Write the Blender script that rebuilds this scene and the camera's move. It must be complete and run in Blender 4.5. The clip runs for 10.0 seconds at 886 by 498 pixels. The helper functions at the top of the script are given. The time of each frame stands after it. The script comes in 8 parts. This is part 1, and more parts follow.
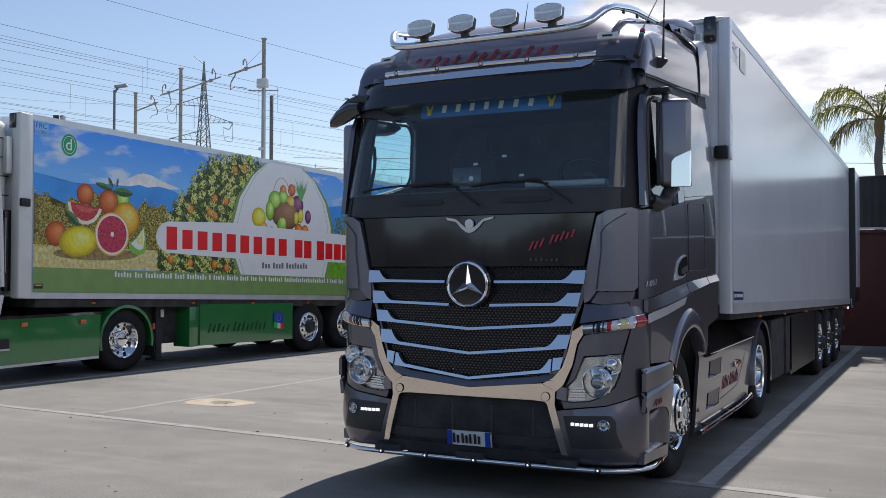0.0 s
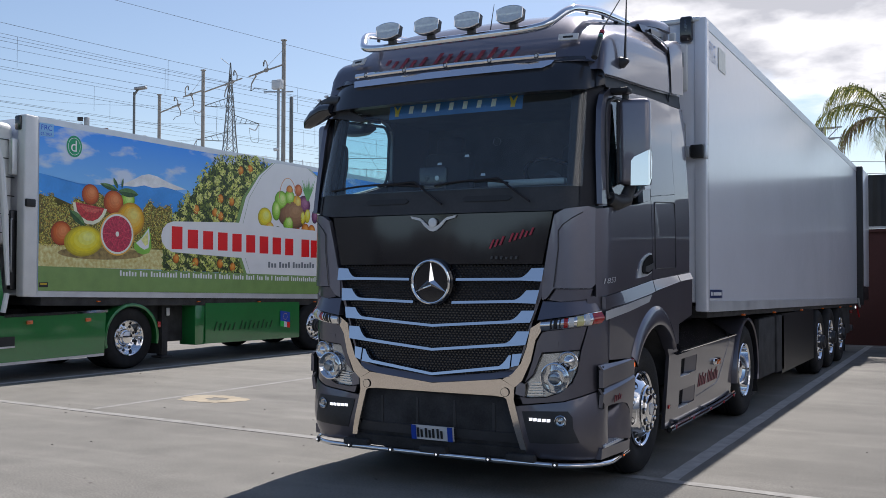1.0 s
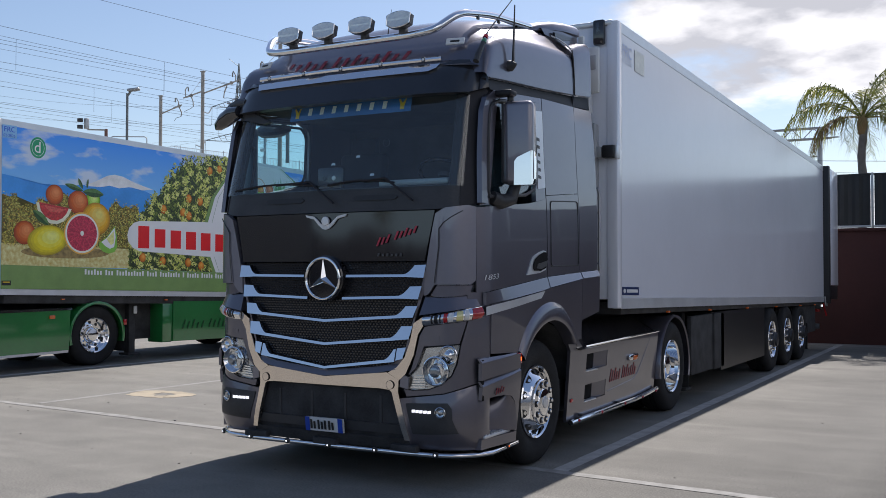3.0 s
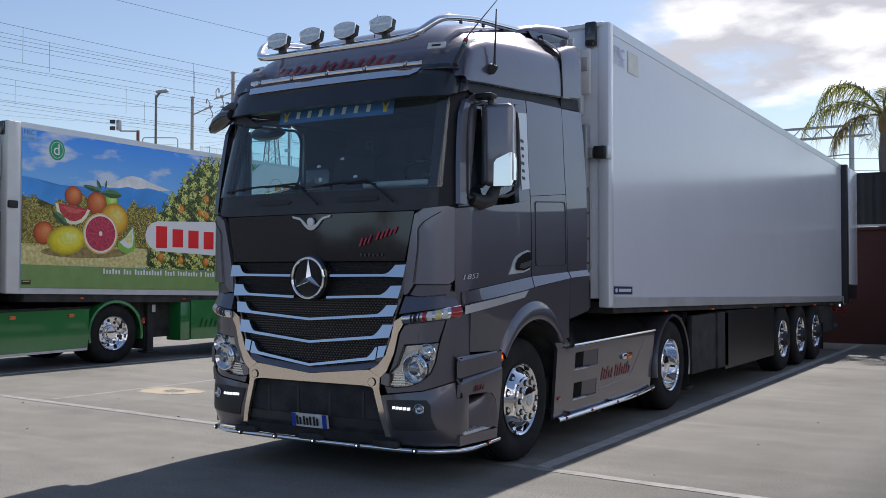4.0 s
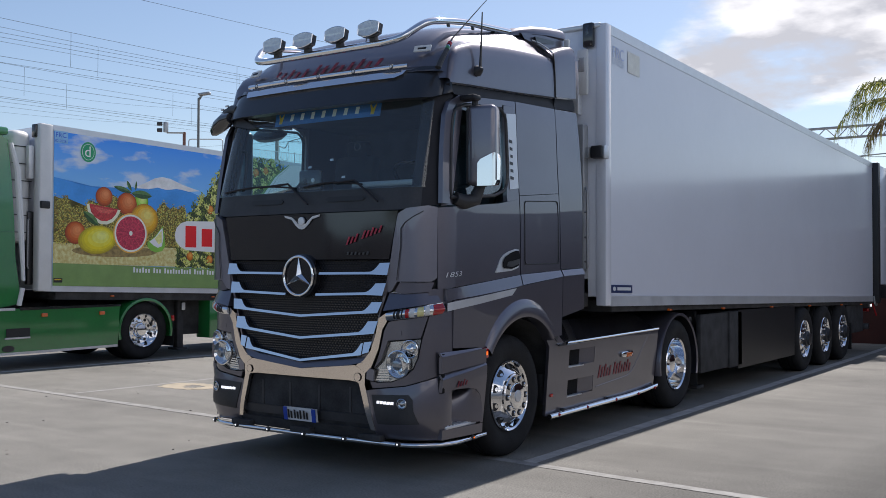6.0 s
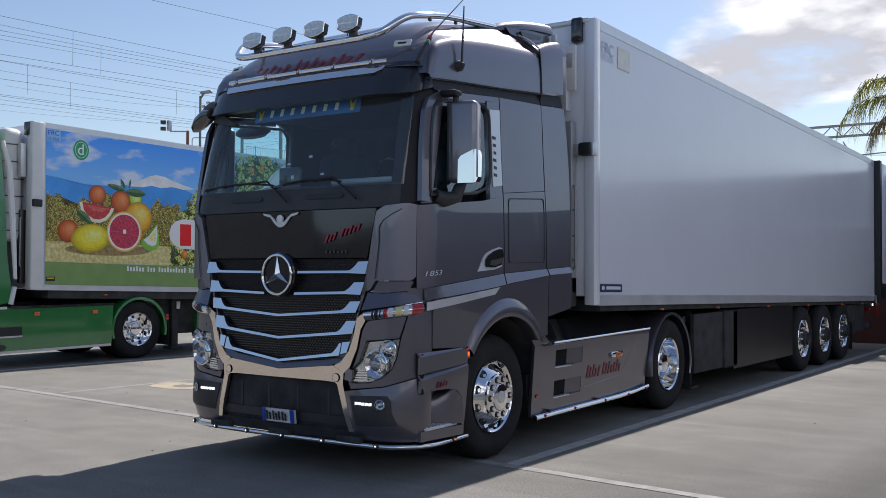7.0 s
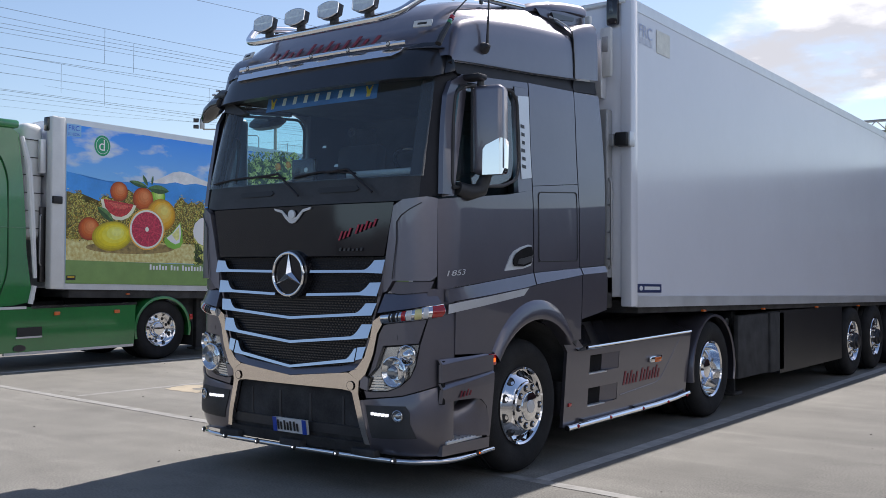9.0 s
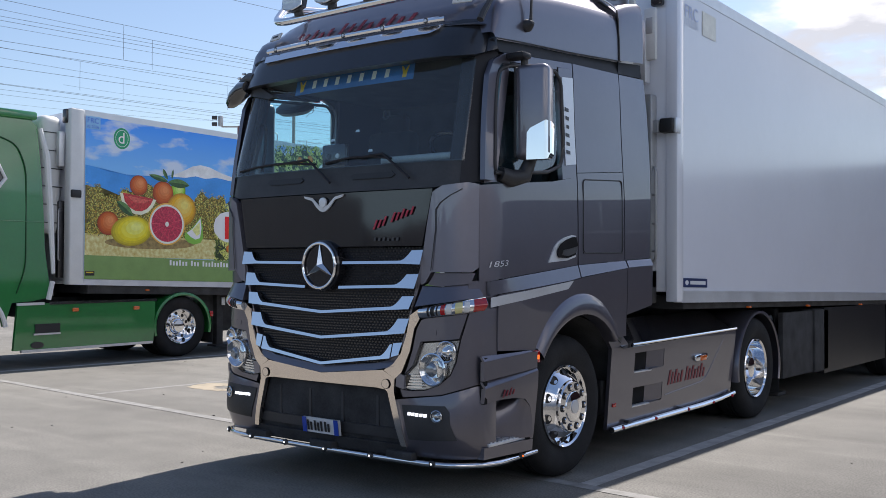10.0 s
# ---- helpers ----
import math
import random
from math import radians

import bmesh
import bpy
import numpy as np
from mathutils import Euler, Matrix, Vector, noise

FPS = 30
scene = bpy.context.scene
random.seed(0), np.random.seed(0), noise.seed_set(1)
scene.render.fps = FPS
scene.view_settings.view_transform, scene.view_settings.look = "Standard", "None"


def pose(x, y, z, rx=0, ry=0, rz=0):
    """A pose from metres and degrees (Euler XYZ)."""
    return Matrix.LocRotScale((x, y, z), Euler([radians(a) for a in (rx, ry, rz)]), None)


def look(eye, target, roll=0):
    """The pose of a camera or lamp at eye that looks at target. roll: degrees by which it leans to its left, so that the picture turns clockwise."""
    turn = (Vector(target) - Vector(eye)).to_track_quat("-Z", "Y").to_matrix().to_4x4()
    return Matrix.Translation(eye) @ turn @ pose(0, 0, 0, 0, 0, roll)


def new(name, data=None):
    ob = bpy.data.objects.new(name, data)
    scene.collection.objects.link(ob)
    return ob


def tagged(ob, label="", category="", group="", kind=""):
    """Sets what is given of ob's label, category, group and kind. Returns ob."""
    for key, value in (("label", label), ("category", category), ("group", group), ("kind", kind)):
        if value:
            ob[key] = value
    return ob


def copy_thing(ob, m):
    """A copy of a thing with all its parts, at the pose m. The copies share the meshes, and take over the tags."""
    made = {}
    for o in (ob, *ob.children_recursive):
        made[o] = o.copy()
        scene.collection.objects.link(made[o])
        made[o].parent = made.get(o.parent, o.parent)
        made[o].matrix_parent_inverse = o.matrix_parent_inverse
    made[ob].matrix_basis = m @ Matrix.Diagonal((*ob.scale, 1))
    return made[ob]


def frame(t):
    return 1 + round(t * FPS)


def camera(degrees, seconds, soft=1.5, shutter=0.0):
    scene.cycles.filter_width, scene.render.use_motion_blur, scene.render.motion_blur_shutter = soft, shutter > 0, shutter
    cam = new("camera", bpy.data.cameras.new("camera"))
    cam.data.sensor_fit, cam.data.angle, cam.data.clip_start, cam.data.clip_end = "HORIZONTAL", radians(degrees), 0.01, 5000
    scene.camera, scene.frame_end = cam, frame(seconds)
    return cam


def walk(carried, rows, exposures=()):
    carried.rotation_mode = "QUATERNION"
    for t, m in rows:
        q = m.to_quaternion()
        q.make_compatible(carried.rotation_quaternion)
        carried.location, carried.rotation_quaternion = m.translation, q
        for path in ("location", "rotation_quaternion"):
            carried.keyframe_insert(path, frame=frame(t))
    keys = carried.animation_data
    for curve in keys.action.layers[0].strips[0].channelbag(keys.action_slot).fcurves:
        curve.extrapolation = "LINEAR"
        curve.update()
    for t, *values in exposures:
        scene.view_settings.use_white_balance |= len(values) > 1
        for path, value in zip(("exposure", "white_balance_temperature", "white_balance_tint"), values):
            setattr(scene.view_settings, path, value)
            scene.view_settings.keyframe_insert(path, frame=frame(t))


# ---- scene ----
cam = camera(48.3, 10.0, soft=0.8)
PATH = [
    (0, (3.136, -0.027, 1.618), (2.225, 1.752, 1.668), 0.1),
    (0.5, (3.384, 0.022, 1.606), (2.441, 1.785, 1.656), 0.1),
    (1, (3.628, 0.077, 1.602), (2.665, 1.83, 1.652), 0.1),
    (1.5, (3.863, 0.071, 1.576), (2.891, 1.819, 1.627), 0.1),
    (2, (4.109, 0.111, 1.58), (3.13, 1.855, 1.629), 0.0),
    (2.5, (4.362, 0.263, 1.58), (3.379, 2.004, 1.63), 0.1),
    (3, (4.575, 0.324, 1.579), (3.586, 2.062, 1.629), 0.1),
    (4.5, (5.202, 0.457, 1.585), (4.115, 2.135, 1.633), 0.1),
    (5, (5.349, 0.504, 1.582), (4.236, 2.165, 1.631), 0.1),
    (6.5, (5.597, 0.625, 1.568), (4.454, 2.266, 1.614), 0.2),
    (7, (5.631, 0.787, 1.571), (4.481, 2.423, 1.616), 0.2),
    (7.5, (5.624, 0.907, 1.561), (4.462, 2.534, 1.605), 0.2),
    (8, (5.552, 1.052, 1.555), (4.375, 2.668, 1.597), 0.2),
    (8.5, (5.454, 1.191, 1.565), (4.262, 2.796, 1.607), 0.2),
    (9, (5.355, 1.327, 1.58), (4.147, 2.921, 1.621), 0.2),
    (9.5, (5.182, 1.471, 1.579), (3.959, 3.053, 1.619), 0.3),
    (10, (4.965, 1.565, 1.522), (3.731, 3.139, 1.562), 0.3),
]
walk(cam, [(t, look(eye, target, roll)) for t, eye, target, roll in PATH], [(0, 0.23, 6330, 14), (7, 0.23, 6330, 14), (10, 0.50, 6360, 14)])


# ---- world, sun, exposure ----
SUN_WAY = Vector((-0.075, 0.88, 1.0)).normalized()


def build_world():
    w = bpy.data.worlds.new("sky")
    scene.world = w
    w.use_nodes = True
    nt = w.node_tree
    nt.nodes.clear()
    N, L = nt.nodes.new, nt.links.new
    out, bg, sky = N("ShaderNodeOutputWorld"), N("ShaderNodeBackground"), N("ShaderNodeTexSky")
    sky.sky_type, sky.sun_disc = "NISHITA", False
    sky.sun_elevation = math.asin(SUN_WAY.z)
    sky.sun_rotation = math.atan2(SUN_WAY.x, SUN_WAY.y)
    sky.air_density, sky.dust_density, sky.ozone_density = 1.0, 0.6, 1.2
    tc, sep = N("ShaderNodeTexCoord"), N("ShaderNodeSeparateXYZ")
    L(tc.outputs["Generated"], sep.inputs[0])
    # the pale blue of the low sky goes on down into the haze at the horizon
    haze, air = N("ShaderNodeMath"), N("ShaderNodeCombineXYZ")
    haze.operation, haze.inputs[1].default_value = "MAXIMUM", 0.10
    L(sep.outputs["Z"], haze.inputs[0]); L(sep.outputs["X"], air.inputs[0]); L(sep.outputs["Y"], air.inputs[1]); L(haze.outputs[0], air.inputs[2])
    L(air.outputs[0], sky.inputs["Vector"])
    # cloud deck: the direction laid on a flat layer
    up = N("ShaderNodeMath"); up.operation = "ADD"; up.inputs[1].default_value = 0.22
    L(sep.outputs["Z"], up.inputs[0])
    div = N("ShaderNodeVectorMath"); div.operation = "DIVIDE"
    comb = N("ShaderNodeCombineXYZ")
    for k in range(3):
        L(up.outputs[0], comb.inputs[k])
    L(tc.outputs["Generated"], div.inputs[0]); L(comb.outputs[0], div.inputs[1])
    no = N("ShaderNodeTexNoise"); no.inputs["Scale"].default_value = 1.9; no.inputs["Detail"].default_value = 9; no.inputs["Roughness"].default_value = 0.55
    L(div.outputs[0], no.inputs["Vector"])
    # more cloud towards one side of the sky
    dot = N("ShaderNodeVectorMath"); dot.operation = "DOT_PRODUCT"; dot.inputs[1].default_value = (-0.035, 0.999, 0.0)
    L(tc.outputs["Generated"], dot.inputs[0])
    mr = N("ShaderNodeMapRange"); mr.inputs[1].default_value = 0.88; mr.inputs[2].default_value = 0.935; mr.inputs[3].default_value = -0.30; mr.inputs[4].default_value = 0.19
    L(dot.outputs["Value"], mr.inputs[0])
    # a second bank of cloud to the east, out of view, added as fill light
    dot2 = N("ShaderNodeVectorMath"); dot2.operation = "DOT_PRODUCT"; dot2.inputs[1].default_value = (0.95, -0.25, 0.15)
    L(tc.outputs["Generated"], dot2.inputs[0])
    mr2 = N("ShaderNodeMapRange"); mr2.inputs[1].default_value = 0.60; mr2.inputs[2].default_value = 0.80; mr2.inputs[3].default_value = -0.30; mr2.inputs[4].default_value = 0.17
    L(dot2.outputs["Value"], mr2.inputs[0])
    bank = N("ShaderNodeMath"); bank.operation = "MAXIMUM"
    L(mr.outputs[0], bank.inputs[0]); L(mr2.outputs[0], bank.inputs[1])
    add = N("ShaderNodeMath"); add.operation = "ADD"
    L(no.outputs["Fac"], add.inputs[0]); L(bank.outputs[0], add.inputs[1])
    high = N("ShaderNodeMapRange"); high.inputs[1].default_value = 0.42; high.inputs[2].default_value = 0.75; high.inputs[3].default_value = 0.0; high.inputs[4].default_value = 0.30
    L(sep.outputs["Z"], high.inputs[0])
    # clear air under the cloud base
    base = N("ShaderNodeMapRange"); base.inputs[1].default_value = 0.115; base.inputs[2].default_value = 0.20; base.inputs[3].default_value = 0.22; base.inputs[4].default_value = 0.0
    L(sep.outputs["Z"], base.inputs[0])
    clear = N("ShaderNodeMath"); clear.operation = "ADD"
    L(high.outputs[0], clear.inputs[0]); L(base.outputs[0], clear.inputs[1])
    sub = N("ShaderNodeMath"); sub.operation = "SUBTRACT"
    L(add.outputs[0], sub.inputs[0]); L(clear.outputs[0], sub.inputs[1])
    add = sub
    ramp = N("ShaderNodeMapRange"); ramp.interpolation_type = "SMOOTHSTEP"; ramp.inputs[1].default_value = 0.50; ramp.inputs[2].default_value = 0.66
    L(add.outputs[0], ramp.inputs[0])
    # grey bellies, white edges
    no2 = N("ShaderNodeTexNoise"); no2.inputs["Scale"].default_value = 3.1; no2.inputs["Detail"].default_value = 6
    L(div.outputs[0], no2.inputs["Vector"])
    cr = N("ShaderNodeValToRGB")
    cr.color_ramp.elements[0].position, cr.color_ramp.elements[0].color = 0.42, (5.4, 5.5, 5.8, 1)
    cr.color_ramp.elements[1].position, cr.color_ramp.elements[1].color = 0.56, (11.0, 10.9, 10.75, 1)
    L(no2.outputs["Fac"], cr.inputs[0])
    mix = N("ShaderNodeMix"); mix.data_type = "RGBA"
    L(ramp.outputs[0], mix.inputs["Factor"]); L(sky.outputs[0], mix.inputs["A"]); L(cr.outputs[0], mix.inputs["B"])
    L(mix.outputs["Result"], bg.inputs[0]); bg.inputs[1].default_value = 0.099
    L(bg.outputs[0], out.inputs[0])


build_world()
sun = new("sun", bpy.data.lights.new("sun", "SUN"))
sun.data.energy, sun.data.angle, sun.data.color = 5.0, radians(0.6), (1.0, 0.95, 0.87)
sun.matrix_world = look(SUN_WAY * 60, (0, 0, 0))

# ---- materials ----


def mat(name, col, rough=0.5, metal=0.0, coat=0.0, var=0.12, scale=3.0, bump=0.0, bscale=60.0, rvar=0.0, spec=0.5, emit=0.0, col2=None, coat_rough=0.03, ior=1.85):
    """Principled paint, metal or plastic with soft variation at two scales and fine relief."""
    m = bpy.data.materials.new(name)
    m.use_nodes = True
    nt = m.node_tree
    p = nt.nodes["Principled BSDF"]
    N, L = nt.nodes.new, nt.links.new
    p.inputs["Roughness"].default_value, p.inputs["Metallic"].default_value = rough, metal
    p.inputs["Coat Weight"].default_value, p.inputs["Coat Roughness"].default_value = coat, coat_rough
    p.inputs["Specular IOR Level"].default_value = spec
    p.inputs["Coat IOR"].default_value = ior
    tc = N("ShaderNodeTexCoord")
    big, small = N("ShaderNodeTexNoise"), N("ShaderNodeTexNoise")
    big.inputs["Scale"].default_value, big.inputs["Detail"].default_value = scale, 5
    small.inputs["Scale"].default_value, small.inputs["Detail"].default_value = scale * 13, 3
    L(tc.outputs["Object"], big.inputs["Vector"]); L(tc.outputs["Object"], small.inputs["Vector"])
    addn = N("ShaderNodeMath"); addn.operation = "MULTIPLY_ADD"; addn.inputs[1].default_value = 0.35
    L(small.outputs["Fac"], addn.inputs[0]); L(big.outputs["Fac"], addn.inputs[2])
    rng = N("ShaderNodeMapRange"); rng.inputs[1].default_value, rng.inputs[2].default_value = 0.45, 0.95
    L(addn.outputs[0], rng.inputs[0])
    mix = N("ShaderNodeMix"); mix.data_type = "RGBA"
    c2 = col2 or tuple(min(1, c * (1 + var)) for c in col)
    c1 = tuple(c * (1 - var) for c in col) if col2 is None else col
    mix.inputs["A"].default_value, mix.inputs["B"].default_value = (*c1, 1), (*c2, 1)
    L(rng.outputs[0], mix.inputs["Factor"]); L(mix.outputs["Result"], p.inputs["Base Color"])
    if rvar:
        rr = N("ShaderNodeMapRange"); rr.inputs[3].default_value, rr.inputs[4].default_value = max(0.02, rough - rvar), rough + rvar
        L(rng.outputs[0], rr.inputs[0]); L(rr.outputs[0], p.inputs["Roughness"])
    if bump:
        bn, bu = N("ShaderNodeTexNoise"), N("ShaderNodeBump")
        bn.inputs["Scale"].default_value, bn.inputs["Detail"].default_value = bscale, 3
        bu.inputs["Strength"].default_value, bu.inputs["Distance"].default_value = bump, 0.01
        L(tc.outputs["Object"], bn.inputs["Vector"]); L(bn.outputs["Fac"], bu.inputs["Height"]); L(bu.outputs[0], p.inputs["Normal"])
    if emit:
        p.inputs["Emission Color"].default_value, p.inputs["Emission Strength"].default_value = (*col, 1), emit
    return m


def glass(name, tint, rough=0.0, f0=0.04, veil=0.0):
    """A thin pane, the same from both sides: clear by tint, glossier at a slant."""
    m = bpy.data.materials.new(name)
    m.use_nodes = True
    nt = m.node_tree
    nt.nodes.clear()
    N, L = nt.nodes.new, nt.links.new
    out, mx, tr, gl, lw = N("ShaderNodeOutputMaterial"), N("ShaderNodeMixShader"), N("ShaderNodeBsdfTransparent"), N("ShaderNodeBsdfGlossy"), N("ShaderNodeLayerWeight")
    lw.inputs["Blend"].default_value = 0.5
    pw, ma = N("ShaderNodeMath"), N("ShaderNodeMath")
    pw.operation, pw.inputs[1].default_value = "POWER", 5.0
    ma.operation, ma.inputs[1].default_value, ma.inputs[2].default_value = "MULTIPLY_ADD", 1 - f0, f0
    L(lw.outputs["Facing"], pw.inputs[0]); L(pw.outputs[0], ma.inputs[0])
    tr.inputs[0].default_value, gl.inputs["Roughness"].default_value = (*tint, 1), rough
    L(ma.outputs[0], mx.inputs[0]); L(tr.outputs[0], mx.inputs[1]); L(gl.outputs[0], mx.inputs[2]); L(mx.outputs[0], out.inputs[0])
    if veil:
        # a thin pale diffuse film that paints hazy sky reflection onto the glass
        df, dm, no = N("ShaderNodeBsdfDiffuse"), N("ShaderNodeMixShader"), N("ShaderNodeTexNoise")
        df.inputs[0].default_value = (0.62, 0.64, 0.66, 1)
        no.inputs["Scale"].default_value, no.inputs["Detail"].default_value = 2.2, 6
        mr = N("ShaderNodeMapRange"); mr.inputs[1].default_value, mr.inputs[2].default_value, mr.inputs[3].default_value, mr.inputs[4].default_value = 0.3, 0.7, veil * 0.5, veil * 1.5
        tc = N("ShaderNodeTexCoord")
        L(tc.outputs["Object"], no.inputs["Vector"]); L(no.outputs["Fac"], mr.inputs[0]); L(mr.outputs[0], dm.inputs[0])
        L(mx.outputs[0], dm.inputs[1]); L(df.outputs[0], dm.inputs[2]); L(dm.outputs[0], out.inputs[0])
    return m


def island(name, cols, rough=0.6, glow=0.0):
    """Each leaf or piece takes its own colour from the list."""
    m = bpy.data.materials.new(name)
    m.use_nodes = True
    nt = m.node_tree
    p = nt.nodes["Principled BSDF"]
    N, L = nt.nodes.new, nt.links.new
    cr = N("ShaderNodeValToRGB")
    els = cr.color_ramp.elements
    while len(els) < len(cols):
        els.new(0.5)
    for k, c in enumerate(cols):
        els[k].position, els[k].color = k / (len(cols) - 1), (*c, 1)
    g = N("ShaderNodeNewGeometry")
    L(g.outputs["Random Per Island"], cr.inputs[0]); L(cr.outputs[0], p.inputs["Base Color"])
    p.inputs["Roughness"].default_value = rough
    if glow:
        tl, mx = N("ShaderNodeBsdfTranslucent"), N("ShaderNodeMixShader")
        mx.inputs[0].default_value = glow
        L(cr.outputs[0], tl.inputs[0]); L(p.outputs[0], mx.inputs[1]); L(tl.outputs[0], mx.inputs[2])
        L(mx.outputs[0], nt.nodes["Material Output"].inputs[0])
    return m


def asphalt():
    m = bpy.data.materials.new("old_asphalt")
    m.use_nodes = True
    nt = m.node_tree
    p = nt.nodes["Principled BSDF"]
    N, L = nt.nodes.new, nt.links.new
    tc = N("ShaderNodeTexCoord")

    def noise_at(sc, det, stretch=None):
        n = N("ShaderNodeTexNoise"); n.inputs["Scale"].default_value, n.inputs["Detail"].default_value = sc, det
        if stretch:
            mp = N("ShaderNodeMapping"); mp.inputs["Scale"].default_value = stretch; mp.inputs["Rotation"].default_value = (0, 0, 0.5)
            L(tc.outputs["Object"], mp.inputs[0]); L(mp.outputs[0], n.inputs["Vector"])
        else:
            L(tc.outputs["Object"], n.inputs["Vector"])
        return n
    a, b, c, d = noise_at(0.28, 5, (1, 2.4, 1)), noise_at(2.6, 6), noise_at(70, 2), noise_at(260, 2)
    s1 = N("ShaderNodeMath"); s1.operation = "MULTIPLY_ADD"; s1.inputs[1].default_value = 0.45
    L(b.outputs["Fac"], s1.inputs[0]); L(a.outputs["Fac"], s1.inputs[2])
    cr = N("ShaderNodeValToRGB")
    e = cr.color_ramp.elements
    e[0].position, e[0].color = 0.50, (0.150, 0.144, 0.129, 1)
    e[1].position, e[1].color = 0.95, (0.238, 0.228, 0.204, 1)
    L(s1.outputs[0], cr.inputs[0])
    g = N("ShaderNodeMapRange"); g.inputs[1].default_value, g.inputs[2].default_value, g.inputs[3].default_value, g.inputs[4].default_value = 0.3, 0.7, 0.66, 1.32
    L(c.outputs["Fac"], g.inputs[0])
    # sweep marks: long pale dusty streaks, and darker oily ones
    streak, oil = noise_at(0.9, 4, (0.35, 3.2, 1)), noise_at(0.55, 5, (1, 1.6, 1))
    st = N("ShaderNodeMapRange"); st.inputs[1].default_value, st.inputs[2].default_value, st.inputs[3].default_value, st.inputs[4].default_value = 0.52, 0.68, 1.0, 1.16
    L(streak.outputs["Fac"], st.inputs[0])
    ol = N("ShaderNodeMapRange"); ol.inputs[1].default_value, ol.inputs[2].default_value, ol.inputs[3].default_value, ol.inputs[4].default_value = 0.60, 0.74, 1.0, 0.80
    L(oil.outputs["Fac"], ol.inputs[0])
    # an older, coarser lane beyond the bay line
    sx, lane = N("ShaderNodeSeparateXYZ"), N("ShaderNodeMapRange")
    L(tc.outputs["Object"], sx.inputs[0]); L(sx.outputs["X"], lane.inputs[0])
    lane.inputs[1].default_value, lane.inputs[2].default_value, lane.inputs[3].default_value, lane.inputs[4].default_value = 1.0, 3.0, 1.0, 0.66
    # unseen ground past x 3.5, darkened to dim its reflection in the skirt
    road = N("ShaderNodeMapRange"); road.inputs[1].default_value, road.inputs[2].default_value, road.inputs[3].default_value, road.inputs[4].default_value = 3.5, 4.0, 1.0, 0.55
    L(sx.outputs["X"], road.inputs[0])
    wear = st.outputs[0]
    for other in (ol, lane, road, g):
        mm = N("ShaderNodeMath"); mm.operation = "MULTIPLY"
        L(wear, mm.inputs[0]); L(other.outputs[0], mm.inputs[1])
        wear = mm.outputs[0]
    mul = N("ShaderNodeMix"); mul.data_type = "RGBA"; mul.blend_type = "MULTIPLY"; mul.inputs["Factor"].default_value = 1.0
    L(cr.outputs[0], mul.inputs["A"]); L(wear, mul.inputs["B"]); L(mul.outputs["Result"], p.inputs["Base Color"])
    p.inputs["Roughness"].default_value = 0.88
    bu = N("ShaderNodeBump"); bu.inputs["Strength"].default_value, bu.inputs["Distance"].default_value = 0.5, 0.006
    su = N("ShaderNodeMath"); su.operation = "ADD"
    L(c.outputs["Fac"], su.inputs[0]); L(d.outputs["Fac"], su.inputs[1]); L(su.outputs[0], bu.inputs["Height"]); L(bu.outputs[0], p.inputs["Normal"])
    return m


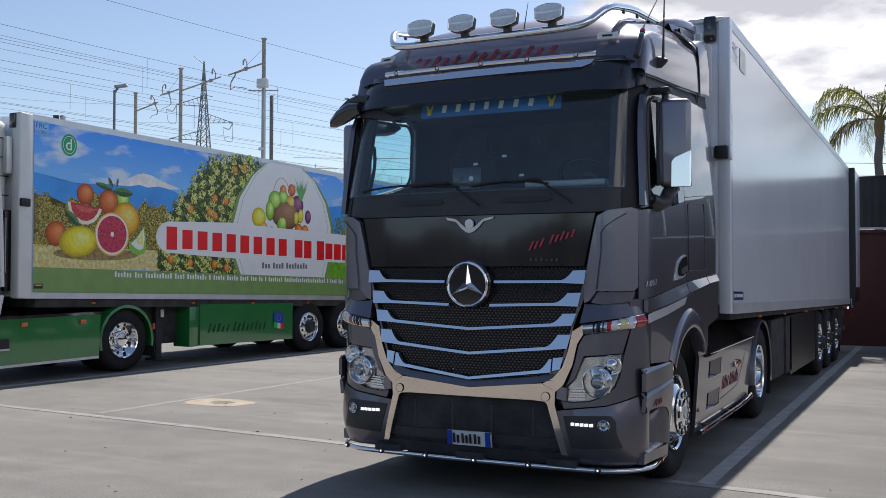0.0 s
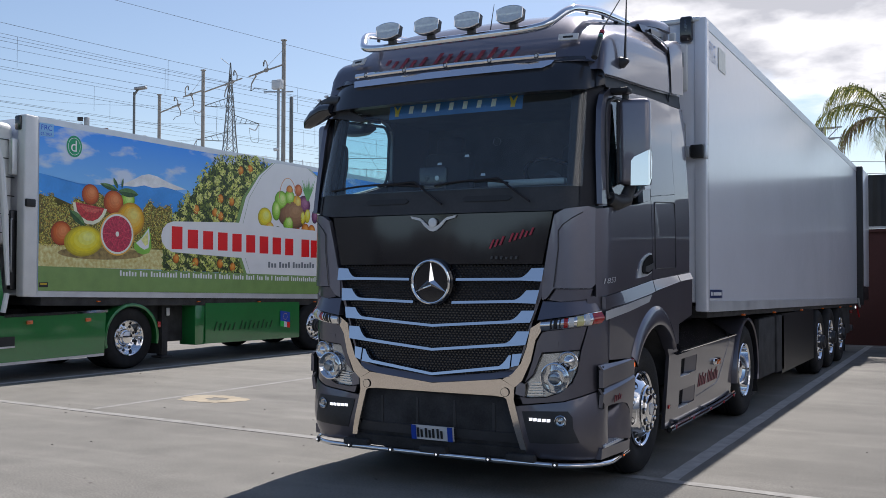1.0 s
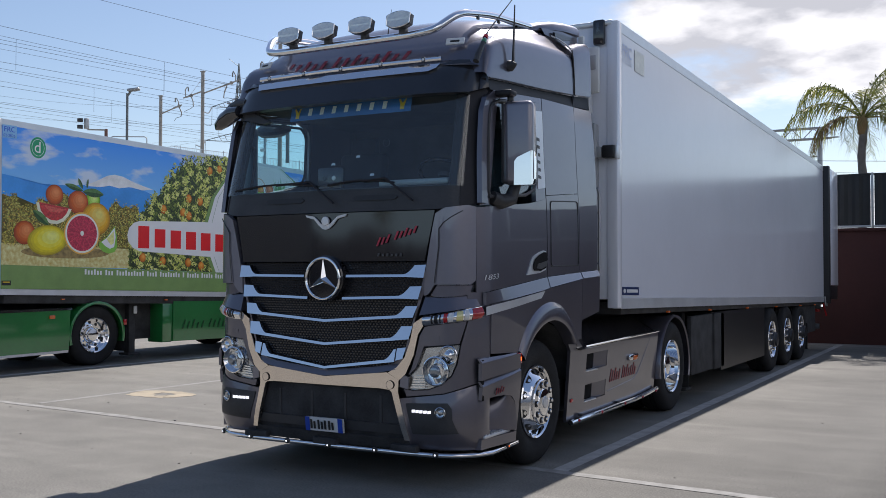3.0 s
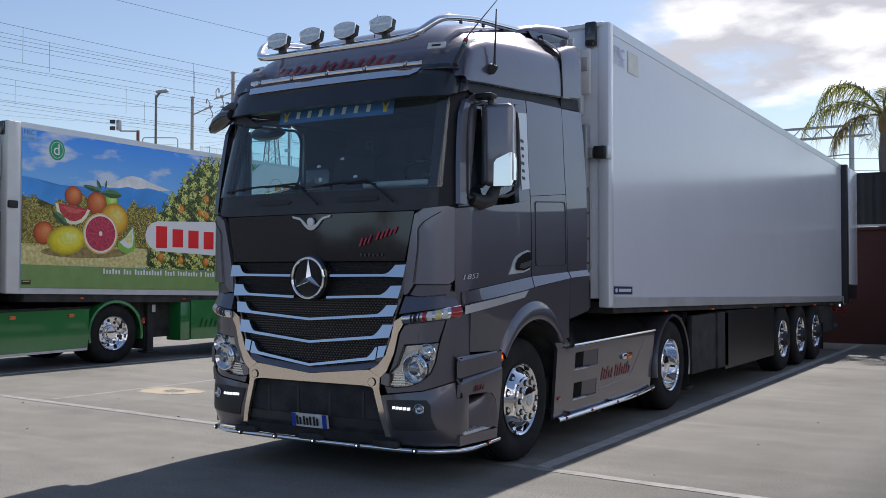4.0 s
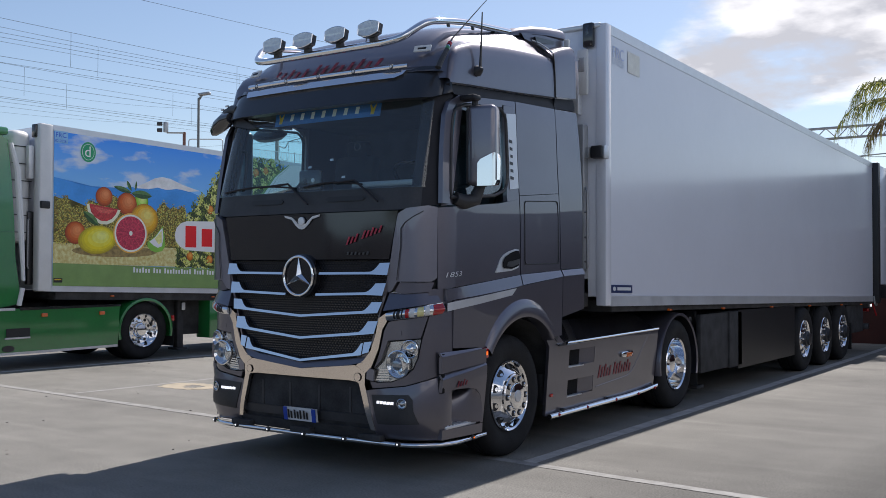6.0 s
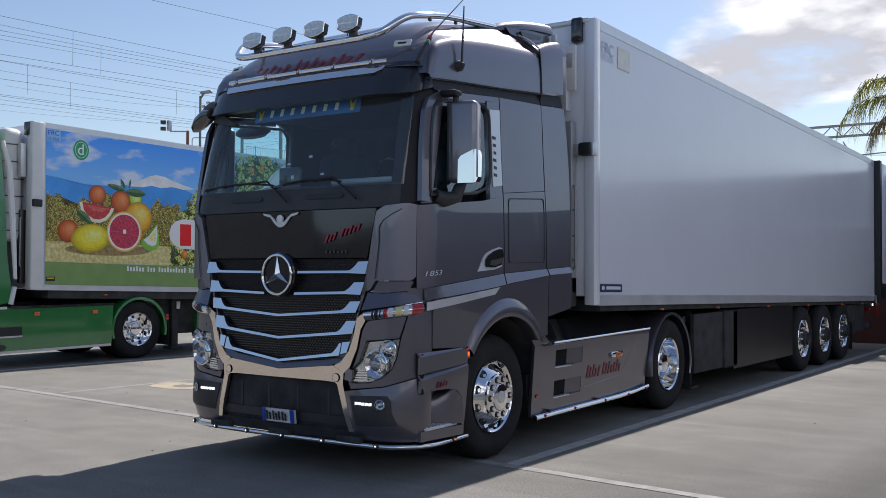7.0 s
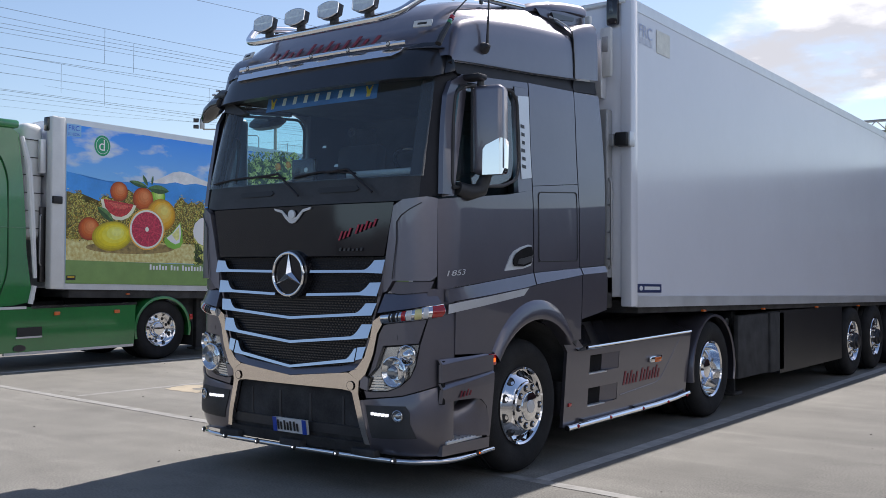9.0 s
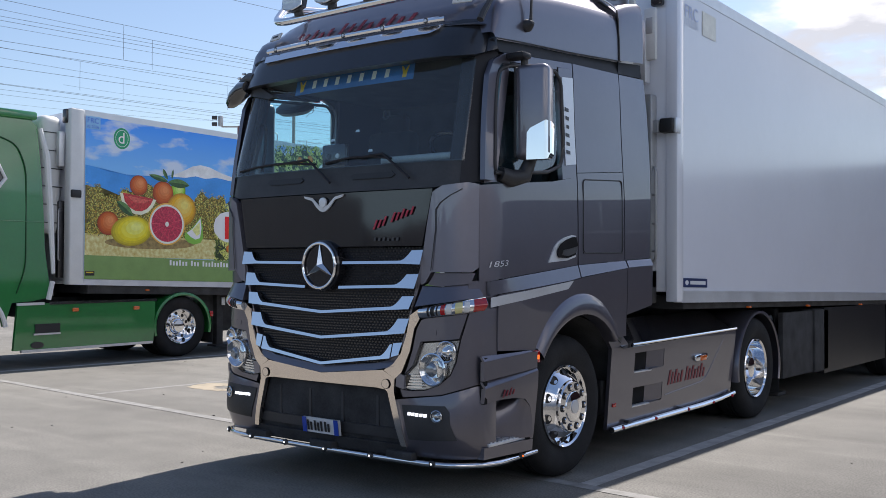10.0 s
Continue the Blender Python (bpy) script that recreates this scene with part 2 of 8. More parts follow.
M = dict(
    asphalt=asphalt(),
    line=mat("worn_white_line", (0.205, 0.199, 0.186), 0.85, var=0.2, scale=7, bump=0.3, bscale=90, col2=(0.36, 0.352, 0.335)),
    line_fresh=mat("white_bay_line", (0.30, 0.294, 0.282), 0.85, var=0.2, scale=7, bump=0.3, bscale=90, col2=(0.52, 0.51, 0.49)),
    paint=mat("grey_metallic_paint", (0.150, 0.142, 0.168), 0.40, 0.8, coat=0.85, var=0.05, scale=2, coat_rough=0.022, ior=1.58, spec=0.0),
    paint_lt=mat("light_grey_panel_paint", (0.215, 0.207, 0.240), 0.40, 0.7, coat=1.0, var=0.05, scale=2, coat_rough=0.022, ior=1.6, spec=0.0),
    gloss=mat("gloss_black_panel", (0.018, 0.017, 0.020), 0.07, 0, coat=0.0, var=0.1, spec=0.85),
    black=mat("black_plastic", (0.042, 0.042, 0.045), 0.5, spec=0.45, var=0.3, scale=4, bump=0.1, bscale=300),
    visor=mat("dark_visor_plastic", (0.019, 0.021, 0.027), 0.30, coat=0.25, var=0.2),
    pillar=mat("dark_pillar_plastic", (0.020, 0.020, 0.025), 0.55, spec=0.3, var=0.2, scale=5),
    matte=mat("matte_chassis_black", (0.050, 0.050, 0.052), 0.85, spec=0.25, var=0.4, scale=5, bump=0.2, bscale=120),
    rubber=mat("tyre_rubber", (0.020, 0.020, 0.021), 0.80, spec=0.25, var=0.35, scale=6, bump=0.2, bscale=160),
    chrome=mat("polished_chrome", (0.86, 0.86, 0.87), 0.06, 1.0, var=0.03, rvar=0.03, scale=5),
    steel=mat("brushed_stainless", (0.82, 0.74, 0.66), 0.13, 1.0, var=0.05, rvar=0.05),
    alu=mat("aluminium_profile", (0.70, 0.71, 0.73), 0.42, 0.6, var=0.08, rvar=0.08, scale=4),
    dark_metal=mat("dark_metal", (0.08, 0.08, 0.085), 0.4, 0.8, var=0.2),
    white=mat("white_gelcoat_panel", (0.765, 0.785, 0.85), 0.22, 0, coat=0.22, var=0.02, scale=0.8, rvar=0.02, coat_rough=0.10),
    whiteplastic=mat("white_plastic", (0.68, 0.69, 0.69), 0.4, var=0.06),
    green=mat("green_paint", (0.014, 0.19, 0.042), 0.3, 0.0, coat=0.9, var=0.12, scale=1.5, coat_rough=0.06),
    redlens=mat("red_lens", (0.45, 0.01, 0.01), 0.12, coat=0.6),
    amber=mat("amber_lens", (0.55, 0.11, 0.012), 0.15, coat=0.6, emit=0.05),
    led=mat("white_led", (0.95, 0.97, 1.0), 0.3, emit=0.9),
    lampglass=glass("lamp_lens", (0.93, 0.95, 0.96), 0.02, 0.06),
    ws=glass("windscreen_glass", (0.82, 0.95, 0.96), 0.0, 0.09, veil=0.019),
    winglass=glass("side_window_glass", (0.64, 0.93, 1.0), 0.0, 0.19),
    reflector=mat("lamp_reflector", (0.86, 0.86, 0.84), 0.20, 0.35, var=0.08, scale=30),
    mirror=mat("mirror_glass", (0.85, 0.87, 0.88), 0.02, 1.0, var=0.01),
    interior=mat("dark_cab_trim", (0.07, 0.072, 0.08), 0.7, var=0.25, scale=6),
    seat=mat("dark_seat_cloth", (0.028, 0.03, 0.036), 0.9, var=0.3, scale=9, bump=0.3, bscale=200),
    redtext=mat("red_lettering", (0.165, 0.011, 0.025), 0.4, var=0.1),
    redscript=mat("bright_red_script", (0.42, 0.03, 0.06), 0.5, var=0.1),
    blue=mat("blue_strip", (0.03, 0.16, 0.42), 0.5, var=0.2),
    yellow=mat("yellow_print", (0.75, 0.50, 0.03), 0.5, var=0.1),
    cream=mat("pale_letter", (0.85, 0.84, 0.76), 0.5, var=0.05),
    plate=mat("number_plate_white", (0.72, 0.73, 0.74), 0.35, var=0.04),
    euroblue=mat("plate_blue", (0.01, 0.06, 0.42), 0.35, var=0.05),
    navy=mat("navy_label", (0.012, 0.03, 0.12), 0.35, var=0.05),
    ink=mat("black_ink", (0.02, 0.02, 0.022), 0.5, var=0.1),
    redwall=mat("dark_red_wall", (0.052, 0.014, 0.012), 0.8, var=0.2, scale=1.2, bump=0.2, bscale=40),
    fence=mat("black_sheet_fence", (0.018, 0.02, 0.022), 0.55, 0.2, var=0.2),
    concrete=mat("grey_concrete", (0.36, 0.35, 0.33), 0.85, var=0.15, scale=0.7, bump=0.3, bscale=20),
    palegalv=mat("pale_galvanised_rail", (0.60, 0.63, 0.66), 0.5, 0.3, var=0.08),
    galv=mat("galvanised_steel", (0.42, 0.43, 0.44), 0.5, 0.6, var=0.1),
    mastpaint=mat("weathered_mast", (0.34, 0.32, 0.29), 0.7, 0.2, var=0.15),
    pylon=mat("pylon_steel", (0.20, 0.21, 0.21), 0.6, 0.4, var=0.15),
    wire=mat("wire", (0.16, 0.17, 0.18), 0.6, 0.5, var=0.1),
    bark=mat("palm_bark", (0.17, 0.155, 0.14), 0.9, var=0.3, scale=6, bump=0.6, bscale=25),
    render=mat("pale_wall_render", (0.55, 0.55, 0.56), 0.85, var=0.08, scale=0.4, bump=0.2, bscale=20),
    hedge=mat("dark_hedge_wall", (0.050, 0.050, 0.056), 0.95, var=0.4, scale=0.5, bump=0.5, bscale=6),
    frond=island("palm_leaflets", [(0.05, 0.07, 0.016), (0.15, 0.18, 0.04), (0.30, 0.29, 0.08), (0.08, 0.11, 0.022), (0.40, 0.37, 0.12)], 0.45, glow=0.55),
    lampbody=mat("faceted_lamp_body", (0.58, 0.60, 0.63), 0.16, 1.0, var=0.2, scale=8, bump=0.25, bscale=9),
    # sheenless near-black that paints shade into slits and recesses
    shade_black=mat("painted_shade_black", (0.025, 0.025, 0.026), 1.0, spec=0.0, var=0.2),
    lampcore=mat("projector_lens", (0.30, 0.33, 0.37), 0.12, 0.7, var=0.1),
    hot=mat("lit_amber_lens", (0.9, 0.16, 0.015), 0.2, emit=0.9),
    blade_yellow=mat("pale_yellow_strip", (0.72, 0.66, 0.30), 0.15, coat=0.6, var=0.1),
    dryfrond=mat("dry_frond", (0.22, 0.14, 0.06), 0.8, var=0.3),
)

# ---- building helpers ----


def smooth(me, angle=32):
    me.polygons.foreach_set("use_smooth", [True] * len(me.polygons))
    me.set_sharp_from_angle(angle=radians(angle))


def thing(name, at, label, category, group="", kind="", turn=0.0):
    ob = new(name)
    ob.empty_display_size = 0.2
    ob.matrix_world = pose(*at, 0, 0, turn)
    tagged(ob, label, category, group, kind)
    ob["base"] = [*at, turn]
    return ob


def part(name, bm, material, parent=None, label="", local=False, angle=32):
    """One mesh under a thing or part; points in the world unless local."""
    me = bpy.data.meshes.new(name)
    if parent is not None and not local:
        root = parent
        while root.parent is not None:
            root = root.parent
        x, y, z, turn = root["base"]
        if not root.get("local"):
            bmesh.ops.transform(bm, matrix=pose(x, y, z, 0, 0, turn).inverted(), verts=bm.verts)
    bm.to_mesh(me)
    bm.free()
    for m in (material if isinstance(material, (list, tuple)) else [material]):
        me.materials.append(m)
    smooth(me, angle)
    ob = new(name, me)
    if parent is not None:
        ob.parent = parent
    if label:
        ob["label"] = label
    return ob


def solo(name, bm, material, label, category, kind="", group="", angle=32):
    ob = part(name, bm, material, None, "", angle=angle)
    return tagged(ob, label, category, group, kind)


def box(c, s, bev=0.0, bm=None, m=None, seg=2):
    own = bmesh.new()
    bmesh.ops.create_cube(own, size=1)
    bmesh.ops.scale(own, vec=s, verts=own.verts)
    if bev:
        bmesh.ops.bevel(own, geom=own.edges[:], offset=bev, segments=seg, affect="EDGES", profile=0.5)
    if m is not None:
        bmesh.ops.transform(own, matrix=m, verts=own.verts)
    bmesh.ops.translate(own, vec=c, verts=own.verts)
    return join(bm, own)


def join(bm, other):
    if bm is None:
        return other
    me = bpy.data.meshes.new("tmp")
    other.to_mesh(me)
    other.free()
    bm.from_mesh(me)
    bpy.data.meshes.remove(me)
    return bm


def mirrored(bm):
    o = bm.copy()
    bmesh.ops.scale(o, vec=(-1, 1, 1), verts=o.verts)
    bmesh.ops.reverse_faces(o, faces=o.faces)
    return o


def tube(pts, r, n=10, bm=None, closed=False):
    """A round bar swept along points."""
    own = bmesh.new()
    P = [Vector(p) for p in pts]
    rings, prev = [], None
    for k, p in enumerate(P):
        a = P[k - 1] if (k or closed) else p
        b = P[(k + 1) % len(P)] if (k < len(P) - 1 or closed) else p
        t = (b - a).normalized()
        if prev is None:
            u = t.orthogonal().normalized()
        else:
            u = (prev - t * prev.dot(t)).normalized()
        prev = u
        v = t.cross(u)
        rr = r[k] if isinstance(r, (list, tuple)) else r
        rings.append([own.verts.new(p + rr * (math.cos(2 * math.pi * i / n) * u + math.sin(2 * math.pi * i / n) * v)) for i in range(n)])
    for k in range(len(rings) - (0 if closed else 1)):
        A, B = rings[k], rings[(k + 1) % len(rings)]
        for i in range(n):
            own.faces.new((A[i], A[(i + 1) % n], B[(i + 1) % n], B[i]))
    if not closed:
        own.faces.new(rings[0][::-1]); own.faces.new(rings[-1])
    return join(bm, own)


def arc_pts(pts, r, n=5):
    """Round the corners of a polyline."""
    P = [Vector(p) for p in pts]
    out = [P[0]]
    for a, b, c in zip(P, P[1:], P[2:]):
        d1, d2 = (a - b), (c - b)
        k = min(r, d1.length * 0.45, d2.length * 0.45)
        s, e = b + d1.normalized() * k, b + d2.normalized() * k
        for i in range(n + 1):
            t = i / n
            out.append((1 - t) ** 2 * s + 2 * t * (1 - t) * b + t * t * e)
    out.append(P[-1])
    return out


def lathe(profile, c, axis, n=32, bm=None, cap=True):
    """Turn (radius, height) pairs round an axis through c."""
    own = bmesh.new()
    q = Vector((0, 0, 1)).rotation_difference(Vector(axis)).to_matrix().to_4x4()
    rings = []
    for r, h in profile:
        if r < 1e-5:
            rings.append([own.verts.new((0, 0, h))])
        else:
            rings.append([own.verts.new((r * math.cos(2 * math.pi * i / n), r * math.sin(2 * math.pi * i / n), h)) for i in range(n)])
    for A, B in zip(rings, rings[1:]):
        for i in range(n):
            a, b, cc, d = A[i % len(A)], A[(i + 1) % len(A)], B[(i + 1) % len(B)], B[i % len(B)]
            f = [v for k, v in enumerate((a, b, cc, d)) if v not in (a, b, cc, d)[:k]]
            if len(f) > 2:
                own.faces.new(f)
    bmesh.ops.transform(own, matrix=Matrix.Translation(c) @ q, verts=own.verts)
    bmesh.ops.recalc_face_normals(own, faces=own.faces)
    return join(bm, own)


def panel(poly, fn, depth=0.03, du=0.12, dv=0.12, edge=0.006, drop=0.004, off=0.0, bm=None):
    """A sheet cut to a 2D outline, laid on the surface fn(u, v, height), with a rounded rim turned in."""
    own = bmesh.new()
    vs = [own.verts.new((u, v, 0)) for u, v in poly]
    f = own.faces.new(vs)
    if f.normal.z < 0 or sum(a[0] * b[1] - b[0] * a[1] for a, b in zip(poly, poly[1:] + poly[:1])) < 0:
        f.normal_flip()
    own.normal_update()
    if edge:
        bmesh.ops.inset_region(own, faces=[f], thickness=edge, depth=0, use_even_offset=True)
        for v in vs:
            v.co.z = -drop
    for k, step in ((0, du), (1, dv)):
        lo, hi = min(p[k] for p in poly), max(p[k] for p in poly)
        n = int((hi - lo) / step)
        for i in range(1, n + 1):
            no = (1, 0, 0) if k == 0 else (0, 1, 0)
            co = lo + (hi - lo) * i / (n + 1)
            bmesh.ops.bisect_plane(own, geom=own.verts[:] + own.edges[:] + own.faces[:], plane_co=(co, 0, 0) if k == 0 else (0, co, 0), plane_no=no)
    if depth:
        eds = [e for e in own.edges if e.is_boundary]
        r = bmesh.ops.extrude_edge_only(own, edges=eds)
        for v in r["geom"]:
            if isinstance(v, bmesh.types.BMVert):
                v.co.z -= depth
    for v in own.verts:
        v.co = fn(v.co.x, v.co.y, v.co.z + off)
    u, v = sum(p[0] for p in poly) / len(poly), sum(p[1] for p in poly) / len(poly)
    way = fn(u, v, off + 0.02) - fn(u, v, off)
    own.normal_update()
    tally = sum(f.calc_area() * (1 if f.normal.dot(way) > 0 else -1) for f in own.faces)
    if tally < 0:
        bmesh.ops.reverse_faces(own, faces=own.faces)
    return join(bm, own)


def lerp_table(tab, t):
    if t <= tab[0][0]:
        return tab[0][1]
    for (a, x), (b, y) in zip(tab, tab[1:]):
        if t <= b:
            k = (t - a) / (b - a)
            return x + (y - x) * k
    return tab[-1][1]


def ellipse(c, a, b, n=28, turn=0.0, a0=0.0, a1=360.0):
    out = []
    closed = abs(a1 - a0) >= 359.9
    for i in range(n if closed else n + 1):
        t = radians(a0 + (a1 - a0) * i / n)
        x, y = a * math.cos(t), b * math.sin(t)
        ct, st = math.cos(radians(turn)), math.sin(radians(turn))
        out.append((c[0] + x * ct - y * st, c[1] + x * st + y * ct))
    return out


def bars(words, u0, v0, h, gap, fn, parent, material, slant=0.0, width=0.62, space=0.5, rise=0.0, off=0.002, thick=0.003, level=False, local=False):
    """Plain bars in place of lettering: one upright bar a letter, words given as letter counts."""
    u = u0
    for w in words:
        for k in range(w):
            hh = h * (1.0 if k == 0 or level else (0.66 + 0.16 * ((k * 7) % 3)))
            v = v0 + rise * (u - u0)
            wd = h * width
            part("letter_bar", panel([(u, v), (u + wd, v), (u + wd + slant * hh, v + hh), (u + slant * hh, v + hh)], fn, depth=thick, edge=0, off=off, du=9, dv=9), material, parent, local=local)
            u += wd + gap * h
        u += space * h


def text_mesh(body, size, fn, u0, v0, off=0.003):
    """Readable lettering in the built-in font, laid on a surface."""
    cu = bpy.data.curves.new("lettering", "FONT")
    cu.body, cu.size = body, size
    ob = bpy.data.objects.new("lettering", cu)
    scene.collection.objects.link(ob)
    me = bpy.data.meshes.new_from_object(ob.evaluated_get(bpy.context.evaluated_depsgraph_get()))
    bm = bmesh.new()
    bm.from_mesh(me)
    bpy.data.objects.remove(ob); bpy.data.curves.remove(cu); bpy.data.meshes.remove(me)
    for v in bm.verts:
        v.co = fn(u0 + v.co.x, v0 + v.co.y, off)
    return bm


# ---- ground and surroundings ----


def build_ground():
    bm = bmesh.new()
    bmesh.ops.create_grid(bm, x_segments=40, y_segments=40, size=600)
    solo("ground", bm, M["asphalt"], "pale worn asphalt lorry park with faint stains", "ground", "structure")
    # bay lines, a few millimetres thick
    lines = [((1.45, 7.70), (1.34, 24.0), 0.13), ((-9.02, 7.0), (-7.88, 27.0), 0.13), ((-5.62, 8.35), (-5.0, 24.0), 0.10),
             ((-9.2, 8.41), (-2.6, 8.0), 0.12), ((-2.6, 8.0), (7.5, 7.15), 0.12), ((0.2, 23.75), (9.0, 23.25), 0.10)]
    for a, b, w in lines:
        A, B = Vector((*a, 0)), Vector((*b, 0))
        d = (B - A).normalized()
        s = Vector((-d.y, d.x, 0)) * w / 2
        bm = bmesh.new()
        hz = 0.002 if abs(d.y) > 0.5 else 0.0035
        n = max(4, int((B - A).length / 0.25))
        rows = []
        for i in range(n + 1):
            p = A + (B - A) * i / n
            j1, j2 = (random.uniform(-0.012, 0.012) for _ in range(2))
            rows.append((bm.verts.new(p + s * (1 + j1 * 8) + Vector((0, 0, hz))), bm.verts.new(p - s * (1 + j2 * 8) + Vector((0, 0, hz)))))
        for (p, q), (r, t) in zip(rows, rows[1:]):
            bm.faces.new((p, q, t, r))
        solo("parking_line", bm, M["line_fresh" if b[1] > 23.9 and b[0] < 1.9 and b[0] != -5.0 else "line"], "worn white painted parking bay line", "road marking", "structure")
    # sandy patch: a pale ragged ring of dried mud
    bm = bmesh.new()
    rings = []
    for r in (0.22, 0.45, 0.70, 1.0):
        rings.append([bm.verts.new((-5.03 + 0.47 * r * (1 + 0.10 * math.sin(3 * t) + random.uniform(-0.10, 0.10)) * math.cos(t), 9.74 + 0.36 * r * (1 + 0.1 * math.cos(2 * t) + random.uniform(-0.10, 0.10)) * math.sin(t), 0.003)) for t in [2 * math.pi * k / 44 for k in range(44)]])
    for n, (A, B) in enumerate(zip(rings, rings[1:])):
        for k in range(44):
            if n == 0 and not 14 < k < 34:
                continue
            bm.faces.new((A[k], B[k], B[(k + 1) % 44], A[(k + 1) % 44]))
    solo("sand_patch", bm, mat("pale_sand_spill", (0.30, 0.26, 0.20), 0.95, scale=3, col2=(0.51, 0.43, 0.31), bump=0.5, bscale=90), "pale dried sand spill on the asphalt", "stain", "structure")
    # small grit and leaves
    bm = bmesh.new()
    for _ in range(130):
        x, y = random.uniform(-9, 6), random.uniform(3, 13)
        r = random.uniform(0.004, 0.010)
        m = pose(x, y, r * 0.3, random.uniform(-20, 20), random.uniform(-20, 20), random.uniform(0, 360)) @ Matrix.Diagonal((r * 1.8, r, r * 0.5, 1))
        bmesh.ops.create_icosphere(bm, subdivisions=1, radius=1, matrix=m)
    solo("grit", bm, M["bark"], "small bits of grit and dry leaves", "litter", "stuff")


build_ground()


def build_back_wall():
    # dark red wall with a black sheet fence on it, behind the trailer
    y0 = 24.3
    bm = box((2.9, y0 + 0.12, 1.28), (27.8, 0.24, 2.56), 0.01)
    bm = box((2.9, y0 + 0.10, 2.59), (27.8, 0.34, 0.07), 0.01, bm)
    solo("wall_north", bm, M["redwall"], "dark red plastered boundary wall", "wall", "structure")
    k = 0
    x = -10.0
    while x < 16:
        f = thing("fence", (x + 1.0, y0 + 0.1, 2.64), "black ribbed sheet metal fence panel on the wall", "fence", "fence panels")
        bm = bmesh.new()
        n = 24
        top = [bm.verts.new((x + 0.04 + 1.92 * i / n, y0 + 0.08 + 0.025 * (1 if (i // 2) % 2 else -1), 3.82)) for i in range(n + 1)]
        bot = [bm.verts.new((v.co.x, v.co.y, 2.66)) for v in top]
        for i in range(n):
            bm.faces.new((bot[i], bot[i + 1], top[i + 1], top[i]))
        r = bmesh.ops.extrude_face_region(bm, geom=bm.faces[:])
        bmesh.ops.translate(bm, vec=(0, 0.006, 0), verts=[v for v in r["geom"] if isinstance(v, bmesh.types.BMVert)])
        part("sheet", bm, M["fence"], f)
        part("post", box((x, y0 + 0.03, 3.25), (0.05, 0.05, 1.24), 0.004), M["galv"] if k % 2 == 0 else M["fence"], f)
        part("top_rail", box((x + 1, y0 + 0.1, 3.84), (2.0, 0.05, 0.04), 0.004), M["fence"], f)
        part("bottom_rail", box((x + 1, y0 + 0.0, 2.66), (1.94, 0.04, 0.05), 0.004), M["galv"], f)
        x += 2.0
        k += 1
    # made-up wall out of view; its pale tone feeds bounce and reflections
    solo("wall_east", box((17.0, 10, 2.0), (0.3, 110, 4.0), 0.02), M["render"], "pale rendered wall, added out of view to close the yard", "wall", "structure")
    # a low ragged line of trees closes the yard to the south
    bm = bmesh.new()
    rnd = random.Random(21)
    lo, hi = [], []
    for k in range(161):
        x = -64 + 0.75 * k
        h = 4.7 + 0.7 * math.sin(0.11 * x + 1.0) + 0.5 * math.sin(0.37 * x) + rnd.uniform(-0.25, 0.25)
        y = -45 + rnd.uniform(-0.6, 0.6)
        lo.append([bm.verts.new((x, y, 0)), bm.verts.new((x, y - 1.6, 0))])
        hi.append([bm.verts.new((x, y, h * 0.8)), bm.verts.new((x, y - 0.8, h)), bm.verts.new((x, y - 1.6, h * 0.8))])
    for k in range(160):
        for p0, p1, p2, p3 in ((lo[k][0], lo[k + 1][0], hi[k + 1][0], hi[k][0]), (hi[k][0], hi[k + 1][0], hi[k + 1][1], hi[k][1]), (hi[k][1], hi[k + 1][1], hi[k + 1][2], hi[k][2]), (hi[k][2], hi[k + 1][2], lo[k + 1][1], lo[k][1])):
            bm.faces.new((p0, p1, p2, p3))
    solo("hedge_south", bm, M["hedge"], "low dark ragged hedge closing the yard", "hedge", "structure", angle=10)

build_back_wall()


